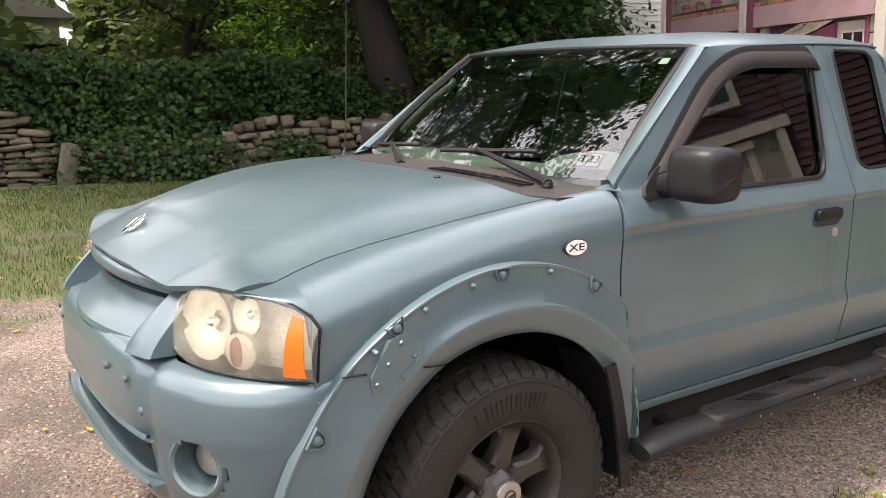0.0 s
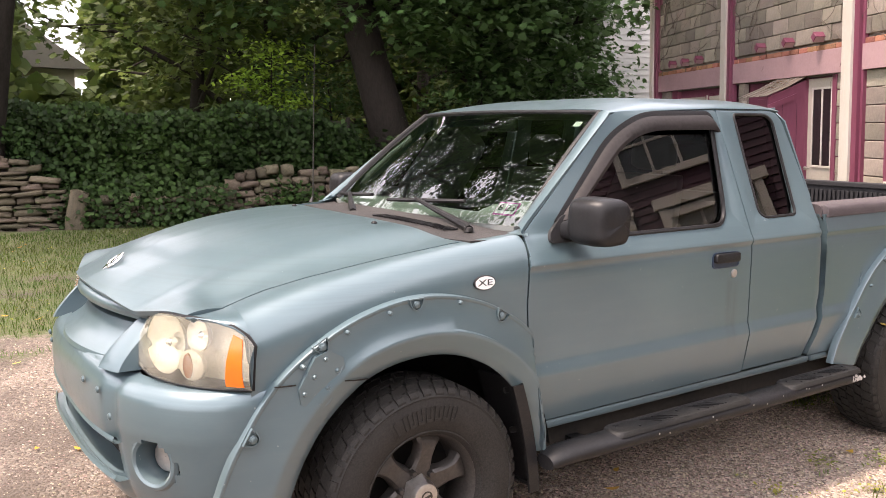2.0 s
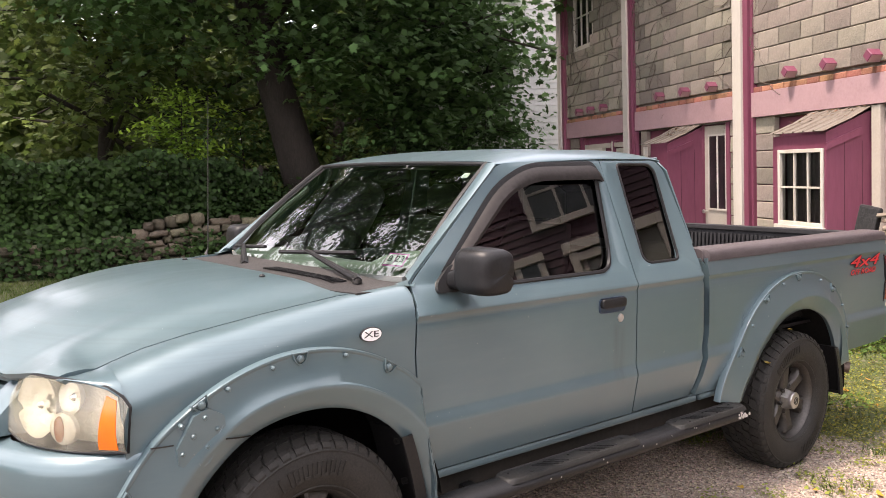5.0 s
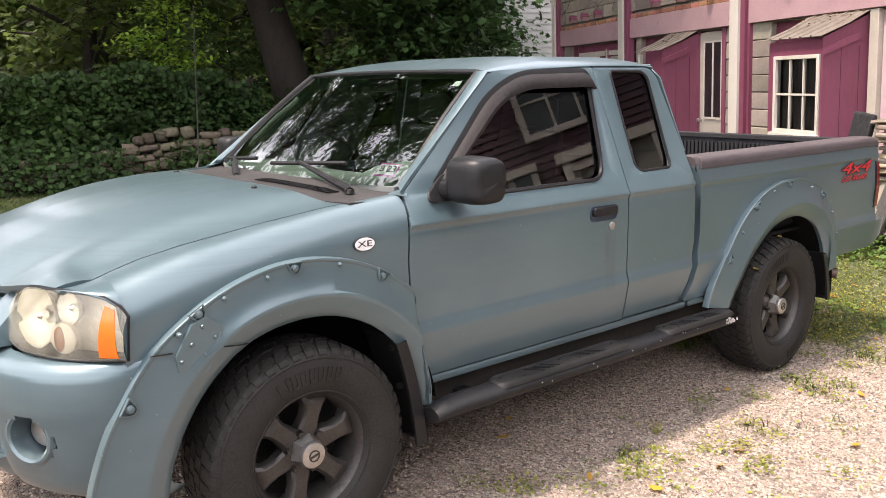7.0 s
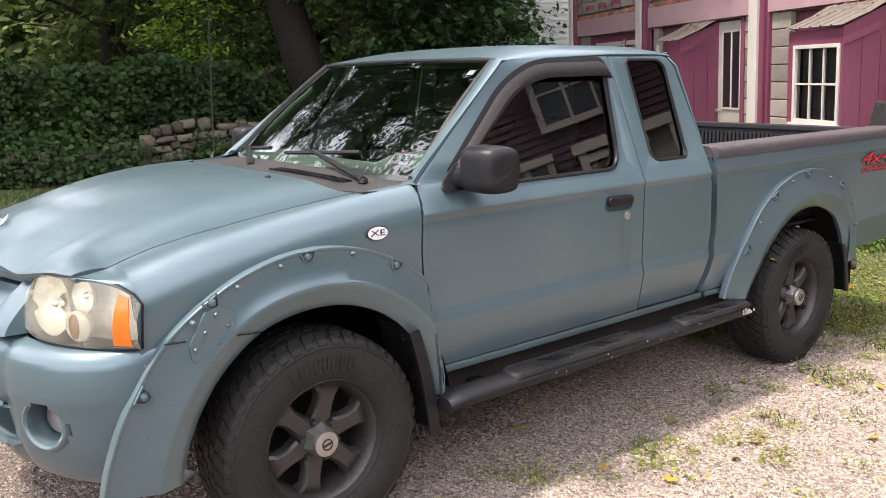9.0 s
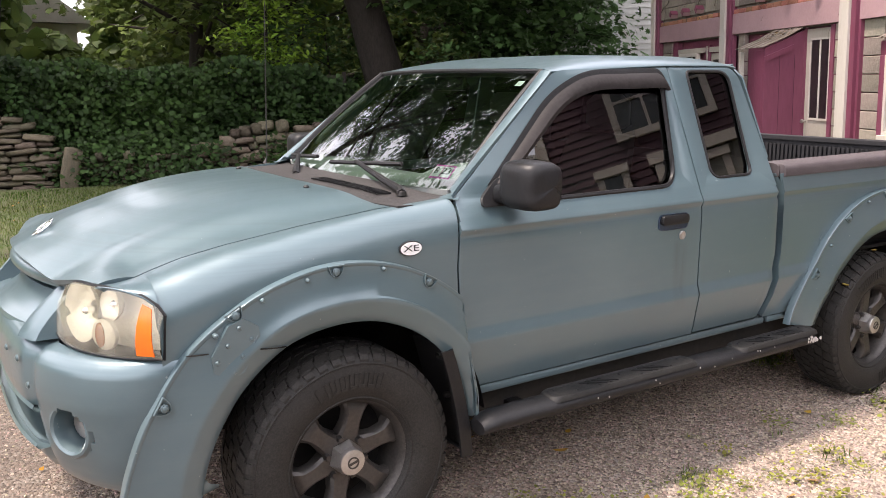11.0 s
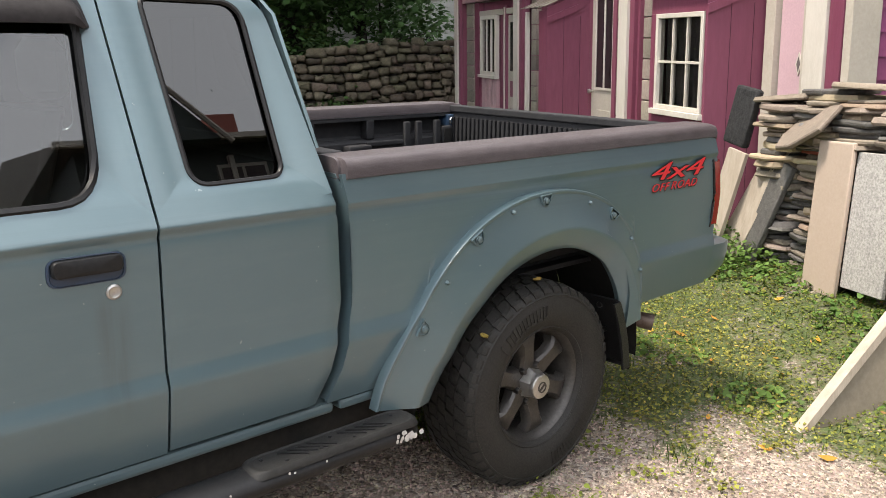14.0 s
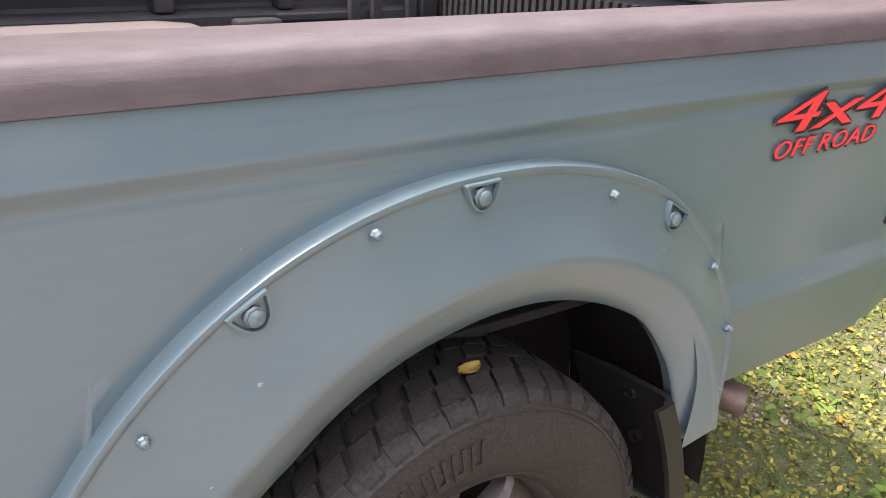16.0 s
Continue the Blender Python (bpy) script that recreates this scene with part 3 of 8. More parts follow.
def headlight(s):
    def lx(y, z):
        return -0.815 + 0.222 * (max(0.0, y - 0.49) / 0.395) ** 2.3 + 0.30 * max(0, z - 0.86) * (1 - 0.7 * (y - 0.49) / 0.395)
    ys = frange(0.485, 0.885, 26)
    top = lambda y: curve_at(y, [0.485, 0.53, 0.62, 0.73, 0.79, 0.84, 0.867, 0.885], [0.998, 1.020, 1.034, 1.036, 1.032, 1.020, 1.000, 0.966])
    bot = lambda y: curve_at(y, [0.485, 0.6, 0.78, 0.885], [0.868, 0.848, 0.838, 0.838])

    def sheet(back, grow=0.0):
        rows = []
        for k in range(13):
            rows.append([Vector((lx(y, bot(y) + (top(y) - bot(y)) * k / 12) + back - 0.012 * math.sin(math.pi * k / 12), s * (y - back * 0.5), bot(y) - grow + (top(y) - bot(y) + 2 * grow) * k / 12)) for y in ys])
        if s > 0:
            rows.reverse()
        return rows

    hl = part("headlight", body(Geo().grid(sheet(0.092, 0.004))), BOWL, truck, "large faceted headlight with yellowed lens and amber corner")
    part("lens", body(Geo().grid(sheet(0.0))), LENS, hl)
    edge = Geo()
    loop = [(y, top(y)) for y in ys] + [(y, bot(y)) for y in reversed(ys)]
    pts = [Vector((lx(y, z) + 0.004, s * y, z)) for y, z in loop]
    pts.append(pts[0])
    edge.tube(pts, 0.0048, 6, cap=False)
    part("rim_seal", body(edge), BLACK, hl)
    for y, z, r, dep in ((0.592, 0.938, 0.094, 0.045), (0.722, 0.978, 0.050, 0.04)):
        m = Matrix.Translation((lx(y, z) + 0.035, s * y, z)) @ Vector((-1, s * 0.35, 0.1)).normalized().to_track_quat('Z', 'Y').to_matrix().to_4x4()
        bw = part("reflector_bowl", body(Geo().lathe([(r, 0.0), (r * 0.9, -dep * 0.35), (r * 0.66, -dep * 0.7), (r * 0.3, -dep)], 24, m)), BOWL, hl)
        part("lamp_bulb", body(Geo().lathe([(0.013, -dep), (0.013, -dep * 0.3), (0.006, -dep * 0.1), (0.0005, -dep * 0.05)], 12, m)), CHROME, hl)
    y, z = 0.735, 0.895
    m = Matrix.Translation((lx(y, z) + 0.012, s * y, z)) @ Vector((-1, s * 0.6, 0)).normalized().to_track_quat('Z', 'Y').to_matrix().to_4x4()
    part("turn_lamp", body(Geo().lathe([(0.047, -0.02), (0.046, -0.006), (0.04, 0.0), (0.03, 0.002), (0.0005, 0.003)], 24, m)), BOWL, hl)
    mo = Matrix.Translation((lx(y, z) + 0.004, s * y, z)) @ Vector((-1, s * 0.6, 0)).normalized().to_track_quat('Z', 'Y').to_matrix().to_4x4() @ Matrix.Diagonal((0.66, 1.35, 1, 1))
    part("turn_bulb_cover", body(Geo().lathe([(0.029, -0.012), (0.027, -0.002), (0.017, 0.004), (0.0005, 0.006)], 20, mo)), BULB, hl, "amber ribbed bulb cover")
    am = Geo()
    rows = []
    for k in range(9):
        t = k / 8
        rows.append([Vector((lx(y, bot(y) + (top(y) - bot(y)) * (0.06 + 0.84 * t)) - 0.012 * math.sin(math.pi * (0.06 + 0.84 * t)) - 0.0025, s * (y + 0.002), bot(y) + (top(y) - bot(y)) * (0.06 + 0.84 * t))) for y in frange(0.838 + 0.008 * t, 0.873 - 0.008 * t ** 4, 6)])
    if s > 0:
        rows.reverse()
    part("corner_reflector", body(am.grid(rows)), AMBER, hl, "orange corner reflector", thick=0.004)
    return hl


def bolt_on(parent, x, z, s, c, big):
    """A flare bolt; the large ones sit in a cut-out triangle."""
    out = 0.911
    p = Vector((x, s * out, z))
    rot = Matrix.Rotation(radians(90 if s < 0 else -90), 4, 'X')
    r = 0.0105 if big else 0.006
    m = Matrix.Translation(p) @ rot
    part("bolt", Geo().lathe([(r * 1.25, -0.006), (r * 1.3, 0.000), (r * 1.05, 0.002), (r, 0.006), (r * 0.6, 0.0085), (0.0005, 0.009)], 8, m), BOLT, parent)
    if big:
        a = math.atan2(z - c[1], x - c[0])
        g = Geo()
        ux, uz = math.cos(a), math.sin(a)
        tri = [(0.019, 0.027), (0.019, -0.027), (-0.010, -0.017), (-0.021, 0.0), (-0.010, 0.017)]
        tri = rounded(tri, [0.004, 0.004, 0.012, 0.012, 0.012], 3)
        g.grid([[p + Vector((ux * (q[0] * k) - uz * q[1] * k, s * d, uz * (q[0] * k) + ux * q[1] * k)) for q in tri] for k, d in ((1.12, -0.006), (1.06, 0.0035), (0.9, 0.0035), (0.84, -0.003))], close=True)
        part("bolt_pocket", g, PAINT, parent)


FRONT_RI = ([8, 34, 56, 73, 93, 111, 126, 146, 159, 177], [0.50, 0.506, 0.500, 0.492, 0.480, 0.474, 0.460, 0.448, 0.447, 0.455])
FRONT_RO = ([8, 51, 69, 88, 105, 121, 136, 150, 165, 177], [0.686, 0.684, 0.682, 0.677, 0.668, 0.664, 0.668, 0.660, 0.668, 0.682])
REAR_RI = ([8, 34, 51, 77, 97, 130, 154, 172], [0.455, 0.495, 0.510, 0.492, 0.474, 0.456, 0.474, 0.530])
REAR_RO = ([8, 17, 29, 38, 50, 63, 90, 117, 131, 146, 156, 166, 172], [0.545, 0.575, 0.630, 0.655, 0.682, 0.697, 0.690, 0.692, 0.688, 0.684, 0.704, 0.735, 0.745])


def flare(s, c, a0, a1, ro_of, ri_of, xmax, bolts, plate=False):
    profile = lambda ro, ri: [(ro + 0.005, 0.872), (ro + 0.005, 0.903), (ro + 0.003, 0.9075), (ro - 0.001, 0.9085), (ro - 0.005, 0.9075), (ro - 0.009, 0.9045), (ro - 0.013, 0.9045), (ro - 0.06, 0.912), (ro - 0.10, 0.920), (ri + 0.084, 0.927), (ri + 0.076, 0.9285), (ri + 0.068, 0.926), (ri + 0.03, 0.909), (ri + 0.006, 0.899), (ri, 0.892), (ri + 0.004, 0.87)]
    rows = []
    for a in frange(radians(a0), radians(a1), 72):
        row = []
        for r, y in profile(curve_at(math.degrees(a), *ro_of), curve_at(math.degrees(a), *ri_of)):
            x, z = c[0] + r * math.cos(a), c[1] + r * math.sin(a)
            if xmax and x > xmax + front_cut(max(0.52, z)):
                x = xmax + front_cut(max(0.52, z))
            sweep = max(0.0, -0.52 - x) * 0.08 if xmax else 0.0
            row.append(Vector((x, s * (y - sweep), z)))
        rows.append(row)
    if s < 0:
        rows.reverse()
    fl = part("fender_flare", Geo().grid(rows), PAINT, truck, "wide bolted wheel-arch flare in the body colour", thick=0.006)
    for x, z, big in bolts:
        bolt_on(fl, x, z, s, c, big)
    if plate:
        m = Matrix.Translation((-0.392, s * 0.917, 0.832)) @ Matrix.Rotation(radians(90), 4, 'X') @ Matrix.Rotation(radians(-31), 4, 'Z')
        oc = [(-0.056, -0.050), (-0.028, -0.088), (0.028, -0.088), (0.056, -0.050), (0.056, 0.050), (0.028, 0.088), (-0.028, 0.088), (-0.056, 0.050)]
        pl = part("repair_plate", Geo().prism(oc, -0.012, 0.0045, m), PAINT, fl, "eight-sided riveted repair plate", bevel=0.002, smooth=20)
        seam = Geo().tube([m @ Vector((0.040, -0.062, 0.0045)), m @ Vector((0.040, 0.062, 0.0045))], 0.0018, 5)
        part("plate_rib", seam, PAINT, pl)
        for q in ((-0.034, -0.056), (0.026, -0.062), (-0.030, 0.000), (0.026, -0.012), (-0.024, 0.060), (0.028, 0.046), (-0.076, 0.0125)):
            part("bolt", Geo().lathe([(0.0075, -0.014 if q[0] < -0.06 else 0.003), (0.0075, 0.007), (0.005, 0.011), (0.0005, 0.012)], 8, m @ Matrix.Translation((q[0], q[1], 0))), BOLT, pl)
    if xmax:
        # the joint where the bumper's own end meets the flare
        for run in (((-0.535, 0.9065, 0.832), (-0.505, 0.9105, 0.831), (-0.472, 0.9125, 0.830)), ((-0.322, 0.9265, 0.823), (-0.29, 0.922, 0.818), (-0.26, 0.913, 0.813), (-0.232, 0.902, 0.809))):
            part("flare_joint", Geo().tube([Vector((x, s * y, z)) for x, y, z in run], 0.0022, 6), DARK, fl)
    return fl


def ring_panel(outer, inner, s, steps=6, lift=0.0):
    g = Geo()
    rows = []
    for k in range(steps + 1):
        t = k / steps
        rows.append([side(o.x + (i.x - o.x) * t, o.y + (i.y - o.y) * t, s, lift) for o, i in zip(outer, inner)])
    if s < 0:
        rows.reverse()
    return g.grid(rows, close=True)


def glass_sheet(outline, s, inset):
    pts = [side(p.x, p.y, s, -inset) for p in outline]
    c = sum(pts, Vector()) / len(pts)
    rows = [[c + (p - c) * t for p in pts] for t in (1.0, 0.75, 0.5, 0.25, 0.01)]
    for r in rows:
        for p in r:
            p.y = s * (0.804 - 0.2806 * (p.z - 1.24) - inset)
    if s < 0:
        rows.reverse()
    return Geo().grid(rows, close=True)


def strip(outline, s, w, lift):
    """A narrow seal along a closed outline."""
    return Geo().tube([side(p.x, p.y, s, lift) for p in outline] + [side(outline[0].x, outline[0].y, s, lift)], w, 6, cap=False)


def door(s):
    g = Geo()
    rows = []
    xs = frange(0.0, 1.0, 24)
    for z in levels(0.525, 1.13):
        a, b = 0.411 + front_cut(z), 1.622
        rows.append([side(a + (b - a) * t, z, s) for t in xs])
    if s > 0:
        rows.reverse()
    g.grid(rows)
    outer = rounded([(0.424, 1.13), (0.428, 1.205), (0.955, 1.634), (1.578, 1.656), (1.622, 1.13)], [0.002, 0.02, 0.06, 0.02, 0.002], 6)
    inner = rounded([(0.60, 1.172), (0.60, 1.20), (1.00, 1.568), (1.530, 1.590), (1.517, 1.172)], [0.004, 0.02, 0.11, 0.05, 0.10], 6)
    r = ring_panel(outer, inner, s)
    o = len(g.v)
    g.v += r.v
    g.f += [tuple(o + i for i in f) for f in r.f]
    d = part("door", body(g), PAINT, truck, "painted driver's-side cab door, closed", thick=0.014)
    part("window_glass", body(glass_sheet(inner, s, 0.016)), SIDE_GLASS, d, "tinted door window, closed")
    part("window_seal", body(strip(inner, s, 0.010, -0.002)), BLACK, d)
    # smoked rain guard over the window
    path_o = rounded([(0.60, 1.238), (0.93, 1.541), (1.115, 1.618), (1.53, 1.625), (1.552, 1.558)], [0.002, 0.12, 0.09, 0.04, 0.002], 6)
    path_i = rounded([(0.655, 1.252), (0.97, 1.512), (1.13, 1.564), (1.52, 1.566), (1.54, 1.553)], [0.002, 0.12, 0.09, 0.01, 0.002], 6)
    rows = []
    for t, lift in ((0, 0.001), (0.12, 0.012), (0.35, 0.024), (0.7, 0.030), (1.0, 0.026), (1.0, 0.020)):
        rows.append([side(a.x + (b.x - a.x) * t, a.y + (b.y - a.y) * t, s, lift) for a, b in zip(path_o, path_i)])
    if s > 0:
        rows.reverse()
    part("rain_guard", body(Geo().grid(rows)), VISOR, d, "smoked brown plastic rain guard", thick=0.003)
    band_o = rounded([(0.575, 1.238), (0.915, 1.557), (1.11, 1.636), (1.535, 1.643), (1.556, 1.555)], [0.002, 0.12, 0.09, 0.05, 0.002], 6)
    rows = [[side(p.x, p.y, s, 0.004) for p in band_o], [side(a.x * 0.5 + b.x * 0.5, a.y * 0.5 + b.y * 0.5, s, 0.005) for a, b in zip(band_o, path_o)], [side(p.x, p.y, s, 0.004) for p in path_i]]
    if s > 0:
        rows.reverse()
    part("window_trim", body(Geo().grid(rows)), BLACK, d, thick=0.003)
    # handle in its recess
    hx, hz = 1.458, 1.046
    y = half(hz)
    ro = rounded([(-0.088, -0.036), (-0.088, 0.031), (0.088, 0.031), (0.088, -0.036)], [0.026] * 4, 5)
    mm = Matrix.Translation((hx, s * y, hz)) @ Matrix.Rotation(radians(90 if s < 0 else -90), 4, 'X')
    if s > 0:
        mm = mm @ Matrix.Diagonal((1, -1, 1, 1))
    g = Geo()
    g.grid([[mm @ Vector((q.x * k, q.y * k, h)) for q in ro] for k, h in ((1.0, -0.004), (0.99, 0.003), (0.93, 0.004), (0.90, 0.0005), (0.55, 0.0005), (0.01, 0.0005))], close=True)
    hr = part("handle_recess", g, OLD_BLUE, d, "dark blue handle recess")
    hb = rounded([(-0.078, -0.012), (-0.078, 0.027), (0.078, 0.027), (0.078, -0.012)], [0.014] * 4, 5)
    g = Geo()
    g.grid([[mm @ Vector((q.x * k, q.y * k, h)) for q in hb] for k, h in ((1.0, 0.001), (1.0, 0.012), (0.95, 0.018), (0.7, 0.021), (0.01, 0.022))], close=True)
    part("door_handle", g, BLACK, hr, "black flap door handle")
    part("key_lock", Geo().lathe([(0.0185, -0.004), (0.018, 0.004), (0.0135, 0.0065), (0.009, 0.004), (0.0005, 0.0042)], 20, Matrix.Translation((1.513, s * half(0.983), 0.983)) @ Matrix.Rotation(radians(90 if s < 0 else -90), 4, 'X')), CAP, d)
    # mirror: foot, arm and housing
    ft = rounded([(0.522, 1.168), (0.535, 1.20), (0.612, 1.262), (0.66, 1.262), (0.67, 1.172)], [0.02] * 5, 4)
    fo = Geo().grid([[side(p.x, p.y, s, k) for p in ft] for k in (-0.004, 0.016)], close=True)
    fo.poly([side(p.x, p.y, s, 0.016) for p in (ft if s < 0 else reversed(ft))])
    mi = part("door_mirror", body(fo), BLACK, d, "large black plastic door mirror")
    rows = []
    for t, (y0, x0, z0, x1, z1) in enumerate(((0.85, 0.57, 1.18, 0.65, 1.245), (0.88, 0.57, 1.178, 0.67, 1.256), (0.91, 0.575, 1.175, 0.69, 1.275))):
        cx, cz, rx, rz = (x0 + x1) / 2, (z0 + z1) / 2, (x1 - x0) / 2, (z1 - z0) / 2
        rows.append([Vector((cx + rx * math.copysign(abs(math.cos(a)) ** 0.6, math.cos(a)), s * y0, cz + rz * math.copysign(abs(math.sin(a)) ** 0.6, math.sin(a)))) for a in frange(0, 2 * math.pi, 24)[:-1]])
    part("mirror_arm", body(Geo().grid(rows if s > 0 else list(reversed(rows)), close=True)), BLACK, mi)
    rows = []
    for y0, k, dx in ((0.885, 0.0, 0.0), (0.885, 0.80, 0.0), (0.898, 0.94, 0.0), (0.92, 1.0, 0.0), (0.99, 1.0, 0.004), (1.025, 0.97, 0.010), (1.046, 0.88, 0.018), (1.055, 0.66, 0.026), (1.057, 0.0, 0.034)):
        cx, cz, rx, rz = 0.640 + dx, 1.250, 0.080, 0.084
        row = []
        for a in frange(0, 2 * math.pi, 36)[:-1]:
            ca, sa = math.cos(a), math.sin(a)
            px, pz = math.copysign(abs(ca) ** 0.55, ca), math.copysign(abs(sa) ** 0.5, sa)
            dents = 0.004 if -0.46 < pz < -0.38 else 0.0
            row.append(Vector((cx + rx * k * px * (1.0 if px < 0 else 0.8), s * (y0 - dents), cz + rz * k * pz - 0.02 * (y0 - 0.95) * (1 if pz < 0 else 0.4))))
        rows.append(row)
    part("mirror_housing", body(Geo().grid(rows if s > 0 else list(reversed(rows)), close=True)), BLACK, mi, smooth=50)
    part("mirror_glass", body(Geo().poly([Vector((0.708, s * yy, zz)) for yy, zz in ((0.91, 1.18), (1.03, 1.18), (1.03, 1.31), (0.91, 1.31))])), CHROME, mi, thick=0.004)
    return d


def cab_rear(s):
    g = Geo()
    rows = []
    for z in levels(0.53, 1.13):
        rows.append([side(1.629 + (rear_cut(z) - 1.629) * t, z, s, -0.006 * max(0, (t - 0.96) / 0.04) ** 2) for t in frange(0, 1, 20)])
    if s > 0:
        rows.reverse()
    g.grid(rows)
    outer = rounded([(1.629, 1.13), (1.585, 1.656), (2.012, 1.652), (rear_cut(1.13), 1.13)], [0.002, 0.01, 0.09, 0.002], 7)
    inner = rounded([(1.740, 1.184), (1.685, 1.630), (1.948, 1.628), (1.998, 1.186)], [0.045, 0.03, 0.06, 0.045], 7)
    r = ring_panel(outer, inner, s)
    o = len(g.v)
    g.v += r.v
    g.f += [tuple(o + i for i in f) for f in r.f]
    ob = part("rear_cab_panel", body(g), PAINT, truck, thick=0.016)
    part("quarter_glass", body(glass_sheet(inner, s, 0.010)), PRIVACY, ob, "dark quarter window")
    part("quarter_seal", body(strip(inner, s, 0.007, -0.001)), BLACK, ob)


def roof_and_glass():
    def rz(x, y):
        a = min(1.0, abs(y) / 0.684)
        top = 1.706 - 0.064 * max(0, (1.36 - x) / 0.46) ** 2 - 0.034 * max(0, (x - 1.8) / 0.23) ** 2
        edge = 1.631 + 0.0353 * (min(x, 1.578) - 0.955) - 0.010 * max(0, (x - 1.9) / 0.13) ** 2
        return edge + (top - edge) * (1 - a ** 4) ** 0.6
    g = Geo()
    rows = []
    for t in frange(0, 1, 36):
        row = []
        for u in frange(-1, 1, 48):
            y = 0.684 * math.sin(u * math.pi / 2)
            a = abs(y) / 0.684
            x0, x1 = 0.905 + 0.05 * a * a, 2.04 - 0.02 * a ** 4
            x = x0 + (x1 - x0) * t
            row.append(Vector((x, y, rz(x, y))))
        rows.append(row)
    part("roof", body(g.grid(list(reversed(rows)))), PAINT, truck, thick=0.012)
    for s in (-1, 1):
        rows = []
        for t in frange(0, 1, 14):
            a = Vector((0.424 + (0.950 - 0.424) * t, 0, 1.205 + (1.624 - 1.205) * t))
            o = Vector((a.x, s * (half(a.z) - 0.001), a.z))
            b = Vector((0.470 + (0.942 - 0.470) * t, s * (0.748 + (0.640 - 0.748) * t), 1.222 + (1.620 - 1.222) * t))
            o.x += 0.045 if s > 0 else 0.0
            mid = (o + b) / 2 + Vector((-0.005, s * 0.006, 0.005))
            rows.append([o, o * 0.75 + b * 0.25 + Vector((-0.003, s * 0.005, 0.003)), mid, o * 0.25 + b * 0.75 + Vector((-0.005, s * 0.003, 0.005)), b])
        if s > 0:
            rows = [list(reversed(r)) for r in rows]
        part("windscreen_pillar", body(Geo().grid(rows)), PAINT, truck, thick=0.012)
    rows = []
    for t in frange(0, 1, 16):
        row = []
        for u in frange(-1, 1, 24):
            b = Vector((0.318 + 0.165 * u * u, 0.745 * u, 1.226 - 0.006 * u * u))
            e = Vector((0.900 + 0.045 * u * u, 0.640 * u, 1.640 - 0.010 * u * u))
            p = b + (e - b) * t + Vector((-0.02, 0, 0.02)) * math.sin(math.pi * t) * (1 - u * u * 0.5)
            row.append(p)
        rows.append(row)
    ws = part("windscreen", body(Geo().grid(list(reversed(rows)))), GLASS, truck, "clear windscreen with a green upper tint")
    fr = Geo()
    for side_, rad in (([r[0] for r in rows], 0.013), ([r[-1] for r in rows], 0.013), (rows[-1], 0.008)):
        fr.tube([p + Vector((0.0, 0, 0.002)) for p in side_], rad, 8)
    part("windscreen_seal", body(fr), BLACK, ws)
    # inspection and permit stickers inside the glass
    def on_glass(t, u):
        i, j = t * 16, (u + 1) / 2 * 24
        i0, j0 = int(i), int(j)
        p = rows[i0][j0].lerp(rows[i0][min(24, j0 + 1)], j - j0)
        q = rows[min(16, i0 + 1)][j0].lerp(rows[min(16, i0 + 1)][min(24, j0 + 1)], j - j0)
        return p.lerp(q, i - i0) + Vector((0.012, 0, -0.010))
    def sticker(t0, t1, u0, u1, m_, d=0.0):
        g = Geo().grid([[on_glass(t, u) + Vector((-d, 0, d)) for u in (u1, u0)] for t in (t0, t1)])
        return part("sticker", body(g), m_, ws, "small square sticker on the inside of the glass")
    sticker(0.085, 0.185, -0.905, -0.785, PINK_INK)
    for u0, u1, word in ((-0.898, -0.848, "23"), (-0.842, -0.792, "8")):
        sticker(0.095, 0.172, u0, u1, WHITE_INK, 0.002)
        c, ex, ez = on_glass(0.134, (u0 + u1) / 2), on_glass(0.134, u1) - on_glass(0.134, u0), on_glass(0.172, u0) - on_glass(0.095, u0)
        ex, ez = -ex.normalized() if ex.y > 0 else ex.normalized(), ez.normalized()
        mt = Matrix((ex, ez, ex.cross(ez))).transposed().to_4x4()
        mt.translation = c + Vector((-0.004, 0, 0.004))
        part("sticker_digits", body(moved(text_mesh(word, 0.042, 0.0004), mt)), BLACK_INK, ws)
    sticker(0.88, 0.93, -0.90, -0.85, WHITE_INK)
    # rear window of the cab
    part("rear_window", body(Geo().grid([[Vector((2.085 - 0.05 * (z - 1.25) / 0.4, y, z)) for y in frange(-0.66 + (z - 1.25) * 0.2, 0.66 - (z - 1.25) * 0.2, 4)] for z in (1.25, 1.60)])), PRIVACY, truck, thick=0.004)
    bk = Geo()
    bk.grid([[Vector((x, y, z)) for y in frange(-0.82, 0.82, 4)] for x, z in ((2.12, 0.55), (2.12, 1.20), (2.085, 1.25))])
    bk.grid([[Vector((x, y, z)) for y in frange(-0.66, 0.66, 4)] for x, z in ((2.048, 1.60), (2.03, 1.662))])
    for s in (-1, 1):
        bk.grid([[Vector((2.085, s * 0.66, 1.25)), Vector((2.10, s * 0.82, 1.25))], [Vector((2.045, s * 0.59, 1.60)), Vector((2.045, s * 0.70, 1.60))], [Vector((2.03, s * 0.59, 1.652)), Vector((2.025, s * 0.655, 1.645))]])
    part("cab_back", body(bk), PAINT, truck, thick=0.01)


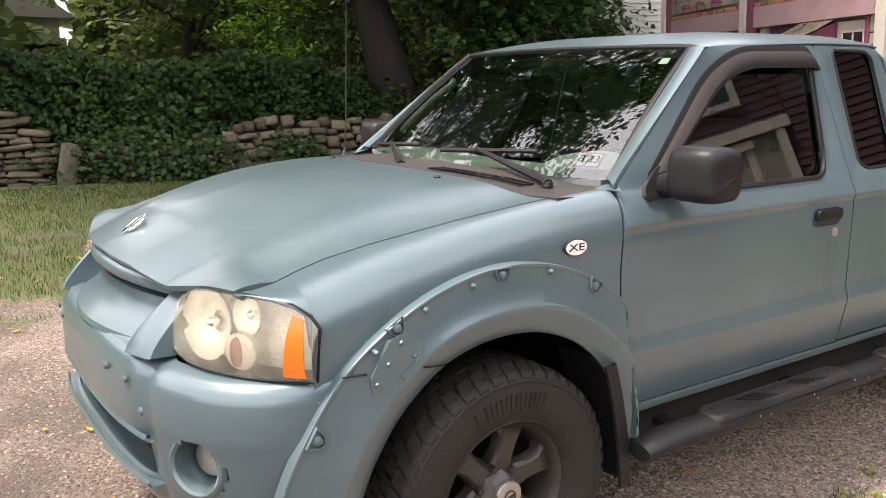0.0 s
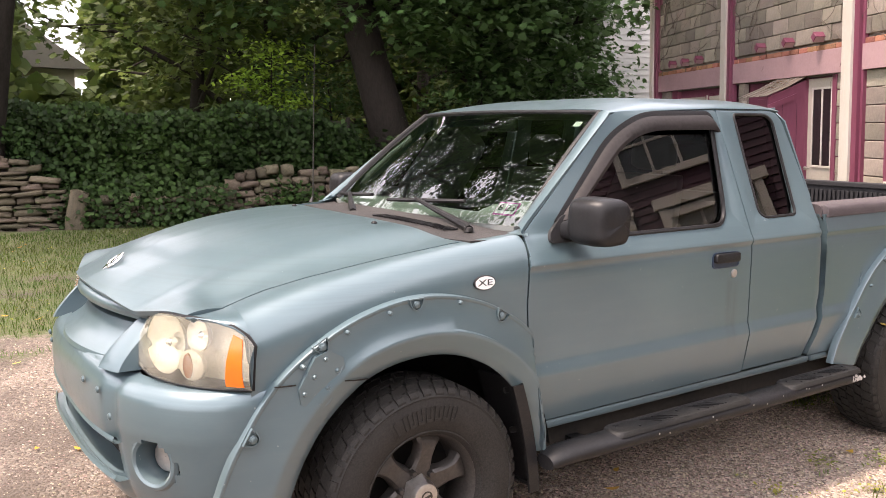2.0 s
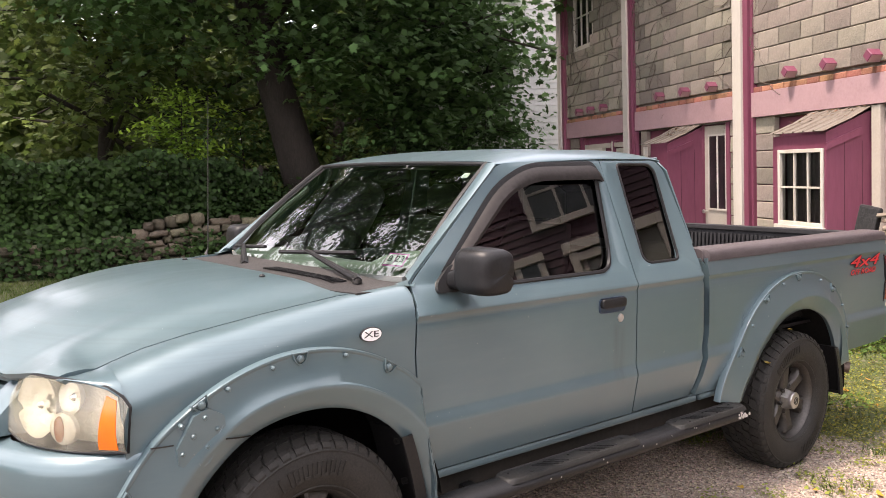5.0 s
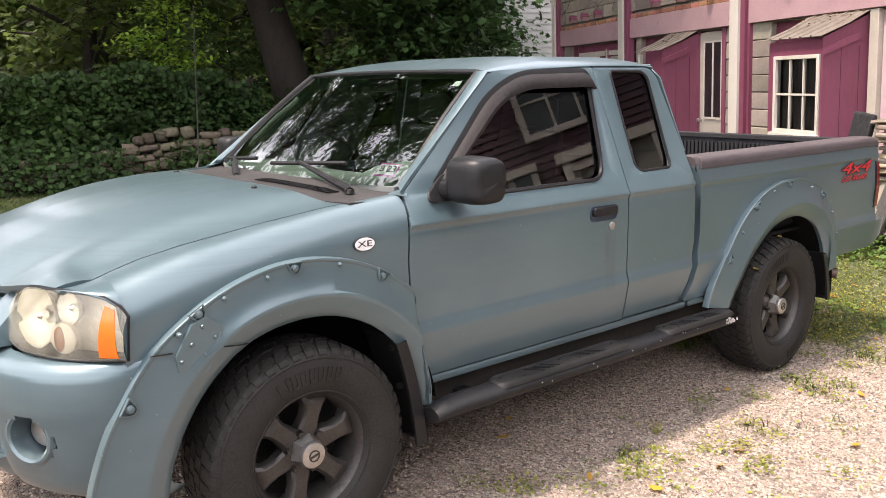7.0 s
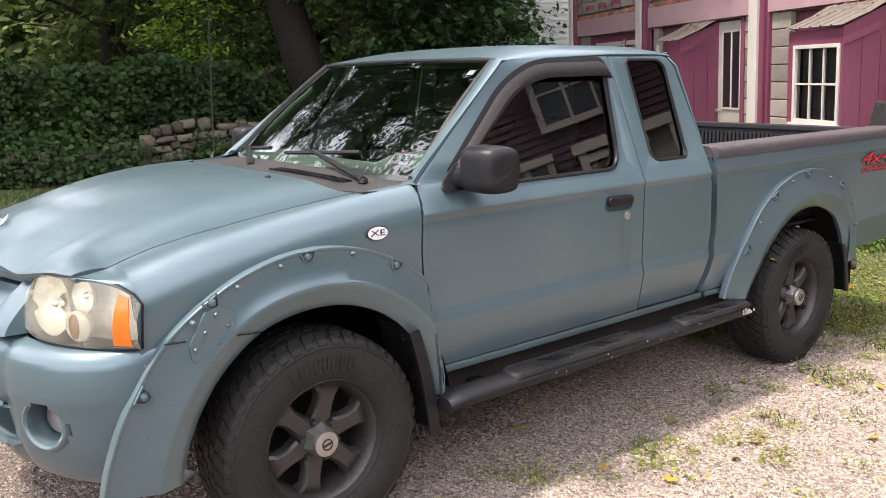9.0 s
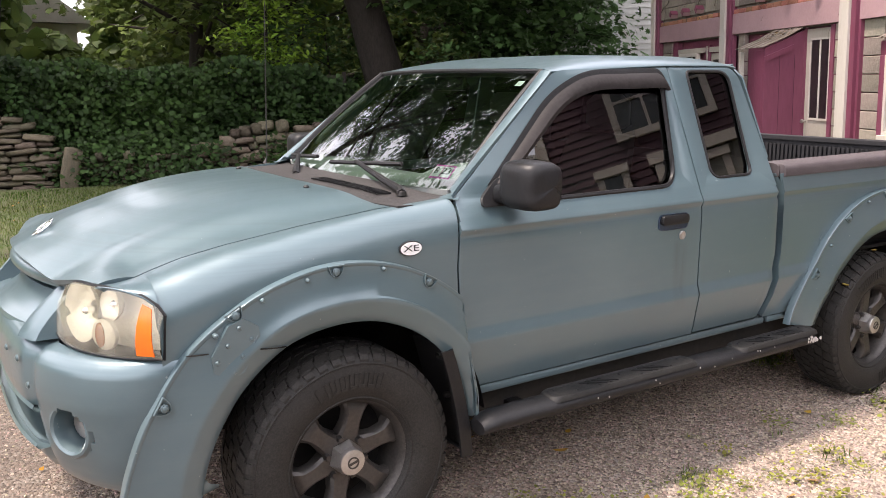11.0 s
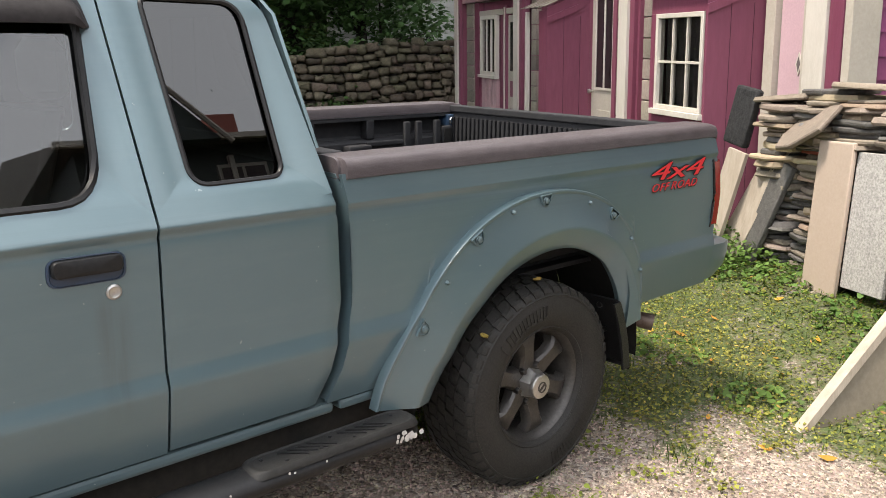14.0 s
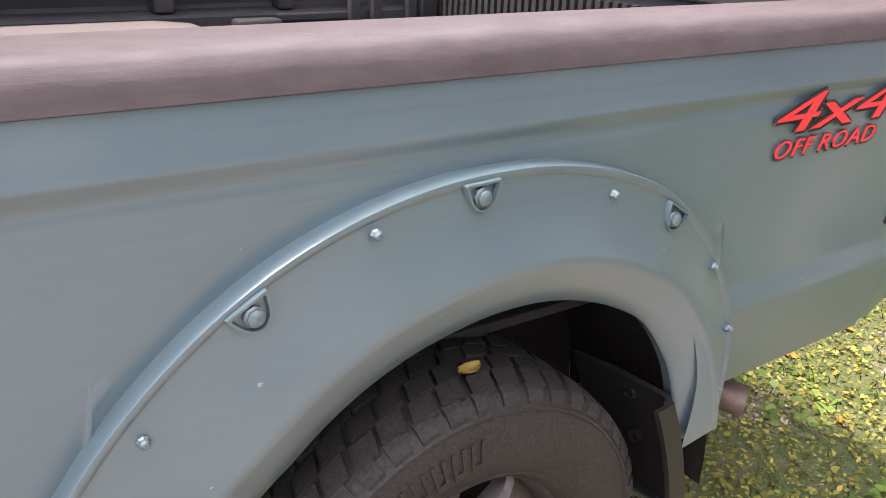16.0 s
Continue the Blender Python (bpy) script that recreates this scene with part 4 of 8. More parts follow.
def cowl_and_wipers():
    rows = []
    for t in frange(0, 1, 6):
        row = []
        for u in frange(-1, 1, 40):
            a = abs(u)
            xb, xg = 0.092 + 0.125 * a * a, 0.318 + 0.165 * a * a + 0.01
            y = 0.80 * u
            z = hood_z(0.4, y) - 0.010 + 0.006 * t - 0.006 * math.sin(math.pi * t)
            row.append(Vector((xb + (xg - xb) * t, y, z)))
        rows.append(row)
    cw = part("cowl", body(Geo().grid(list(reversed(rows)))), COWL, truck, "bleached grey plastic cowl panel below the windscreen", thick=0.01)
    gl = Geo()
    for i in range(26):
        y = -0.58 + i * 0.016
        x = 0.205 + 0.15 * (y / 0.8) ** 2
        z = hood_z(0.4, y) - 0.006 + RAKE * (x - 0.4)
        gl.box((x - 0.030, y, z - 0.004), (x + 0.030, y + 0.007, z + 0.0012))
    part("vent_slats", gl, BLACK, cw)
    for s in (-1, 1):
        tri = Geo().poly([Vector((0.40, s * 0.76, 1.204)), Vector((0.425, s * 0.85, 1.202)), Vector((0.49, s * 0.76, 1.222))] if s < 0 else [Vector((0.49, s * 0.76, 1.222)), Vector((0.425, s * 0.85, 1.202)), Vector((0.40, s * 0.76, 1.204))])
        part("cowl_corner", body(tri), PAINT, truck)

    def wiper(py, ty, tt):
        base = Vector((0.225 + 0.16 * (py / 0.75) ** 2, py, 1.205 + 0.012 * (1 - abs(py) / 0.6)))
        def gp(u, t):
            b = Vector((0.318 + 0.165 * u * u, 0.745 * u, 1.226 - 0.006 * u * u))
            e = Vector((0.900 + 0.045 * u * u, 0.640 * u, 1.640 - 0.010 * u * u))
            return b + (e - b) * t + Vector((-0.02, 0, 0.02)) * math.sin(math.pi * t) + Vector((-0.022, 0, 0.022))
        tip = gp(ty / 0.745, tt)
        wp = part("wiper", body(Geo().tube([base + Vector((-0.006, -0.012, 0.006)), base + Vector((0.004, 0.012, 0.012)), base.lerp(tip, 0.3) + Vector((-0.002, 0, 0.008)), tip], [0.015, 0.017, 0.014, 0.008], 8)), BLACK, truck, "black windscreen wiper at rest", bevel=0.0)
        u0, u1 = (ty - 0.25) / 0.745, (ty + 0.20) / 0.745
        pts = [gp(u0 + (u1 - u0) * k / 10, tt + 0.03 - 0.05 * k / 10) + Vector((0.008, 0, -0.008)) for k in range(11)]
        part("wiper_blade", body(Geo().tube(pts, 0.009, 6)), BLACK, wp)
        part("wiper_cap", body(Geo().lathe([(0.019, -0.012), (0.018, 0.004), (0.012, 0.009), (0.0005, 0.010)], 14, Matrix.Translation(base + Vector((0, 0, 0.008))))), STEEL, wp)
    wiper(-0.62, -0.22, 0.09)
    wiper(0.08, 0.40, 0.06)
    an = Vector((0.36, 0.80, 1.20))
    part("antenna", body(Geo().tube([an, an + Vector((0.012, 0, 0.03)), an + Vector((0.03, 0.0, 0.78))], [0.010, 0.0035, 0.0018], 8)), STEEL, truck, "thin whip radio antenna")


def cabin():
    d = Geo().grid([[Vector((x + 0.10 * (y / 0.7) ** 2, y, z)) for y in frange(-0.72, 0.72, 16)] for x, z in ((0.36, 1.20), (0.50, 1.215), (0.66, 1.20), (0.78, 1.14), (0.80, 0.95))])
    part("dashboard", body(d), CABIN, truck, "grey moulded dashboard", thick=0.02)
    part("cluster_hood", body(Geo().grid([[Vector((x, -0.38 + 0.21 * math.cos(a), 1.17 + h * math.sin(a))) for a in frange(0, math.pi, 12)] for x, h in ((0.60, 0.05), (0.70, 0.095), (0.82, 0.10))])), CABIN, truck, thick=0.015)
    m = Matrix.Translation((0.88, -0.38, 1.12)) @ Matrix.Rotation(radians(-62), 4, 'Y')
    ring = Geo().grid([[m @ Vector(((0.185 + 0.014 * math.cos(u)) * math.cos(t), (0.185 + 0.014 * math.cos(u)) * math.sin(t), 0.014 * math.sin(u))) for u in frange(0, 2 * math.pi, 8)] for t in frange(0, 2 * math.pi, 36)])
    sw = part("steering_wheel", body(ring), BLACK, truck, "black steering wheel")
    hubg = Geo().lathe([(0.07, -0.02), (0.07, 0.01), (0.04, 0.022), (0.0005, 0.024)], 20, m)
    for a in (0, 120, 240):
        hubg.box((0.04, -0.016, -0.008), (0.18, 0.016, 0.008), m @ Matrix.Rotation(radians(a + 90), 4, 'Z'))
    part("wheel_hub", body(hubg), BLACK, sw)
    for y in (-0.38, 0.38):
        st = Geo()
        rows = []
        for t in frange(0, 1, 10):
            z = 0.80 + 0.56 * t
            x = 1.34 + 0.17 * t
            wv = 0.25 - 0.05 * t ** 3
            rows.append([Vector((x + 0.05 * math.cos(a) * (1.2 if math.cos(a) > 0 else 1.0), y + wv * math.sin(a), z)) for a in frange(0, 2 * math.pi, 20)[:-1]])
        st.grid(rows, close=True)
        st.poly(rows[-1])
        st.box((0.95, y - 0.25, 0.66), (1.42, y + 0.25, 0.80))
        se = part("seat", body(st), SEAT, truck, "grey cloth cab seat", bevel=0.02)
        hg = Geo()
        rows = [[Vector((1.545 + 0.045 * k * math.cos(a), y + 0.13 * k * math.copysign(abs(math.sin(a)) ** 0.6, math.sin(a)), z)) for a in frange(0, 2 * math.pi, 16)[:-1]] for z, k in ((1.38, 0.7), (1.40, 1.0), (1.50, 1.0), (1.535, 0.6))]
        hg.grid(rows, close=True)
        hg.poly(rows[-1])
        part("head_rest", body(hg), SEAT, se)
    fl = Geo().grid([[Vector((x, y, z)) for y in (-0.78, 0.78)] for x, z in ((0.5, 0.9), (0.62, 0.62), (2.05, 0.62), (2.06, 1.2))])
    part("cab_floor", body(fl), DARK, truck)
    part("headliner", body(Geo().grid([[Vector((x, y, 1.645 - 0.03 * (y / 0.6) ** 2 - max(0, 1.2 - x) * 0.12)) for y in frange(-0.62, 0.62, 6)] for x in (1.0, 1.2, 1.5, 2.0)])), CABIN, truck)
    part("rear_view_mirror", body(Geo().box((0.93, -0.12, 1.555), (0.955, 0.12, 1.615))), BLACK, truck, bevel=0.01)
    # grab handle on the far windscreen pillar
    part("grab_handle", body(Geo().tube([Vector((0.60, 0.68, 1.30)), Vector((0.60, 0.64, 1.33)), Vector((0.72, 0.61, 1.44)), Vector((0.82, 0.60, 1.51)), Vector((0.84, 0.63, 1.52))], 0.014, 8)), CABIN, truck, "pale curved grab handle")


def wheel(x, s, steer=0.0):
    m = Matrix.Translation((x, s * 0.775, 0.372)) @ Matrix.Rotation(radians(90 if s < 0 else -90), 4, 'X') @ Matrix.Rotation(radians(17 if x < 1 else 40), 4, 'Z')
    rim = Geo()
    rim.lathe([(0.19, -0.12), (0.185, -0.05), (0.185, 0.03), (0.192, 0.07), (0.204, 0.098), (0.209, 0.102), (0.2115, 0.098), (0.2115, 0.09)], 56, m)
    wh = part("wheel", rim, RIM, truck, "weathered grey six-spoke alloy wheel")
    back = Geo().lathe([(0.188, -0.03), (0.10, -0.045), (0.0005, -0.045)], 40, m)
    part("brake_shield", back, DARK, wh)
    sp = Geo()
    for k in range(6):
        a = k * math.pi / 3
        r = m @ Matrix.Rotation(a, 4, 'Z')
        secs = []
        for rr, wd, zt, th in ((0.055, 0.042, 0.062, 0.05), (0.085, 0.036, 0.066, 0.045), (0.12, 0.031, 0.072, 0.04), (0.155, 0.034, 0.076, 0.04), (0.178, 0.047, 0.072, 0.05), (0.196, 0.060, 0.060, 0.05)):
            secs.append([r @ Vector((rr, -wd * 1.12, zt - th)), r @ Vector((rr, -wd, zt - 0.010)), r @ Vector((rr, -wd * 0.72, zt)), r @ Vector((rr, wd * 0.72, zt)), r @ Vector((rr, wd, zt - 0.010)), r @ Vector((rr, wd * 1.12, zt - th))])
        sp.grid([list(reversed(q)) for q in secs])
    sp.lathe([(0.082, 0.02), (0.082, 0.055), (0.074, 0.062), (0.045, 0.064)], 36, m)
    part("spokes", sp, RIM, wh)
    hexo = [(0.060 if k % 2 == 0 else 0.052, k * math.pi / 6) for k in range(12)]
    cp = Geo()
    cp.grid([[m @ Vector((r * f * math.cos(a), r * f * math.sin(a), h)) for r, a in hexo] for f, h in ((1.05, 0.058), (0.95, 0.075), (0.80, 0.100))], close=True)
    cp.lathe([(0.046, 0.098), (0.046, 0.112), (0.043, 0.118), (0.030, 0.121), (0.0005, 0.122)], 28, m)
    c = part("centre_cap", cp, CAP, wh, "dull silver centre cap")
    part("cap_emblem", Geo().lathe([(0.021, 0.1205), (0.021, 0.1235), (0.016, 0.1235), (0.016, 0.1205)], 20, m).box((-0.019, -0.004, 0.1205), (0.019, 0.004, 0.124), m), RIM, wh)
    for k in range(6):
        a = (k + 0.5) * math.pi / 3
        part("lug_nut", Geo().lathe([(0.013, 0.04), (0.013, 0.072), (0.009, 0.078), (0.0005, 0.079)], 6, m @ Matrix.Translation((0.0695 * math.cos(a), 0.0695 * math.sin(a), 0))), STEEL, wh)
    ty = Geo()
    R = 0.378
    ty.lathe([(0.205, -0.125), (0.24, -0.140), (0.30, -0.142), (0.345, -0.13), (0.362, -0.112), (R - 0.011, -0.09), (R - 0.009, 0.0), (R - 0.011, 0.09), (0.362, 0.112), (0.352, 0.122), (0.343, 0.127), (0.341, 0.131), (0.337, 0.131), (0.335, 0.1285), (0.31, 0.135), (0.285, 0.137), (0.26, 0.135), (0.236, 0.127), (0.226, 0.120), (0.222, 0.122), (0.217, 0.119), (0.208, 0.104)], 80, m)
    t = part("tyre", ty, RUBBER, wh, "worn dusty all-terrain tyre")
    tr = Geo()
    nb = 46
    for k in range(nb):
        a0 = 2 * math.pi * k / nb
        for r0, (h0, h1), off, wd in ((0, (-0.104, -0.066), 0.3, 0.80), (0, (-0.060, -0.022), 0.0, 0.82), (0, (-0.017, 0.017), 0.5, 0.86), (0, (0.022, 0.060), 0.15, 0.82), (0, (0.066, 0.104), 0.6, 0.80)):
            dz = 0.006 if (k % 2) else 0.0
            a, b = a0 + off * 2 * math.pi / nb, a0 + (off + wd) * 2 * math.pi / nb
            sk = 0.25 * 2 * math.pi / nb
            drop = 0.008 if abs(h0 + h1) > 0.16 else 0.0
            lo = [Vector(((R - 0.014) * math.cos(q), (R - 0.014) * math.sin(q), h)) for q, h in ((a, h0 + dz), (b, h0 + dz), (b + sk, h1 + dz), (a + sk, h1 + dz))]
            hi = []
            for i, (q, h) in enumerate(((a, h0 + dz), (b, h0 + dz), (b + sk, h1 + dz), (a + sk, h1 + dz))):
                rr = R - (drop if (h > 0.09 or h < -0.09) else 0)
                hi.append(Vector((rr * math.cos(q), rr * math.sin(q), h)))
            lo, hi = [m @ p for p in lo], [m @ p for p in hi]
            tr.grid([lo, hi], close=True)
            tr.poly(hi)
        # shoulder lugs that run down on the sidewall
        a, b = a0 + 0.1 * 2 * math.pi / nb, a0 + 0.72 * 2 * math.pi / nb
        pr = [(R - 0.007, 0.106), (0.366, 0.1185), (0.352, 0.1265), (0.345, 0.127)]
        tr.grid([[m @ Vector((r * math.cos(q), r * math.sin(q), h - (0.012 if e else 0))) for r, h in pr] for q, e in ((a, 1), (a, 0), (b, 0), (b, 1))])
    tagged(part("tread", tr, RUBBER, wh, smooth=25), "worn tread blocks", kind="stuff")
    # moulded maker's lettering, left as plain raised bars
    for base_a in (0.9, 4.2):
        for k in range(8):
            a = base_a + k * 0.115
            for q0, q1, r0, r1 in ((a, a + 0.022, 0.262, 0.312), (a + 0.06, a + 0.082, 0.262, 0.312), (a, a + 0.08, 0.262, 0.272)) if k < 6 else ((a, a + 0.03, 0.262, 0.312),):
                pts = [m @ Vector((r * math.cos(q), r * math.sin(q), 0.1382 - 0.9 * max(0, abs(r - 0.286) - 0.018) ** 1.2 * 0.2)) for q, r in ((q0, r0), (q1, r0), (q1, r1), (q0, r1))]
                part("sidewall_bar", Geo().poly(pts), RUBBER, wh, thick=0.002)


def flap(s, x0, z0, z1, w):
    g = Geo()
    rows = []
    for t in frange(0, 1, 8):
        z = z1 + (z0 - z1) * t
        x = x0 + 0.035 * t - 0.05 * (1 - t) ** 2
        rows.append([Vector((x - 0.02, s * (0.70), z)), Vector((x, s * 0.78, z)), Vector((x + 0.012, s * (0.895), z)), Vector((x + 0.002, s * 0.918, z)), Vector((x - 0.045, s * 0.925, z + 0.004))])
    edge = [r[3] for r in rows] + [v + Vector((0, 0, 0.004)) for v in reversed(rows[-1][:3])]
    if s > 0:
        rows = [list(reversed(r)) for r in rows]
    mf = part("mud_flap", Geo().grid(rows), BLACK, truck, "scuffed black moulded mud flap", thick=-0.010)
    part("flap_rim", Geo().tube(edge, 0.009, 8), BLACK, mf)
    for t in (0.12, 0.5):
        q = rows[0][1 if s < 0 else 3].lerp(rows[-1][1 if s < 0 else 3], t) + Vector((0.012, s * 0.04, 0))
        part("flap_bolt", Geo().lathe([(0.012, -0.012), (0.012, 0.004), (0.006, 0.008), (0.0005, 0.009)], 10, Matrix.Translation(q) @ Matrix.Rotation(radians(90), 4, 'Y')), STEEL, mf)


def side_step(s):
    path = [Vector((0.44, s * 0.955, 0.415)), Vector((0.47, s * 0.955, 0.425)), Vector((0.52, s * 0.955, 0.43)), Vector((1.4, s * 0.955, 0.437)), Vector((2.22, s * 0.955, 0.444)), Vector((2.30, s * 0.950, 0.44)), Vector((2.34, s * 0.935, 0.432))]
    rows = []
    for i, p in enumerate(path):
        k = (0.72, 0.94, 1, 1, 1, 0.95, 0.7)[i]
        rows.append([p + Vector((0, 0.062 * k * math.cos(a), 0.036 * k * math.sin(a))) for a in frange(0, 2 * math.pi, 20)[:-1]])
    g = Geo().grid(rows, close=True)
    g.poly(list(reversed(rows[0])))
    g.poly(rows[-1])
    st = part("side_step", g, BLACK, truck, "black tubular side step with worn tread pads")
    for x0, x1 in ((0.75, 1.51), (1.79, 2.32)):
        pg = Geo()
        out = rounded([(x0, -0.050), (x0, 0.046), (x1, 0.046), (x1, -0.050)], [0.075, 0.075, 0.075, 0.075], 7)
        lie = lambda q, k, h: Vector((q.x + (0.006 if q.x < (x0 + x1) / 2 else -0.006) * (1 - k) * 20, s * 0.955 + s * q.y * -k, 0.437 + (q.x - 1.4) * 0.008 + h))
        rows = [[lie(q, k, h) for q in out] for k, h in ((1.12, 0.022), (1.06, 0.036), (0.98, 0.0415), (0.92, 0.0415), (0.86, 0.0375), (0.80, 0.0375))]
        if s < 0:
            rows = [list(reversed(r)) for r in rows]
        pg.grid(rows, close=True)
        pg.poly(rows[-1])
        pd = part("tread_pad", pg, PAD, st, "scuffed rubber tread pad with slanted ribs")
        for c0, lean_ in ((x0 + (x1 - x0) * 0.34, -1), (x0 + (x1 - x0) * 0.70, 1)):
            for k in range(4):
                xx = c0 + (k - 1.5) * 0.030
                rm = Matrix.Translation(Vector((xx, s * 0.955, 0.437 + (xx - 1.4) * 0.008 + 0.037))) @ Matrix.Rotation(radians(52), 4, 'Z')
                part("grip_rib", Geo().box((-0.0035, -0.042, 0), (0.0035, 0.042, 0.0045), rm), BLACK, pd)
        for k in range(9):
            xx = x0 + 0.05 + (x1 - x0 - 0.10) * k / 8
            part("grip_stud", Geo().lathe([(0.006, 0.0), (0.005, 0.004), (0.0005, 0.005)], 8, Matrix.Translation((xx, s * (0.955 + (0.022 if k % 2 else -0.02)), 0.437 + (xx - 1.4) * 0.008 + 0.037))), BLACK, pd)
    for x in (0.7, 1.4, 2.05):
        part("step_bracket", Geo().box((x - 0.03, min(s * 0.60, s * 0.94), 0.40), (x + 0.03, max(s * 0.60, s * 0.94), 0.42)), BLACK, st)
    if s < 0:
        ch = Geo()
        rng = random.Random(5)
        for k in range(26):
            x = (2.21 + 0.115 * rng.random()) if k < 16 else rng.uniform(0.5, 2.2)
            a = radians(150 + rng.random() * 40)
            rad = (0.012 if x > 2.26 else 0.007) * rng.uniform(0.5, 1.1) if k < 16 else 0.004
            c = Vector((x, -0.955 + 0.0640 * math.cos(a), 0.437 + (x - 1.4) * 0.008 + 0.0375 * math.sin(a)))
            ch.poly([c + rad * Vector((math.cos(q) * rng.uniform(0.6, 1.2), 0.12 * math.sin(q), math.sin(q) * rng.uniform(0.6, 1.2))) for q in frange(0, 2 * math.pi, 7)[:-1]])
        tagged(part("paint_chips", ch, CHIP, st), "chips down to pale bare metal", kind="stuff")


def tail_off(z):
    return curve_at(z, [0.52, 0.78, 0.92, 1.05, 1.17], [-0.03, -0.012, 0.0, -0.025, -0.06])


def bed():
    ztop = lambda x: 1.180
    for s in (-1, 1):
        xs = [2.158] + frange(2.175, 2.36, 8) + frange(2.37, 3.59, 50) + frange(3.61, 4.085, 16)
        lean = lambda x, z: x + (rear_cut(z) - 2.122) * max(0, 1 - (x - 2.158) / 0.25) + tail_off(z) * max(0, (x - 3.75) / 0.335)
        zb = lambda x: arch(x, RC, 0.60, 0.522 + 0.012 * max(0, x - 3.4))
        bs = flank("bed_side", s, xs, zb, ztop, lean, "painted cargo bed side")
        # bed side's front edge turned in
        ed = Geo().grid([[Vector((rear_cut(z) + 0.036, s * (half(z) - d), z)) for z in frange(0.53, 1.178, 14)] for d in (0.0, 0.10)])
        part("bed_front_edge", body(ed), PAINT, bs, thick=0.004)
        cap = [(0.868, 1.162), (0.8795, 1.167), (0.879, 1.192), (0.873, 1.209), (0.864, 1.217), (0.848, 1.221), (0.80, 1.223), (0.74, 1.221), (0.722, 1.217), (0.716, 1.205), (0.715, 1.17)]
        rows = []
        for x in [2.158, 2.162, 2.18] + frange(2.25, 3.95, 24) + [3.99, 4.015, 4.030, 4.036]:
            k = 0.97 if x < 2.16 else (0.985 if x > 4.033 else 1.0)
            dz = -0.012 * max(0, (x - 3.98) / 0.06) ** 2
            rows.append([Vector((x, s * y * k, z + dz)) for y, z in cap])
        if s > 0:
            rows = [list(reversed(r)) for r in rows]
        cg = Geo().grid(rows)
        cg.poly(rows[0])
        cg.poly(list(reversed(rows[-1])))
        part("bed_rail_cap", body(cg), PLUM, truck, "sun-faded plum-brown plastic bed rail cap", thick=-0.008)
        inner = Geo()
        inner.grid([[Vector((x, s * y, z)) for x in frange(2.21, 3.99, 40)] for y, z in ((0.718, 1.168), (0.718, 1.150), (0.770, 1.146), (0.776, 1.070), (0.770, 1.058), (0.722, 1.050), (0.708, 1.040), (0.700, 0.74))])
        ls = part("bed_liner_side", body(inner), LINER, truck, "black moulded bed liner side", smooth=28)
        bx = lambda x0, x1, y0, y1, z0, z1: body(Geo().box((x0, min(s * y0, s * y1), z0), (x1, max(s * y0, s * y1), z1)))
        for xx, w_ in ((2.40, 0.05), (3.03, 0.06), (3.40, 0.05)):
            part("liner_post", bx(xx, xx + w_, 0.716, 0.774, 1.052, 1.152), LINER, ls, bevel=0.008)
        for xx in (3.62, 3.70, 3.83):
            part("liner_rib", bx(xx, xx + 0.04, 0.680, 0.703, 0.76, 1.135), LINER, ls, bevel=0.008)
        part("liner_step", bx(3.24, 3.38, 0.640, 0.703, 0.96, 1.036), LINER, ls, bevel=0.010)
        part("liner_step", bx(3.38, 3.68, 0.690, 0.704, 1.02, 1.045), LINER, ls, bevel=0.006)
        pk = part("tie_down_pocket", bx(3.885, 3.955, 0.682, 0.702, 0.99, 1.10), LINER, ls, bevel=0.012)
        part("pocket_well", bx(3.895, 3.945, 0.678, 0.683, 1.005, 1.085), DARK, pk)
        cp_ = part("corner_plate", bx(3.93, 3.984, 0.690, 0.775, 1.095, 1.158), OLD_BLUE, truck, "dark blue painted bed corner plate", bevel=0.006)
        part("tie_ring", body(Geo().grid([[Vector((3.955 + (0.016 + 0.004 * math.cos(u)) * math.cos(t), s * (0.684 + 0.004 * math.sin(u)), 1.125 + (0.016 + 0.004 * math.cos(u)) * math.sin(t))) for u in frange(0, 2 * math.pi, 6)] for t in frange(0, 2 * math.pi, 16)])), CHROME, cp_)
        tl = [Vector((0.80, z)) for z in frange(0.785, 1.066, 8)] + [Vector((half(z) + 0.001, z)) for z in frange(1.066, 0.785, 8)]
        tg = Geo().grid([[Vector((x + tail_off(q.y), s * q.x, q.y)) for q in tl] for x in (4.05, 4.092, 4.100)], close=True)
        tg.poly([Vector((4.100 + tail_off(q.y), s * q.x, q.y)) for q in tl])
        tlamp = part("tail_light", body(tg), REDL, truck, "tall narrow red tail lamp", bevel=0.006)
        gk = [Vector((4.049 + tail_off(q.y), s * (q.x + 0.0015), q.y)) for q in tl]
        part("lamp_gasket", body(Geo().tube(gk + [gk[0]], 0.006, 6, cap=False)), BLACK, tlamp)
        # rear bumper corner
        rows = []
        for z, x0, x1, d_ in ((0.701, 4.06, 4.12, 0.30), (0.700, 4.10, 4.255, 0.03), (0.690, 4.085, 4.268, 0.0), (0.640, 4.060, 4.272, 0.0), (0.585, 4.030, 4.245, 0.0), (0.540, 4.005, 4.190, 0.012), (0.530, 4.02, 4.15, 0.04)):
            rows.append([Vector((x, s * (y - d_), z)) for x, y in ((x0, 0.868), (x0 + (x1 - x0) * 0.5, 0.872), (x0 + (x1 - x0) * 0.85, 0.855), (x1, 0.80), (x1 + 0.012, 0.60))])
        if s > 0:
            rows = [list(reversed(r)) for r in rows]
        part("rear_bumper_corner", body(Geo().grid(rows)), PAINT, truck, "painted wrap-round rear bumper end", thick=-0.010)
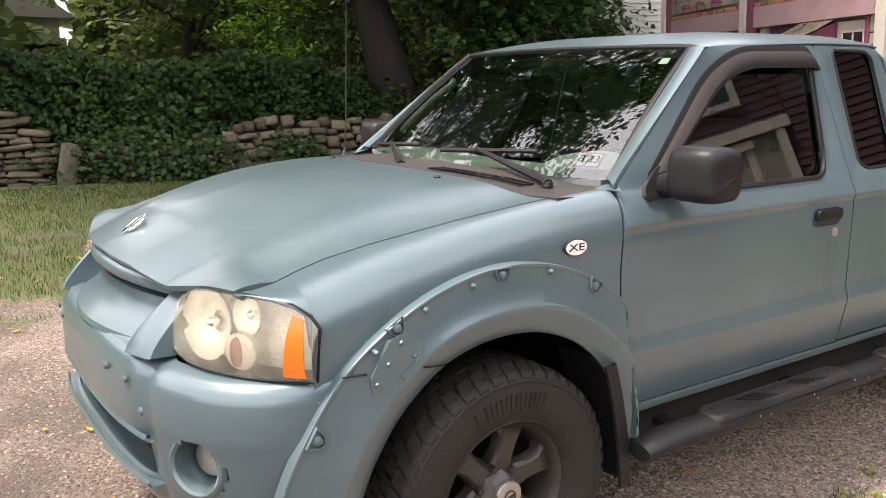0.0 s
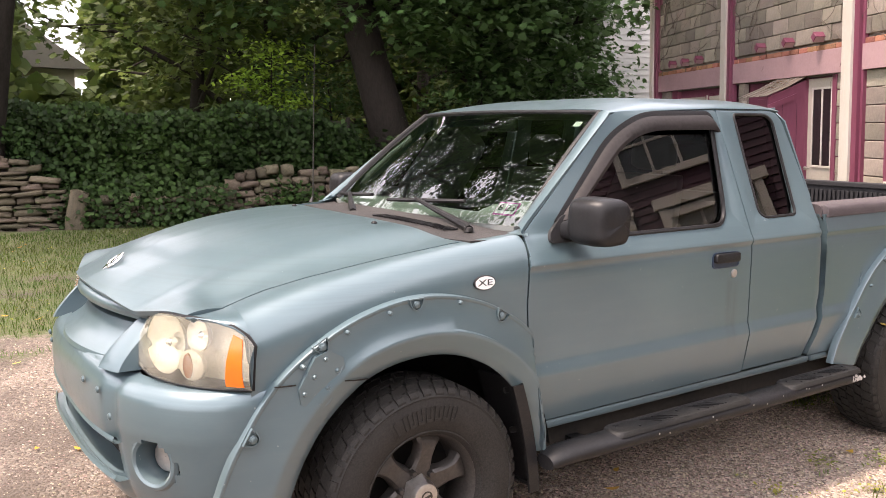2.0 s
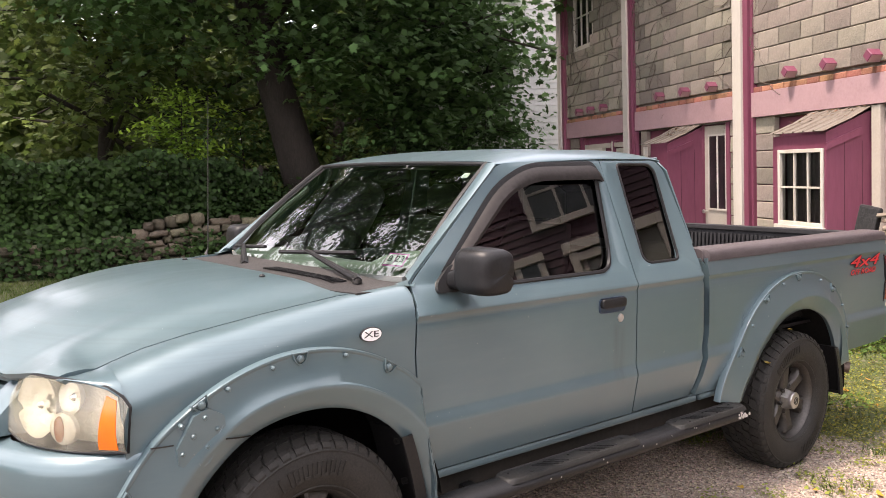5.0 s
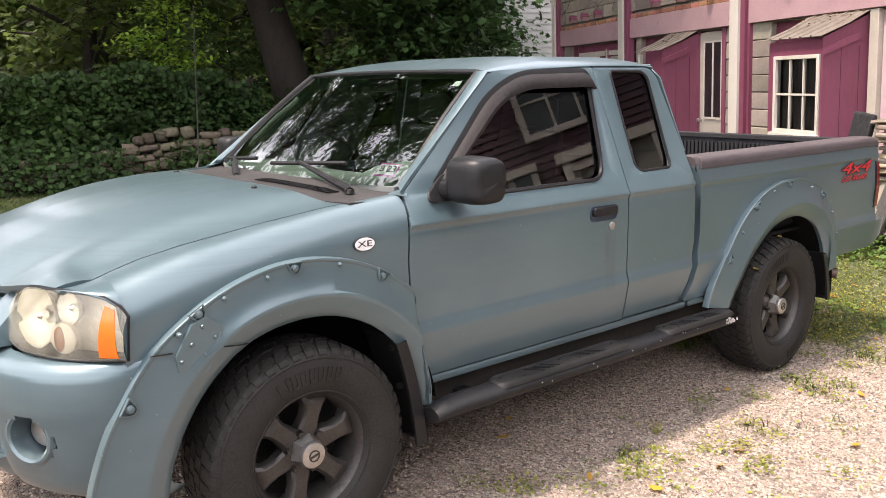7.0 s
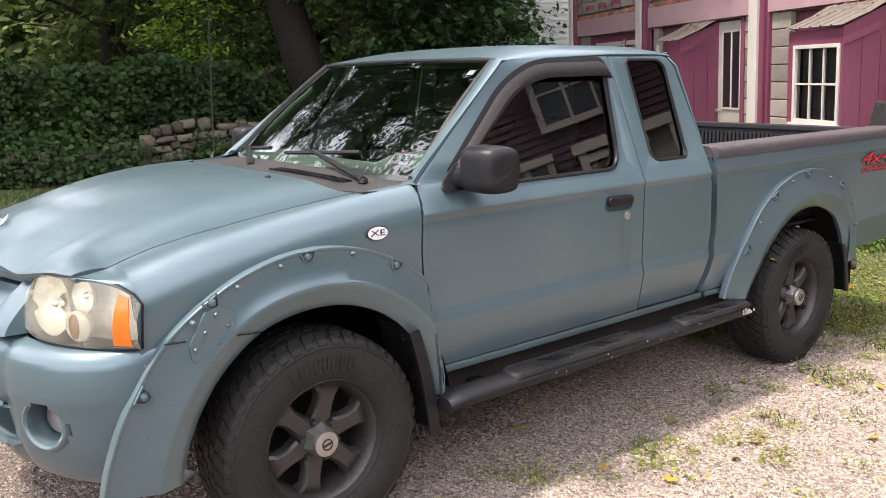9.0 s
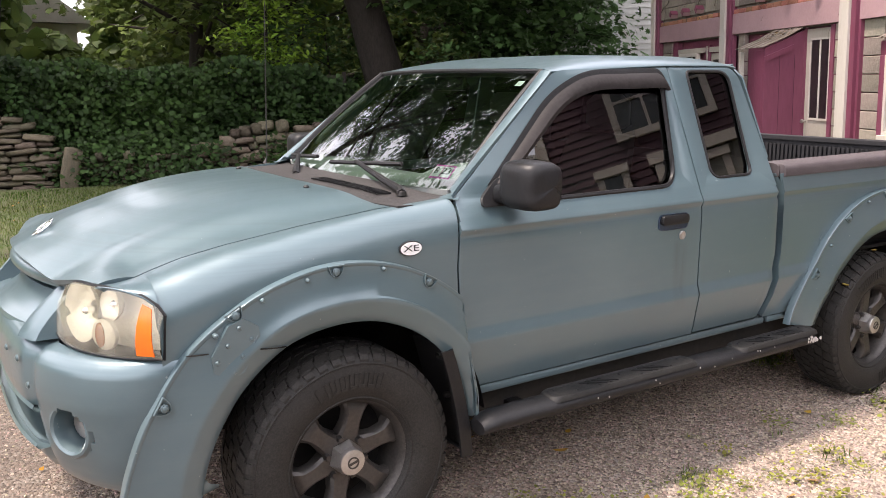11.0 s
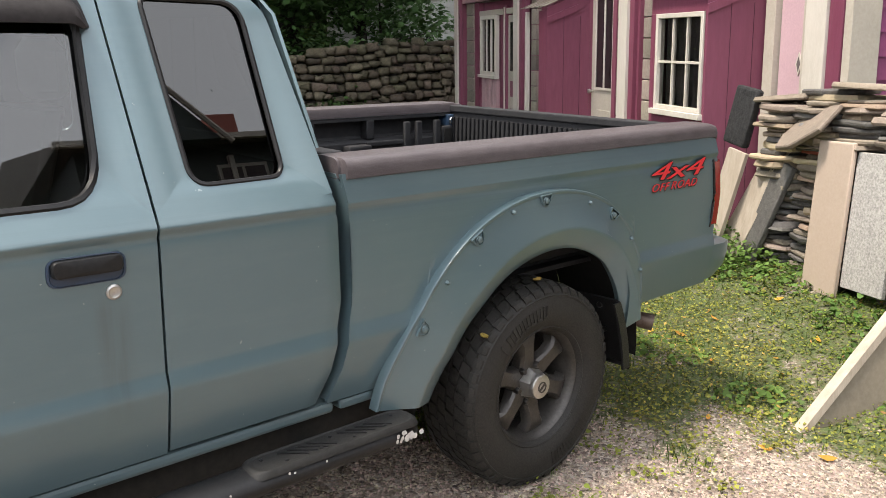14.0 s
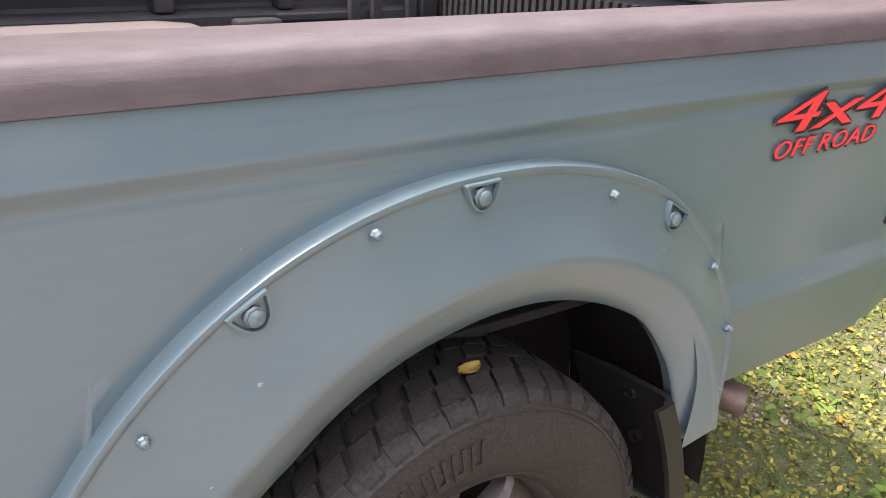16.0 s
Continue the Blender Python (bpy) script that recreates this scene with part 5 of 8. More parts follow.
    part("rear_bumper", body(Geo().box((4.14, -0.62, 0.53), (4.28, 0.62, 0.70))), PAINT, truck, bevel=0.02)
    tg = Geo().box((3.985, -0.79, 0.60), (4.03, 0.79, 1.195))
    gate = part("tailgate", body(tg), PAINT, truck, "closed tailgate with a ribbed black liner", bevel=0.012)
    rb = part("gate_liner", body(Geo().box((3.974, -0.765, 0.74), (3.988, 0.765, 1.196))), LINER, gate, "ribbed black plastic liner", bevel=0.003)
    rib = body(Geo().box((3.960, -0.009, 0.76), (3.98, 0.009, 1.145)))
    one = part("liner_rib", rib, LINER, rb)
    for k in range(46):
        o = one if k == 0 else new("liner_rib", one.data)
        o.parent = rb
        o.location = (0, -0.72 + k * 0.032, 0)
    part("gate_cap", body(Geo().box((3.962, -0.80, 1.172), (4.037, 0.80, 1.206))), LINER, gate, bevel=0.006)
    fr = Geo().box((2.19, -0.72, 0.72), (2.215, 0.72, 1.20))
    fr.box((2.185, -0.72, 1.195), (2.26, 0.72, 1.222))
    part("bed_front_wall", body(fr), LINER, truck, bevel=0.008)
    fl = Geo().box((2.2, -0.73, 0.70), (4.04, 0.73, 0.72))
    bf = part("bed_floor", body(fl), LINER, truck, bevel=0.004)
    for k in range(16):
        part("floor_rib", body(Geo().box((2.22, -0.68 + k * 0.09, 0.72), (3.96, -0.64 + k * 0.09, 0.73))), LINER, bf)
    hump = Geo()
    rows = []
    for x, z in ((2.34, 0.90), (2.36, 0.985), (2.40, 1.015), (2.47, 1.028), (3.02, 1.028), (3.12, 1.018), (3.19, 0.990), (3.235, 0.93), (3.27, 0.72)):
        rows.append([Vector((x, y, z - d)) for y, d in ((0.43, 0.26), (0.445, 0.08), (0.465, 0.03), (0.50, 0.006), (0.60, 0.0), (0.70, 0.0))])
    part("wheel_tub", body(Geo().grid(rows)), DUSTY, truck, "dusty moulded wheel tub inside the bed", thick=0.01)
    g = text_mesh("4x4", 0.19, 0.001, 0.28, 0.92)
    m = Matrix.Translation((3.742, -0.8830, 1.050)) @ Matrix.Rotation(radians(90), 4, 'X')
    de = part("decal", body(moved(g, m @ Matrix.Diagonal((1.36, 0.50, 1, 1)))), RED_INK, truck, "red four-by-four lettering with a black outline")
    for dx, dy in ((-0.006, 0), (0.006, 0), (0, -0.005), (0, 0.005), (0.005, -0.005)):
        part("decal_outline", body(moved(g, Matrix.Translation((3.742 + dx, -0.8818, 1.050 + dy)) @ Matrix.Rotation(radians(90), 4, 'X') @ Matrix.Diagonal((1.36, 0.50, 1, 1)))), BLACK_INK, de)
    for word, xc in (("OFF", 3.640), ("ROAD", 3.806)):
        g2 = text_mesh(word, 0.072, 0.001, 0.3, 1.12)
        part("decal_word", body(moved(g2, Matrix.Translation((xc, -0.8815, 0.990)) @ Matrix.Rotation(radians(90), 4, 'X') @ Matrix.Diagonal((0.84, 0.60, 1, 1)))), RED_INK, de)
        part("word_outline", body(moved(g2, Matrix.Translation((xc + 0.002, -0.8803, 0.988)) @ Matrix.Rotation(radians(90), 4, 'X') @ Matrix.Diagonal((0.86, 0.72, 1, 1)))), BLACK_INK, de)


def under():
    for sy in (-1, 1):
        ya, yb = sorted((sy * 0.60, sy * 0.856))
        part("rocker_panel", body(Geo().box((0.46, ya, 0.484), (2.125, yb, 0.520))), PAINT, truck, bevel=0.012)
        part("bed_sill", body(Geo().box((2.145, ya, 0.484), (2.40, yb, 0.518))), PAINT, truck, bevel=0.012)
        # added dark box below the rocker, standing in for the shade under the cab
        ya, yb = sorted((sy * 0.66, sy * 0.80))
        part("frame_sill", body(Geo().box((0.44, ya, 0.365), (2.45, yb, 0.486))), DARK, truck, bevel=0.02)
    g = Geo()
    g.box((-0.70, -0.42, 0.38), (4.0, -0.32, 0.50))
    g.box((-0.70, 0.32, 0.38), (4.0, 0.42, 0.50))
    g.box((0.55, -0.80, 0.49), (2.2, 0.80, 0.56))
    g.box((0.6, -0.2, 0.32), (2.0, 0.25, 0.5))
    g.box((-0.65, -0.5, 0.5), (0.5, 0.5, 0.95))
    part("chassis", g, DARK, truck)
    ax = Geo()
    for x in (-0.012, 2.985):
        ax.tube([Vector((x, -0.7, 0.372)), Vector((x, 0.7, 0.372))], 0.05, 10)
    ax.lathe([(0.03, -0.14), (0.14, -0.06), (0.14, 0.06), (0.03, 0.14)], 14, Matrix.Translation((2.985, 0.05, 0.372)) @ Matrix.Rotation(radians(90), 4, 'X'))
    part("axles", ax, DARK, truck)
    for c in (FC, RC):
        for s in (-1, 1):
            ln = Geo()
            ln.grid([[Vector((c[0] + 0.575 * math.cos(a), s * y, c[1] + 0.575 * math.sin(a))) for y in (0.885, 0.50)] for a in frange(radians(-3 if c is RC else 8), radians(183), 30)])
            ln.grid([[Vector((c[0] + r * math.cos(a), s * 0.50, c[1] + r * math.sin(a))) for r in (0.575, 0.30)] for a in frange(0, math.pi, 20)])
            part("arch_liner", ln, DARK, truck)
    part("inner_body", body(Geo().box((0.44, -0.80, 0.54), (2.13, -0.785, 1.12))), DARK, truck)
    part("inner_body", body(Geo().box((0.44, 0.785, 0.54), (2.13, 0.80, 1.12))), DARK, truck)
    ex = Geo().tube([Vector((3.2, -0.62, 0.45)), Vector((3.66, -0.64, 0.45)), Vector((3.74, -0.72, 0.44)), Vector((3.79, -0.80, 0.425))], [0.03, 0.03, 0.032, 0.036], 16, cap=False)
    part("exhaust_pipe", ex, surface("rusty_steel", (0.16, 0.12, 0.10), (0.10, 0.07, 0.055), 20, rough=0.6, metal=0.5), truck, "short rusty exhaust tail pipe", thick=0.003)


for s_ in (-1, 1):
    fender(s_)
    headlight(s_)
    door(s_)
    cab_rear(s_)
    side_step(s_)
    flap(s_, 0.40, 0.30, 0.70, 0.2)
    flap(s_, 3.42, 0.34, 0.62, 0.2)
    wheel(-0.012, s_)
    wheel(2.985, s_)
    flare(s_, FC, 8, 177, FRONT_RO, FRONT_RI, 0.405, [(-0.603, 0.691, True), (-0.386, 0.930, True), (-0.304, 0.964, False), (-0.159, 1.006, False), (-0.064, 1.022, True), (0.102, 1.012, False), (0.272, 0.948, True)], plate=True)
    flare(s_, RC, 15, 172, REAR_RO, REAR_RI, None, [(2.418, 0.711, True), (2.508, 0.843, False), (2.638, 0.960, True), (2.79, 1.030, False), (2.944, 1.053, True), (3.179, 1.022, False), (3.318, 0.962, True), (3.440, 0.858, False), (3.512, 0.725, False), (3.515, 0.60, False)])
hood()
bumper()
roof_and_glass()
cowl_and_wipers()
cabin()
bed()
under()

# ---- the yard ----
U, N = Vector((0.449, 0.893, 0)).normalized(), Vector((-0.893, 0.449, 0)).normalized()
FACE = Matrix(((U.x, N.x, 0, 8.04), (U.y, N.y, 0, 2.57), (0, 0, 1, 0), (0, 0, 0, 1)))   # along the facade, out of it, up
SLOPE = math.tan(radians(2.6))


def smooth(a, b, x):
    t = np.clip((x - a) / (b - a), 0, 1)
    return t * t * (3 - 2 * t)


def wavy(x, y, f, seed):
    return (np.sin(f * x * 1.7 + seed) * np.cos(f * y * 1.3 + seed * 2.1) + 0.6 * np.sin(f * 2.9 * y + f * 1.1 * x + seed * 3) + 0.4 * np.cos(f * 4.3 * x - f * 3.7 * y + seed)) / 2.0


def ground_z(x, y):
    x, y = np.asarray(x, float), np.asarray(y, float)
    z = SLOPE * (np.clip(y, -7, 10.8) + 0.9)
    out = -(x - 8.04) * 0.893 + (y - 2.57) * 0.449
    z = z + 0.24 * smooth(1.7, 0.3, out) * smooth(-7, -3, y)
    z = z + 0.012 * wavy(x, y, 0.9, 1.0) * smooth(1.2, 2.5, np.hypot(x - 1.5, (y + 0.0) * 1.5))
    wall_y = 11.35 - 0.24 * x
    z = z + 0.60 * smooth(0.1, 0.5, y - wall_y)
    return z


def grassy(x, y):
    """How much grass grows at a place, 0 to 1."""
    x, y = np.asarray(x, float), np.asarray(y, float)
    w = 0.5 * wavy(x, y, 1.1, 4.0) + 0.35 * wavy(x, y, 3.1, 2.0)
    back = smooth(2.9, 4.2, y + 0.9 * w + 0.12 * x)
    strip = 0.55 * np.clip(0.55 + 0.8 * wavy(x, y, 2.6, 1.3), 0, 1) * smooth(1.3, 0.4, np.abs(y - 6.0 - 0.5 * w)) * smooth(3.2, 1.2, np.abs(x - 0.6 - w))
    right = smooth(3.0, 4.3, x + 1.0 * w + 0.25 * (y + 1)) * np.clip(0.80 + 0.45 * wavy(x, y, 2.1, 9.0) + 0.3 * wavy(x, y, 5.7, 3.0), 0.30, 1)
    patch = 0.5 * smooth(0.85, 1.15, wavy(x, y, 2.3, 7.0) + 0.3 * wavy(x, y, 6, 1)) * smooth(-4, -0.5, x)
    edge = 0.42 * smooth(0.6, 0.1, np.abs(y + 1.15 + 0.25 * w)) * smooth(0.6, 1.4, x) * smooth(0.1, 0.6, wavy(x, y, 5.1, 5.0) + 0.1)
    return np.clip(np.maximum(np.maximum(back - strip, right), np.maximum(patch, edge)), 0, 1)


def bare(x, y):
    """How much brown soil, with tree shade painted in, darkens the gravel: most in front of the truck."""
    x, y = np.asarray(x, float), np.asarray(y, float)
    front = smooth(0.6, -1.2, x + 0.4 * wavy(x, y, 1.6, 3.0)) * (0.80 + 0.35 * wavy(x, y, 2.7, 8.0))
    return np.clip(np.maximum(front, smooth(3.4, 4.4, y)), 0, 1)


def spread(lo, hi, step, far):
    a = list(np.arange(lo, hi + step / 2, step))
    d, p, q = step, a[0], a[-1]
    left, right = [], []
    while q < far:
        d *= 1.35
        q += d
        p -= d
        right.append(q)
        left.append(p)
    return np.array(list(reversed(left)) + a + right)


def ground_mat():
    m, nt, p = nodes_of("gravel_and_grass")
    at = nt.nodes.new("ShaderNodeAttribute"); at.attribute_name = "grass"
    tc = nt.nodes.new("ShaderNodeTexCoord")

    def vor(scale, feature='F1'):
        v = nt.nodes.new("ShaderNodeTexVoronoi"); v.feature = feature; v.inputs["Scale"].default_value = scale
        nt.links.new(tc.outputs["Object"], v.inputs["Vector"])
        return v
    v1, v2 = vor(62), vor(27)
    rp = nt.nodes.new("ShaderNodeValToRGB")
    el = rp.color_ramp.elements
    el[0].position, el[0].color = 0.0, (0.085, 0.066, 0.054, 1)
    el[1].position, el[1].color = 1.0, (0.52, 0.44, 0.365, 1)
    for pos, c in ((0.3, (0.235, 0.182, 0.147, 1)), (0.55, (0.325, 0.252, 0.202, 1)), (0.8, (0.255, 0.225, 0.195, 1))):
        e = el.new(pos); e.color = c
    sp = nt.nodes.new("ShaderNodeSeparateColor")
    nt.links.new(v1.outputs["Color"], sp.inputs[0]); nt.links.new(sp.outputs[0], rp.inputs[0])
    dirt, _ = noise_fac(nt, 2.2, 6, 0.65, 0.45, 0.75)
    k = nt.nodes.new("ShaderNodeMath"); k.operation = 'MULTIPLY'; k.inputs[1].default_value = 0.55
    nt.links.new(dirt, k.inputs[0])
    gravel = mix(nt, k.outputs[0], rp.outputs[0], (0.19, 0.15, 0.12))
    # dark tone: bare soil plus soft tree shade put into the gravel's colour
    ea = nt.nodes.new("ShaderNodeAttribute"); ea.attribute_name = "earth_and_shade"
    ek = nt.nodes.new("ShaderNodeMath"); ek.operation = 'MULTIPLY'; ek.inputs[1].default_value = 0.92
    nt.links.new(ea.outputs["Fac"], ek.inputs[0])
    gravel = mix(nt, ek.outputs[0], gravel, (0.068, 0.052, 0.040))
    f1, _ = noise_fac(nt, 3.0, 6, 0.7, 0.35, 0.65)
    f2, _ = noise_fac(nt, 45.0, 4, 0.7, 0.35, 0.65)
    soil = mix(nt, f1, (0.078, 0.095, 0.030), (0.128, 0.102, 0.058))
    soil = mix(nt, f2, soil, (0.058, 0.098, 0.020))
    br, raw = noise_fac(nt, 18.0, 5, 0.7, 0.3, 0.7)
    md = nt.nodes.new("ShaderNodeMath"); md.operation = 'ADD'
    sb = nt.nodes.new("ShaderNodeMath"); sb.operation = 'SUBTRACT'; sb.inputs[1].default_value = 0.5
    nt.links.new(br, sb.inputs[0])
    hf = nt.nodes.new("ShaderNodeMath"); hf.operation = 'MULTIPLY'; hf.inputs[1].default_value = 0.6
    nt.links.new(sb.outputs[0], hf.inputs[0])
    nt.links.new(at.outputs["Fac"], md.inputs[0]); nt.links.new(hf.outputs[0], md.inputs[1])
    sm = nt.nodes.new("ShaderNodeMapRange"); sm.inputs[1].default_value, sm.inputs[2].default_value = 0.3, 0.7
    nt.links.new(md.outputs[0], sm.inputs[0])
    nt.links.new(mix(nt, sm.outputs[0], gravel, soil), p.inputs["Base Color"])
    p.inputs["Roughness"].default_value = 0.9
    b = nt.nodes.new("ShaderNodeBump"); b.inputs["Strength"].default_value = 0.9; b.inputs["Distance"].default_value = 0.012; b.invert = True
    nt.links.new(v1.outputs["Distance"], b.inputs["Height"])
    b2 = nt.nodes.new("ShaderNodeBump"); b2.inputs["Strength"].default_value = 0.5; b2.inputs["Distance"].default_value = 0.03
    nt.links.new(f2, b2.inputs["Height"]); nt.links.new(b.outputs[0], b2.inputs["Normal"])
    nt.links.new(b2.outputs[0], p.inputs["Normal"])
    return m


GX, GY = spread(-6, 9, 0.125, 150), spread(-5, 12.5, 0.125, 150)
gxx, gyy = np.meshgrid(GX, GY)
gz = ground_z(gxx, gyy)
gg = Geo()
gg.grid([[(gxx[i, j], gyy[i, j], gz[i, j]) for j in range(len(GX))] for i in range(len(GY))])
ground = tagged(link("ground", gg, ground_mat(), smooth=180), "pinkish gravel drive giving way to rough grass", "ground", kind="structure")
ga = ground.data.attributes.new("grass", 'FLOAT', 'POINT')
ga.data.foreach_set("value", grassy(gxx, gyy).ravel().astype(np.float32))

ge = ground.data.attributes.new("earth_and_shade", 'FLOAT', 'POINT')
ge.data.foreach_set("value", bare(gxx, gyy).ravel().astype(np.float32))
rng = np.random.default_rng(7)


def scatter(name, pts, normals, sizes, template, mat_, label, category, bend=0.0, parent=None, spin=True):
    """Many small flat pieces, one template outline each, joined into one mesh."""
    n, k = len(pts), len(template)
    t = np.asarray(template, float)
    nn = np.asarray(normals, float)
    nn /= np.linalg.norm(nn, axis=1)[:, None] + 1e-9
    ref = np.where(np.abs(nn[:, 2:3]) < 0.9, np.array([[0, 0, 1.0]]), np.array([[1.0, 0, 0]]))
    a = np.cross(ref, nn); a /= np.linalg.norm(a, axis=1)[:, None] + 1e-9
    b = np.cross(nn, a)
    th = rng.uniform(0, 2 * np.pi, n) if spin else np.zeros(n)
    ca, sa = np.cos(th)[:, None], np.sin(th)[:, None]
    a, b = a * ca + b * sa, -a * sa + b * ca
    s = np.asarray(sizes, float)[:, None, None]
    lift = (t[:, 0] ** 2 + t[:, 1] ** 2) * bend
    v = np.asarray(pts, float)[:, None, :] + s * (t[None, :, 0:1] * a[:, None, :] + t[None, :, 1:2] * b[:, None, :] + lift[None, :, None] * nn[:, None, :])
    v = v.reshape(-1, 3)
    me = bpy.data.meshes.new(name)
    me.vertices.add(n * k)
    me.vertices.foreach_set("co", v.ravel().astype(np.float32))
    me.loops.add(n * k)
    me.loops.foreach_set("vertex_index", np.arange(n * k, dtype=np.int32))
    me.polygons.add(n)
    me.polygons.foreach_set("loop_start", np.arange(0, n * k, k, dtype=np.int32))
    me.polygons.foreach_set("loop_total", np.full(n, k, dtype=np.int32))
    me.materials.append(mat_)
    me.update(calc_edges=True)
    me.validate()
    ob = new(name, me)
    if parent:
        ob.parent = parent
    if label:
        tagged(ob, label, category, kind="stuff")
    return ob


MAPLE = [(0, -0.5), (0.1, -0.22), (0.42, -0.30), (0.34, -0.05), (0.56, 0.10), (0.30, 0.16), (0.26, 0.34), (0.12, 0.26), (0, 0.56), (-0.12, 0.26), (-0.26, 0.34), (-0.30, 0.16), (-0.56, 0.10), (-0.34, -0.05), (-0.42, -0.30), (-0.1, -0.22)]
VINE = [(0, -0.42), (0.30, -0.40), (0.48, -0.08), (0.30, 0.18), (0, 0.55), (-0.30, 0.18), (-0.48, -0.08), (-0.30, -0.40)]
OVAL = [(0, -0.5), (0.2, -0.25), (0.24, 0.05), (0.13, 0.32), (0, 0.5), (-0.13, 0.32), (-0.24, 0.05), (-0.2, -0.25)]
ROUND = [(0, -0.42), (0.32, -0.32), (0.46, 0.0), (0.34, 0.32), (0, 0.40), (-0.34, 0.32), (-0.46, 0.0), (-0.32, -0.32)]
BLADE = [(-0.05, 0), (0.05, 0), (0.03, 0.55), (0.0, 1.0), (-0.03, 0.55)]

GRASS = leaf_mat("grass_blades", (0.054, 0.120, 0.018), (0.100, 0.132, 0.030), 0.4, 0.45)
WEED = leaf_mat("weed_leaves", (0.125, 0.180, 0.028), (0.225, 0.215, 0.046), 0.45, 0.35)
CLUMP = leaf_mat("lush_weed_leaves", (0.075, 0.15, 0.032), (0.13, 0.20, 0.045), 0.4, 0.35)
VINE_M = leaf_mat("vine_leaves", (0.021, 0.046, 0.012), (0.035, 0.070, 0.016), 0.5, 0.25)
MAPLE_M = leaf_mat("maple_leaves", (0.045, 0.092, 0.028), (0.064, 0.124, 0.037), 0.4, 0.26)
# yellow-green raised in brightness: the sun on this bush is in the colour
BRIGHT_M = leaf_mat("sun_bright_leaves", (0.16, 0.28, 0.035), (0.24, 0.36, 0.045), 0.5, 0.5)
FAR_M = leaf_mat("far_leaves", (0.050, 0.086, 0.021), (0.100, 0.130, 0.034), 0.5, 0.4)
YELLOW = leaf_mat("fallen_yellow_leaves", (0.50, 0.33, 0.04), (0.42, 0.20, 0.04), 0.3, 0.2)
BROWNED = leaf_mat("withered_leaf_bits", (0.24, 0.12, 0.04), (0.34, 0.25, 0.06), 0.4, 0.2)
PEBBLE = surface("loose_gravel", (0.29, 0.224, 0.174), (0.205, 0.160, 0.128), 30, (0.36, 0.295, 0.236), 90, spec=0.3, rough=0.88, jitter=0.58, island=True)


def at_ground(n, lo, hi, want, thresh):
    """n places where grassy() lies within want."""
    out = []
    while len(out) < n:
        x, y = rng.uniform(lo[0], hi[0], 4 * n), rng.uniform(lo[1], hi[1], 4 * n)
        g = grassy(x, y)
        keep = (rng.uniform(0, 1, 4 * n) < np.clip((g - thresh[0]) / (thresh[1] - thresh[0]), 0, 1)) if want else (g < thresh[0])
        out += list(zip(x[keep], y[keep]))
    return np.array(out[:n])


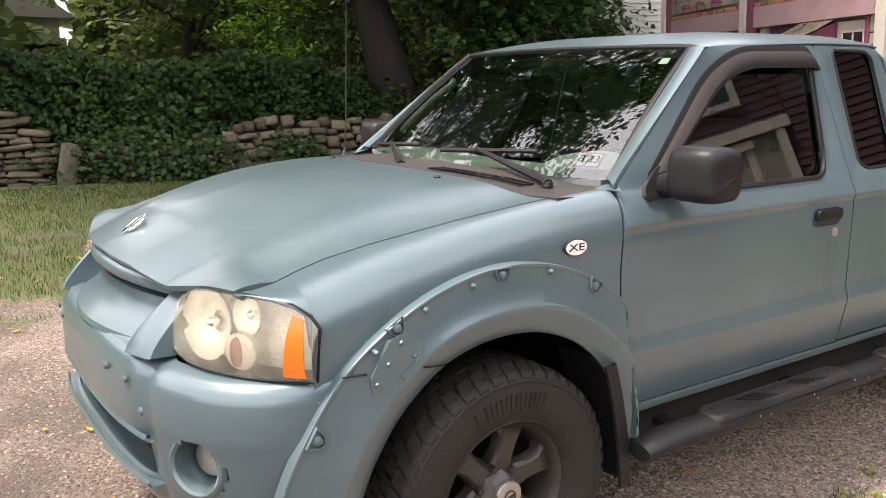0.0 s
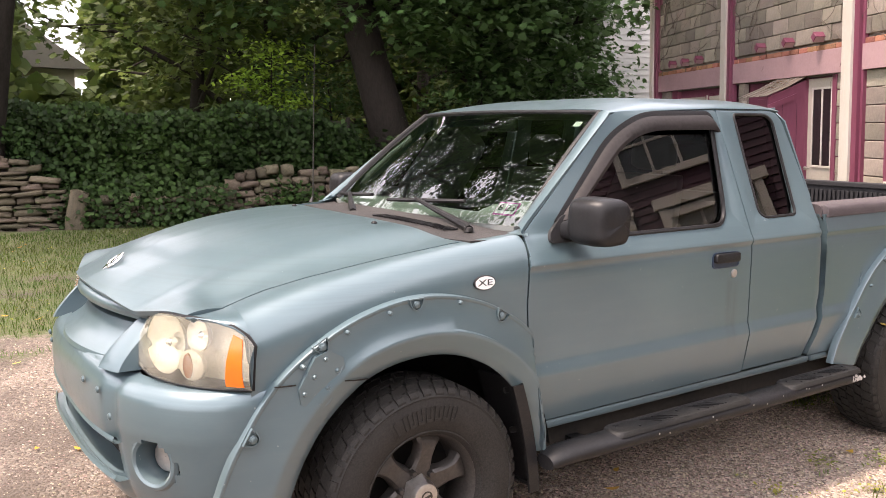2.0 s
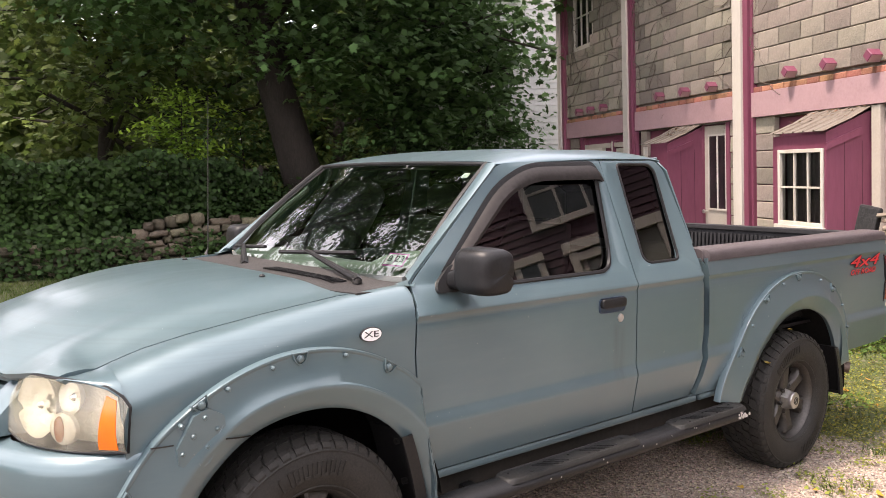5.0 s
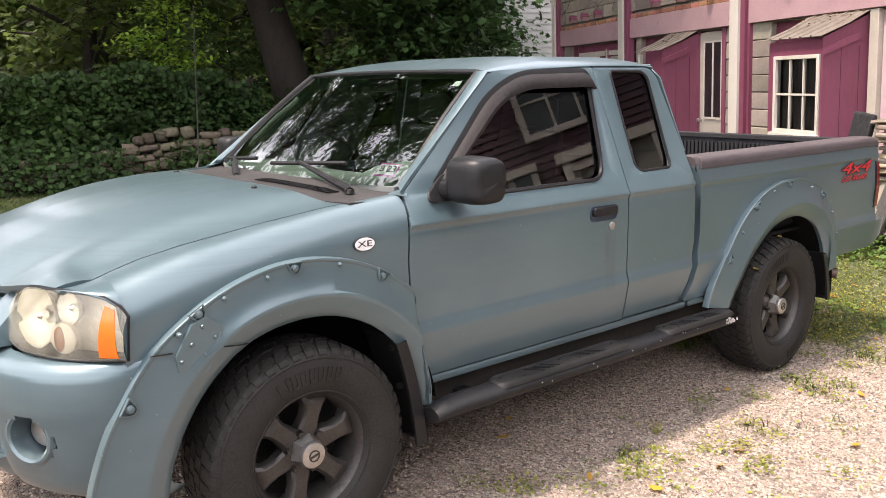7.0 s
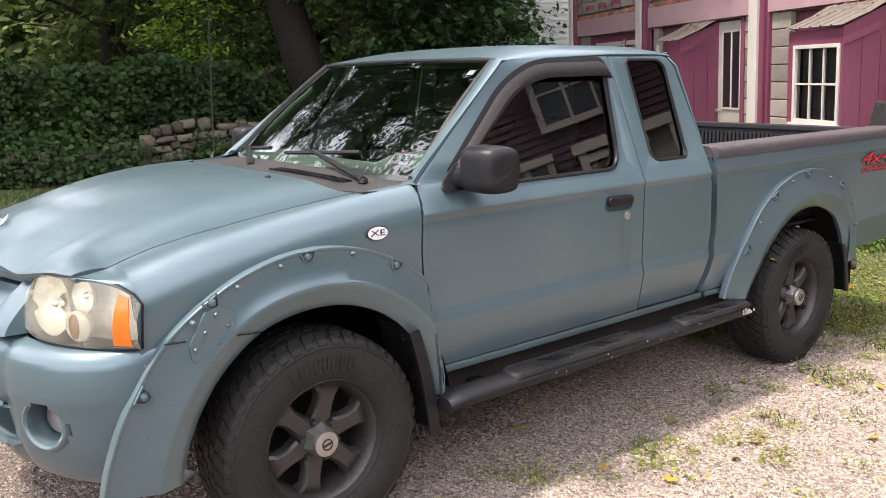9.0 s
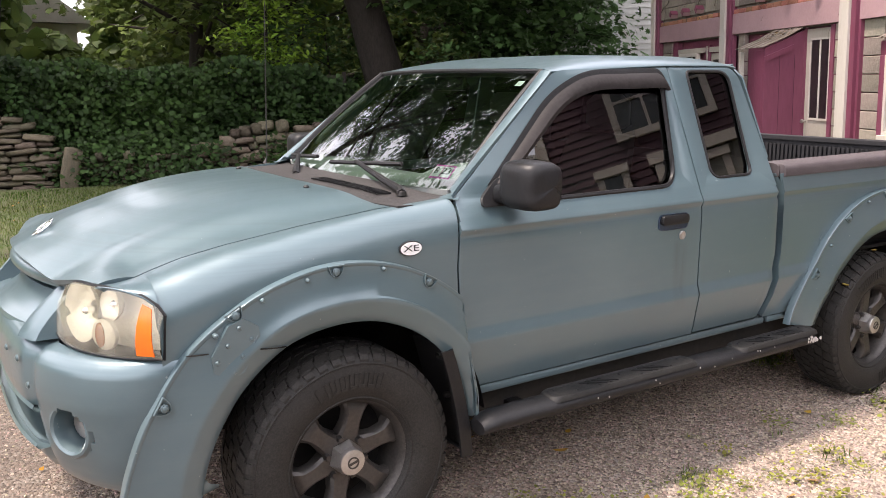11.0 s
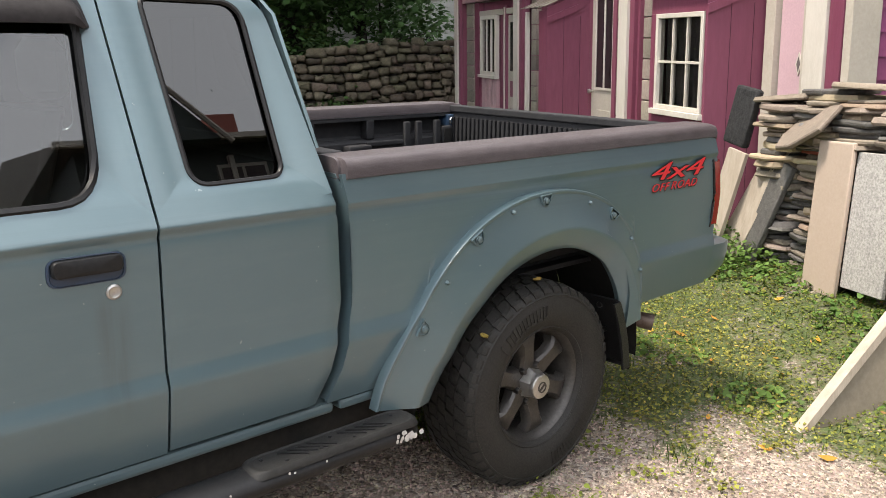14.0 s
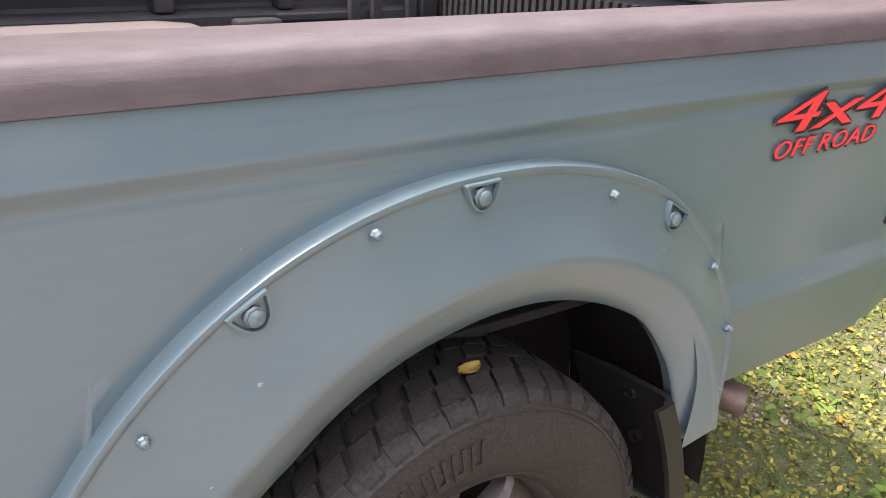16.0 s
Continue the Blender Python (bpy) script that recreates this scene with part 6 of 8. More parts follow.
def lay_grass():
    for nm, n, lo, hi, h in (("near", 9000, (2.2, -3.0), (8.2, 3.0), 0.036), ("back", 70000, (-3.5, 2.6), (9.0, 10.6), 0.044), ("tufts", 6000, (-3, -2.6), (3.6, 3.0), 0.034)):
        q = at_ground(n, lo, hi, True, (0.25, 0.8))
        z = ground_z(q[:, 0], q[:, 1])
        p = np.column_stack([q, z - 0.004])
        d = rng.normal(0, 1, (n, 3)); d[:, 2] = 0.0
        scatter("grass", p, d, rng.uniform(0.5, 1.5, n) * h, [(x, y) for x, y in BLADE], GRASS, "short uneven lawn grass with worn bare patches", "grass", bend=0.35, spin=False)
    # small single tufts in the gravel beside the truck
    tuft = np.column_stack([rng.uniform(0.3, 4.2, 95), -0.75 - rng.exponential(0.75, 95)])
    tuft = np.vstack([tuft, np.column_stack([rng.uniform(-3.2, -0.9, 40), rng.uniform(-1.2, 3.4, 40)])])
    many = np.repeat(tuft, rng.integers(14, 60, len(tuft)), axis=0)
    many = many + rng.normal(0, 1, many.shape) * rng.uniform(0.015, 0.075, (len(many), 1))
    q = np.vstack([at_ground(70000, (2.6, -3.0), (8.0, 2.6), True, (0.2, 0.75)), at_ground(1500, (-3, -2.4), (3.4, 2.0), True, (0.3, 0.8)), at_ground(3500, (-3, 3), (6, 10), True, (0.5, 1.0)), many])
    n = len(q)
    z = ground_z(q[:, 0], q[:, 1]) + rng.uniform(0.004, 0.034, n)
    nr = rng.normal(0, 0.45, (n, 3)); nr[:, 2] = 1
    scatter("weeds", np.column_stack([q, z]), nr, rng.uniform(0.008, 0.018, n) * np.where(rng.uniform(0, 1, n) < 0.12, 1.5, 1.0), VINE, WEED, "low clover and broad-leaved weeds in the gravel", "weeds", bend=-0.25)
    # taller clumps at the foot of the slab stack and by the board
    pts = []
    for cx, cy, r, hh, m_ in ((6.05, 0.35, 0.40, 0.24, 1200), (6.35, -0.25, 0.36, 0.18, 700), (6.2, -0.75, 0.40, 0.15, 700), (5.6, 0.75, 0.3, 0.12, 350), (5.1, -1.45, 0.40, 0.07, 350), (4.8, -1.75, 0.4, 0.06, 250), (5.75, -0.38, 0.26, 0.10, 260), (5.45, -0.95, 0.28, 0.07, 200), (5.92, 0.05, 0.30, 0.20, 700), (4.55, -0.35, 0.22, 0.06, 130), (4.3, -1.0, 0.2, 0.06, 120)):
        a, d = rng.uniform(0, 6.28, m_), r * np.sqrt(rng.uniform(0, 1, m_))
        x, y = cx + d * np.cos(a), cy + d * np.sin(a)
        pts.append(np.column_stack([x, y, ground_z(x, y) + rng.uniform(0.02, 1, m_) * hh * (1 - (d / r) ** 2 * 0.7)]))
    pts = np.vstack(pts)
    nr = rng.normal(0, 0.5, (len(pts), 3)); nr[:, 2] = 1
    scatter("weed_clump", pts, nr, rng.uniform(0.018, 0.046, len(pts)), VINE, CLUMP, "lush broad-leaved weeds round the slabs", "weeds", bend=-0.3)
    n = 2600
    q = at_ground(n, (2.6, -3.0), (7.6, 2.6), True, (0.2, 0.9))
    nr = rng.normal(0, 0.5, (n, 3)); nr[:, 2] = 1
    scatter("leaf_bits", np.column_stack([q, ground_z(q[:, 0], q[:, 1]) + rng.uniform(0.015, 0.045, n)]), nr, rng.uniform(0.010, 0.028, n), OVAL, BROWNED, "withered brown and yellow bits among the weeds", "leaves", bend=0.4)
    n = 520
    q = np.column_stack([rng.uniform(-3.5, 7.5, n), rng.uniform(-2.6, 9.5, n)])
    z = ground_z(q[:, 0], q[:, 1]) + 0.012
    nr = rng.normal(0, 0.25, (n, 3)); nr[:, 2] = 1
    scatter("fallen_leaves", np.column_stack([q, z]), nr, rng.uniform(0.035, 0.08, n), OVAL, YELLOW, "scattered yellow and orange fallen leaves", "leaves", bend=0.5)


def lay_gravel():
    n = 125000
    q = []
    while len(q) < n:
        x, y = rng.uniform(-3.4, 4.6, n), rng.uniform(-2.7, 3.6, n)
        ok = (grassy(x, y) < rng.uniform(0.2, 0.75, n)) & (bare(x, y) * 0.85 < rng.uniform(0, 1, n)) & (rng.uniform(0, 1, n) < np.where(y < 0.2, 1.0, 0.35))
        q += list(zip(x[ok], y[ok]))
    q = np.array(q[:n])
    s = rng.uniform(0.003, 0.0062, n) * rng.uniform(0.8, 1.6, n)
    oct_ = np.array([(1, 0, 0), (0, 1, 0), (-1, 0, 0), (0, -1, 0), (0, 0, 0.75), (0.35, 0.4, 0.55)])
    fc = np.array([(0, 1, 5), (1, 4, 5), (1, 2, 4), (2, 3, 4), (3, 0, 4), (0, 5, 4)])
    th = rng.uniform(0, 6.28, n)
    base = oct_[None] * rng.uniform(0.6, 1.4, (n, 6, 1)) * s[:, None, None]
    c, si = np.cos(th)[:, None], np.sin(th)[:, None]
    v = np.stack([base[:, :, 0] * c - base[:, :, 1] * si, base[:, :, 0] * si + base[:, :, 1] * c, base[:, :, 2]], 2)
    v += np.column_stack([q, ground_z(q[:, 0], q[:, 1])])[:, None, :]
    f = (fc[None] + (np.arange(n) * 6)[:, None, None]).reshape(-1, 3)
    me = bpy.data.meshes.new("loose_gravel")
    me.from_pydata(v.reshape(-1, 3).tolist(), [], f.tolist())
    me.materials.append(PEBBLE)
    tagged(new("loose_gravel", me), "loose pinkish-grey crushed stone gravel", "gravel", kind="stuff")


# ---- stone walls ----
STONE = surface("field_stone", (0.142, 0.116, 0.082), (0.074, 0.062, 0.047), 7, (0.23, 0.195, 0.142), 45, spec=0.25, rough=0.9, bump=0.8, bump_scale=28, jitter=0.38)


def stone_mesh(name, seed, sx, sy, sz, rough=0.16):
    """A rounded field stone, of a cube cut twice and pushed about."""
    r = random.Random(seed)
    g = Geo()
    n = 3
    for ax in range(3):
        for sg in (-1, 1):
            rows = []
            for i in range(n + 1):
                row = []
                for j in range(n + 1):
                    p = [0, 0, 0]
                    p[ax], p[(ax + 1) % 3], p[(ax + 2) % 3] = sg, -1 + 2 * i / n, (-1 + 2 * j / n) * sg
                    q = Vector(p)
                    q = q.lerp(q.normalized() * 1.15, 0.36)
                    w = noise.noise(q * 1.3 + Vector((seed * 3.1, seed * 1.7, 0)))
                    q *= 1 + rough * w
                    row.append(Vector((q.x * sx / 2, q.y * sy / 2, q.z * sz / 2)))
                rows.append(row)
            g.grid(rows)
    me = bpy.data.meshes.new(name)
    bm = bmesh.new()
    vs = [bm.verts.new(p) for p in g.v]
    for f in g.f:
        bm.faces.new([vs[i] for i in f])
    bmesh.ops.remove_doubles(bm, verts=bm.verts, dist=0.0005)
    bmesh.ops.recalc_face_normals(bm, faces=bm.faces)
    bm.to_mesh(me)
    bm.free()
    me.polygons.foreach_set("use_smooth", [True] * len(me.polygons))
    me.materials.append(STONE)
    return me


ROCKS = [stone_mesh("stone", i, 1, 1, 1, 0.26) for i in range(14)]
SLABS = [stone_mesh("flat_stone", 40 + i, 1, 1, 1, 0.24) for i in range(8)]


def dry_wall(name, label, x0, x1, y_of, top_of, depth, sizes, meshes, seed, base_of):
    r = random.Random(seed)
    root = tagged(new(name), label, "stone wall", kind="structure")
    # dark sheet set back behind the stone faces, closing the gaps between them
    core = Geo()
    xs = frange(x0 + 0.08, x1 - 0.05, 30)
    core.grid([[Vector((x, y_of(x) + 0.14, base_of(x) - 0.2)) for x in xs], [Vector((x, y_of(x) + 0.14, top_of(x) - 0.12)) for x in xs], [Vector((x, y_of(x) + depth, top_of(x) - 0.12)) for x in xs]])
    link("core_sheet", core, surface("dark_wall_core", (0.035, 0.030, 0.024), (0.02, 0.018, 0.015), 6, rough=0.95), root, smooth=0)
    # lay course by course, each with its own heights
    level = [base_of(x0 + (x1 - x0) * i / 200) - 0.06 for i in range(201)]

    def lev(a, b):
        i0, i1 = max(0, int((a - x0) / (x1 - x0) * 200)), min(200, int((b - x0) / (x1 - x0) * 200) + 1)
        return level[i0:i1 + 1], i0, i1
    guard = 0
    while guard < 60:
        guard += 1
        x = x0 - r.uniform(0, 0.15)
        placed = 0
        while x < x1:
            wd = r.uniform(*sizes[0])
            seg, i0, i1 = lev(x, x + wd)
            if not seg:
                break
            b = sum(seg) / len(seg)
            mid = min(max(x + wd / 2, x0), x1)
            ht = r.uniform(*sizes[1])
            if b + ht * 0.45 < top_of(mid) + r.uniform(-0.06, 0.05):
                o = new("stone", r.choice(meshes))
                o.parent = root
                dp = r.uniform(0.24, 0.36)
                ang = math.atan2(y_of(mid + 0.1) - y_of(mid - 0.1), 0.2)
                o.matrix_basis = Matrix.Translation((mid, y_of(mid) + dp * 0.5 + r.uniform(-0.04, 0.03), b + ht * 0.5)) @ Matrix.Rotation(ang + r.uniform(-0.12, 0.12), 4, 'Z') @ Matrix.Rotation(r.uniform(-0.12, 0.12), 4, 'Y') @ Matrix.Diagonal((wd * 0.99, dp, ht * 1.02, 1))
                placed += 1
                for i in range(i0, i1 + 1):
                    level[i] = b + ht * 0.93
            x += wd * 0.97
        if not placed:
            break
    return root


# ---- trees and hedge ----
BARK = surface("tree_bark", (0.026, 0.021, 0.018), (0.015, 0.013, 0.011), 6, (0.048, 0.041, 0.034), 40, spec=0.2, rough=0.95, bump=0.9, bump_scale=18, stretch=(1, 1, 0.25))


def limb_tree(name, label, base, height, girth, lean, crown, leaves, size, mat_, seed, template=MAPLE, low=0.3, spread_=1.0, droop=0.2, group="", gaps=0.0, sprays=()):
    """A tree: a tapered leaning trunk, limbs, and a crown of leaf sprays in loose layers at the limbs' ends."""
    r = random.Random(seed)
    root = thing(name, label, "tree", group)
    root.matrix_world = Matrix.Translation(base)
    tr = Geo()
    path, rad = [], []
    for i in range(11):
        t = i / 10
        path.append(Vector((lean[0] * t + 0.12 * math.sin(3 * t + seed), lean[1] * t + 0.10 * math.cos(2.3 * t + seed), height * 0.8 * t - 0.15)))
        rad.append(girth * ((1 - t) ** 0.8 * 0.82 + 0.10) * (1 + 0.35 * math.exp(-t * 14)))
    tr.tube(path, rad, 14)
    ends = []
    nl = max(7, int(height * 1.6))
    for i in range(nl):
        t = low + (0.97 - low) * i / (nl - 1)
        k = min(9, int(t * 10))
        p = path[k].lerp(path[k + 1], t * 10 - k)
        a = i * 2.4 + r.uniform(-0.4, 0.4)
        ln = crown * (1.15 - 0.55 * t) * r.uniform(0.75, 1.1)
        d = Vector((math.cos(a), math.sin(a), 0))
        e = p + d * ln + Vector((0, 0, ln * r.uniform(0.05, 0.45)))
        m1 = p.lerp(e, 0.5) + Vector((0, 0, 0.12 * ln))
        rr = rad[k] * 0.42
        tr.tube([p, m1, e], [rr, rr * 0.6, rr * 0.22], 7)
        ends += [(p.lerp(m1, 0.8), 0.55), (m1, 0.7), (m1.lerp(e, 0.5), 0.85), (e, 1.0)]
        for _ in range(3):
            b = m1.lerp(e, r.uniform(0.1, 0.9))
            f = b + Vector((r.uniform(-1, 1), r.uniform(-1, 1), r.uniform(-0.35, 0.5))) * ln * 0.42
            tr.tube([b, f], [rr * 0.3, rr * 0.1], 5)
            ends.append((f, 0.8))
    for place, reach, count in sprays:
        c = Vector(place)
        k = max(1, min(9, int((c.z + 1.2) / (height * 0.08))))
        tr.tube([path[k], path[k].lerp(c, 0.5) + Vector((0, 0, 0.35)), c], [rad[k] * 0.25, rad[k] * 0.14, 0.012], 6)
        for _ in range(count):
            ends.append((c + Vector((r.uniform(-1, 1) * reach[0], r.uniform(-1, 1) * reach[1], r.uniform(-1, 1) * reach[2])), 0.7))
    part("trunk", tr, BARK, root, "furrowed grey-brown trunk and limbs")
    ends = [e for e in ends if r.random() > gaps]
    per = max(1, leaves // len(ends))
    P, Nn = [], []
    for e, k in ends:
        m = int(per * k * r.uniform(0.7, 1.3))
        sub = max(2, m // 14)
        for _ in range(sub):
            c = np.array(e) + rng.normal(0, 1, 3) * np.array([0.62, 0.62, 0.38]) * spread_
            q = rng.normal(0, 1, (14, 3)) * np.array([0.30, 0.30, 0.09]) * (0.6 + 0.4 * spread_)
            q[:, 2] -= droop * (q[:, 0] ** 2 + q[:, 1] ** 2)
            P.append(c + q)
            nn = rng.normal(0, 0.42, (14, 3)); nn[:, 2] += 1.0; nn[:, :2] += q[:, :2] * 1.3
            Nn.append(nn)
    P, Nn = np.vstack(P), np.vstack(Nn)
    scatter("crown", P, Nn, rng.uniform(0.65, 1.25, len(P)) * size, template, mat_, "", "", bend=-0.35, parent=root)
    return root


def wall_y(x):
    return 11.35 - 0.24 * x


def hedge():
    root = thing("hedge", "dense vine-covered hedge of small dark green leaves", "hedge")
    for i in range(9):
        x = -7 + i * 1.6
        y = wall_y(x) + 1.05
        part("fence_post", Geo().tube([Vector((x, y, float(ground_z(x, y)) - 0.1)), Vector((x, y, 2.35))], 0.035, 6), BARK, root)
    n = 34000
    x = rng.uniform(-9.0, 6.0, n)
    top = 2.50 + 0.10 * np.sin(x * 1.9) + 0.06 * np.sin(x * 5.3) - 0.12 * smooth(3.0, 6.0, x)
    t = rng.uniform(0, 1, n)
    z = 0.95 + (top - 0.95) * t ** 0.9
    bulge = 0.18 * np.sin(x * 2.7 + z * 2) + 0.14 * np.sin(x * 6 + z * 5) + 0.07 * np.sin(x * 13 + z * 17)
    y = wall_y(x) + 0.95 + bulge - rng.exponential(0.10, n) + 0.30 * smooth(0.88, 1.0, t) * rng.uniform(0, 1.6, n)
    nr = np.column_stack([rng.normal(0, 0.6, n), -0.75 + rng.normal(0, 0.45, n), 0.6 + rng.normal(0, 0.5, n)])
    scatter("leaves", np.column_stack([x, y, z]), nr, rng.uniform(0.055, 0.115, n), VINE, VINE_M, "", "", bend=-0.3, parent=root)
    # flat dark sheet that stands in for the deep shade behind the leaves
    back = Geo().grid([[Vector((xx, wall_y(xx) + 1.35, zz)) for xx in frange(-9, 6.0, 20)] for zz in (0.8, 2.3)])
    part("stem_mass", back, surface("hedge_shade_tone", (0.018, 0.022, 0.010), (0.028, 0.026, 0.014), 5, rough=0.95), root)
    # creeper spilling over the low wall
    n = 3600
    c = rng.choice(np.array([[1.3, 0.4], [1.9, 0.4], [2.5, 0.4], [3.0, 0.35], [1.1, 0.25], [4.3, 0.22], [2.1, 0.6], [7.2, 0.25], [9.0, 0.3], [6.2, 0.2]]), n, p=[0.05, 0.04, 0.10, 0.05, 0.03, 0.16, 0.05, 0.18, 0.16, 0.18])
    x = c[:, 0] + rng.normal(0, 1, n) * c[:, 1]
    b = ground_z(x, wall_y(x) - 0.2)
    z = b + 0.02 + np.abs(rng.normal(0.25, 0.33, n))
    y = wall_y(x) - 0.10 - rng.exponential(0.10, n) + 0.5 * smooth(0.5, 1.0, z - b)
    nr = np.column_stack([rng.normal(0, 0.4, n), -0.7 + rng.normal(0, 0.3, n), 0.8 + rng.normal(0, 0.3, n)])
    scatter("creeper", np.column_stack([x, y, z]), nr, rng.uniform(0.05, 0.11, n), VINE, VINE_M, "green creeper spilling over the low stone wall", "creeper", bend=-0.3)
    # ivy over the bank between the tumbled wall and the hedge
    n = 5200
    x = rng.uniform(0.7, 3.7, n)
    y = wall_y(x) + rng.uniform(0.16, 1.1, n)
    z = np.maximum(ground_z(x, y), 0.92 * (y > wall_y(x) + 0.2)) + np.abs(rng.normal(0.02, 0.07, n)) + 0.04 * np.sin(x * 9)
    nr = np.column_stack([rng.normal(0, 0.5, n), -0.5 + rng.normal(0, 0.4, n), 0.9 + rng.normal(0, 0.3, n)])
    scatter("bank_ivy", np.column_stack([x, y, z]), nr, rng.uniform(0.05, 0.11, n), VINE, VINE_M, "dark ivy over the bank behind the tumbled wall", "ivy", bend=-0.3)


def woods():
    th = dict(template=MAPLE)
    limb_tree("maple_tree", "large shade maple with a leaning dark trunk", (7.35, 11.6, 0.9), 16.0, 0.44, (-3.6, -0.3), 5.6, 44000, 0.19, MAPLE_M, 3, low=0.27, spread_=0.95, gaps=0.10, sprays=(((-1.0, -1.2, 4.2), (1.5, 0.6, 1.0), 16), ((1.6, -0.8, 3.6), (1.3, 0.6, 1.2), 18), ((2.9, -0.6, 3.0), (1.0, 0.5, 1.1), 14), ((-3.6, -0.6, 4.6), (1.3, 0.6, 0.9), 12), ((0.4, -1.6, 5.6), (2.5, 0.8, 0.7), 18)))
    limb_tree("maple_tree", "second dark-leaved maple beside the house", (10.6, 13.0, 1.0), 11.5, 0.30, (0.1, 0.0), 3.5, 12000, 0.20, MAPLE_M, 11, low=0.20, spread_=0.9)
    limb_tree("broadleaf_tree", "sunlit broadleaf tree beyond the hedge", (5.2, 18.5, 0.9), 10.5, 0.24, (0.4, 0.2), 3.8, 8500, 0.24, FAR_M, 31, low=0.14, spread_=1.15)
    limb_tree("broadleaf_tree", "sunlit broadleaf tree beyond the hedge", (-2.4, 19.5, 0.9), 11.5, 0.26, (-0.3, 0.2), 4.0, 7500, 0.25, FAR_M, 41, low=0.14, spread_=1.15)
    limb_tree("broadleaf_tree", "dense broadleaf tree behind the maples", (7.2, 18.5, 0.9), 12.0, 0.28, (0.2, 0.2), 4.2, 8500, 0.25, FAR_M, 51, low=0.12, spread_=1.15)
    limb_tree("broadleaf_tree", "dense broadleaf tree behind the maples", (13.5, 20.5, 0.9), 12.0, 0.28, (0.2, 0.2), 4.2, 7000, 0.25, FAR_M, 61, low=0.12, spread_=1.15)
    limb_tree("bright_bush", "yellow-green bush above the hedge, sunlight put into its leaf colour", (4.75, 12.4, 0.9), 3.7, 0.05, (0.30, 0.1), 0.62, 2600, 0.11, BRIGHT_M, 71, template=OVAL, low=0.4, spread_=0.36)
    limb_tree("shrub", "dark understorey shrub by the stone wall", (8.6, 10.8, 0.9), 3.0, 0.05, (0.1, 0.1), 1.3, 3200, 0.13, MAPLE_M, 81, template=OVAL, low=0.15, spread_=0.5)
    limb_tree("shrub", "dark understorey shrub by the stone wall", (11.2, 10.7, 1.2), 3.2, 0.05, (0.1, 0.1), 1.2, 3200, 0.13, MAPLE_M, 91, template=OVAL, low=0.15, spread_=0.5)
    limb_tree("maple_tree", "slim maple in front of the white clapboard house", (11.2, 11.5, 1.2), 7.5, 0.14, (-0.3, 0.1), 1.5, 6000, 0.16, MAPLE_M, 121, low=0.16, spread_=0.75)
    limb_tree("shrub", "dark understorey shrub behind the hedge", (6.6, 13.6, 0.9), 3.4, 0.05, (0.1, 0.1), 1.5, 3200, 0.14, MAPLE_M, 95, template=OVAL, low=0.12, spread_=0.6)
    # ivy and brush that fills the shade behind the wall
    n = 9000
    x = rng.uniform(3.0, 13.5, n)
    y = wall_y(x) + 0.5 + rng.exponential(0.9, n)
    z = 1.15 + 0.18 * (y - wall_y(x)) + np.abs(rng.normal(0, 0.28, n))
    nr = rng.normal(0, 0.5, (n, 3)); nr[:, 2] += 1; nr[:, 1] -= 0.4
    scatter("ground_ivy", np.column_stack([x, y, z]), nr, rng.uniform(0.07, 0.14, n), VINE, VINE_M, "dark ivy and brush in the shade behind the wall", "ivy", bend=-0.3)
    # a far wood that closes the view
    n = 64000
    a = rng.uniform(radians(18), radians(170), n)
    d = rng.uniform(27, 38, n)
    x, y = d * np.cos(a), d * np.sin(a)
    glimpse = (np.abs(a - radians(82.6)) < radians(2.0))
    z = 0.5 + rng.uniform(0, 1, n) ** 0.8 * np.where(glimpse, 0.35, 1.0) * (9.5 + 1.6 * np.sin(a * 23) + 1.0 * np.sin(a * 51 + 2))
    nr = rng.normal(0, 0.6, (n, 3)); nr[:, 2] += 0.8; nr[:, 1] -= 0.4
    scatter("far_woods", np.column_stack([x, y, z]), nr, rng.uniform(0.35, 0.75, n), VINE, FAR_M, "far wall of leafy woods", "woods", bend=-0.3)
    limb_tree("maple_tree", "tall maple whose high crown hangs over the hedge", (-0.25, 12.3, 0.9), 18.5, 0.40, (2.0, -3.9), 7.4, 34000, 0.20, MAPLE_M, 111, low=0.44, spread_=0.85, gaps=0.2)
    # trees behind the viewpoint, seen only as mirrored in the glass
    limb_tree("broadleaf_tree", "tall tree across the drive, mirrored in the side glass", (5.0, -25.0, -0.3), 11.5, 0.3, (0.2, 0.2), 4.2, 9000, 0.28, FAR_M, 101, low=0.2, spread_=1.2)


lay_grass()
lay_gravel()
base_of = lambda x: float(ground_z(x, wall_y(x) - 0.15))
dry_wall("stone_wall", "tumbled low end of the dry-laid wall, half lost in ivy", 1.15, 3.3, lambda x: wall_y(x) + 0.12, lambda x: curve_at(x, [1.15, 2.2, 3.3], [0.92, 0.95, 1.16]), 0.5, ((0.16, 0.34), (0.10, 0.18)), ROCKS, 8, base_of)
dry_wall("stone_wall", "low dry-laid wall of rounded field stones", 3.3, 7.7, wall_y, lambda x: curve_at(x, [3.3, 3.8, 4.6, 6.0, 7.7], [1.20, 1.36, 1.38, 1.38, 1.46]), 0.5, ((0.15, 0.36), (0.10, 0.20)), ROCKS, 3, base_of)
dry_wall("stone_wall", "tall retaining wall of small stacked field stones", 7.7, 12.6, wall_y, lambda x: curve_at(x, [7.7, 8.3, 9.1, 10.3, 12.6], [1.50, 1.88, 2.06, 2.14, 2.22]), 0.5, ((0.13, 0.27), (0.09, 0.16)), ROCKS, 6, base_of)
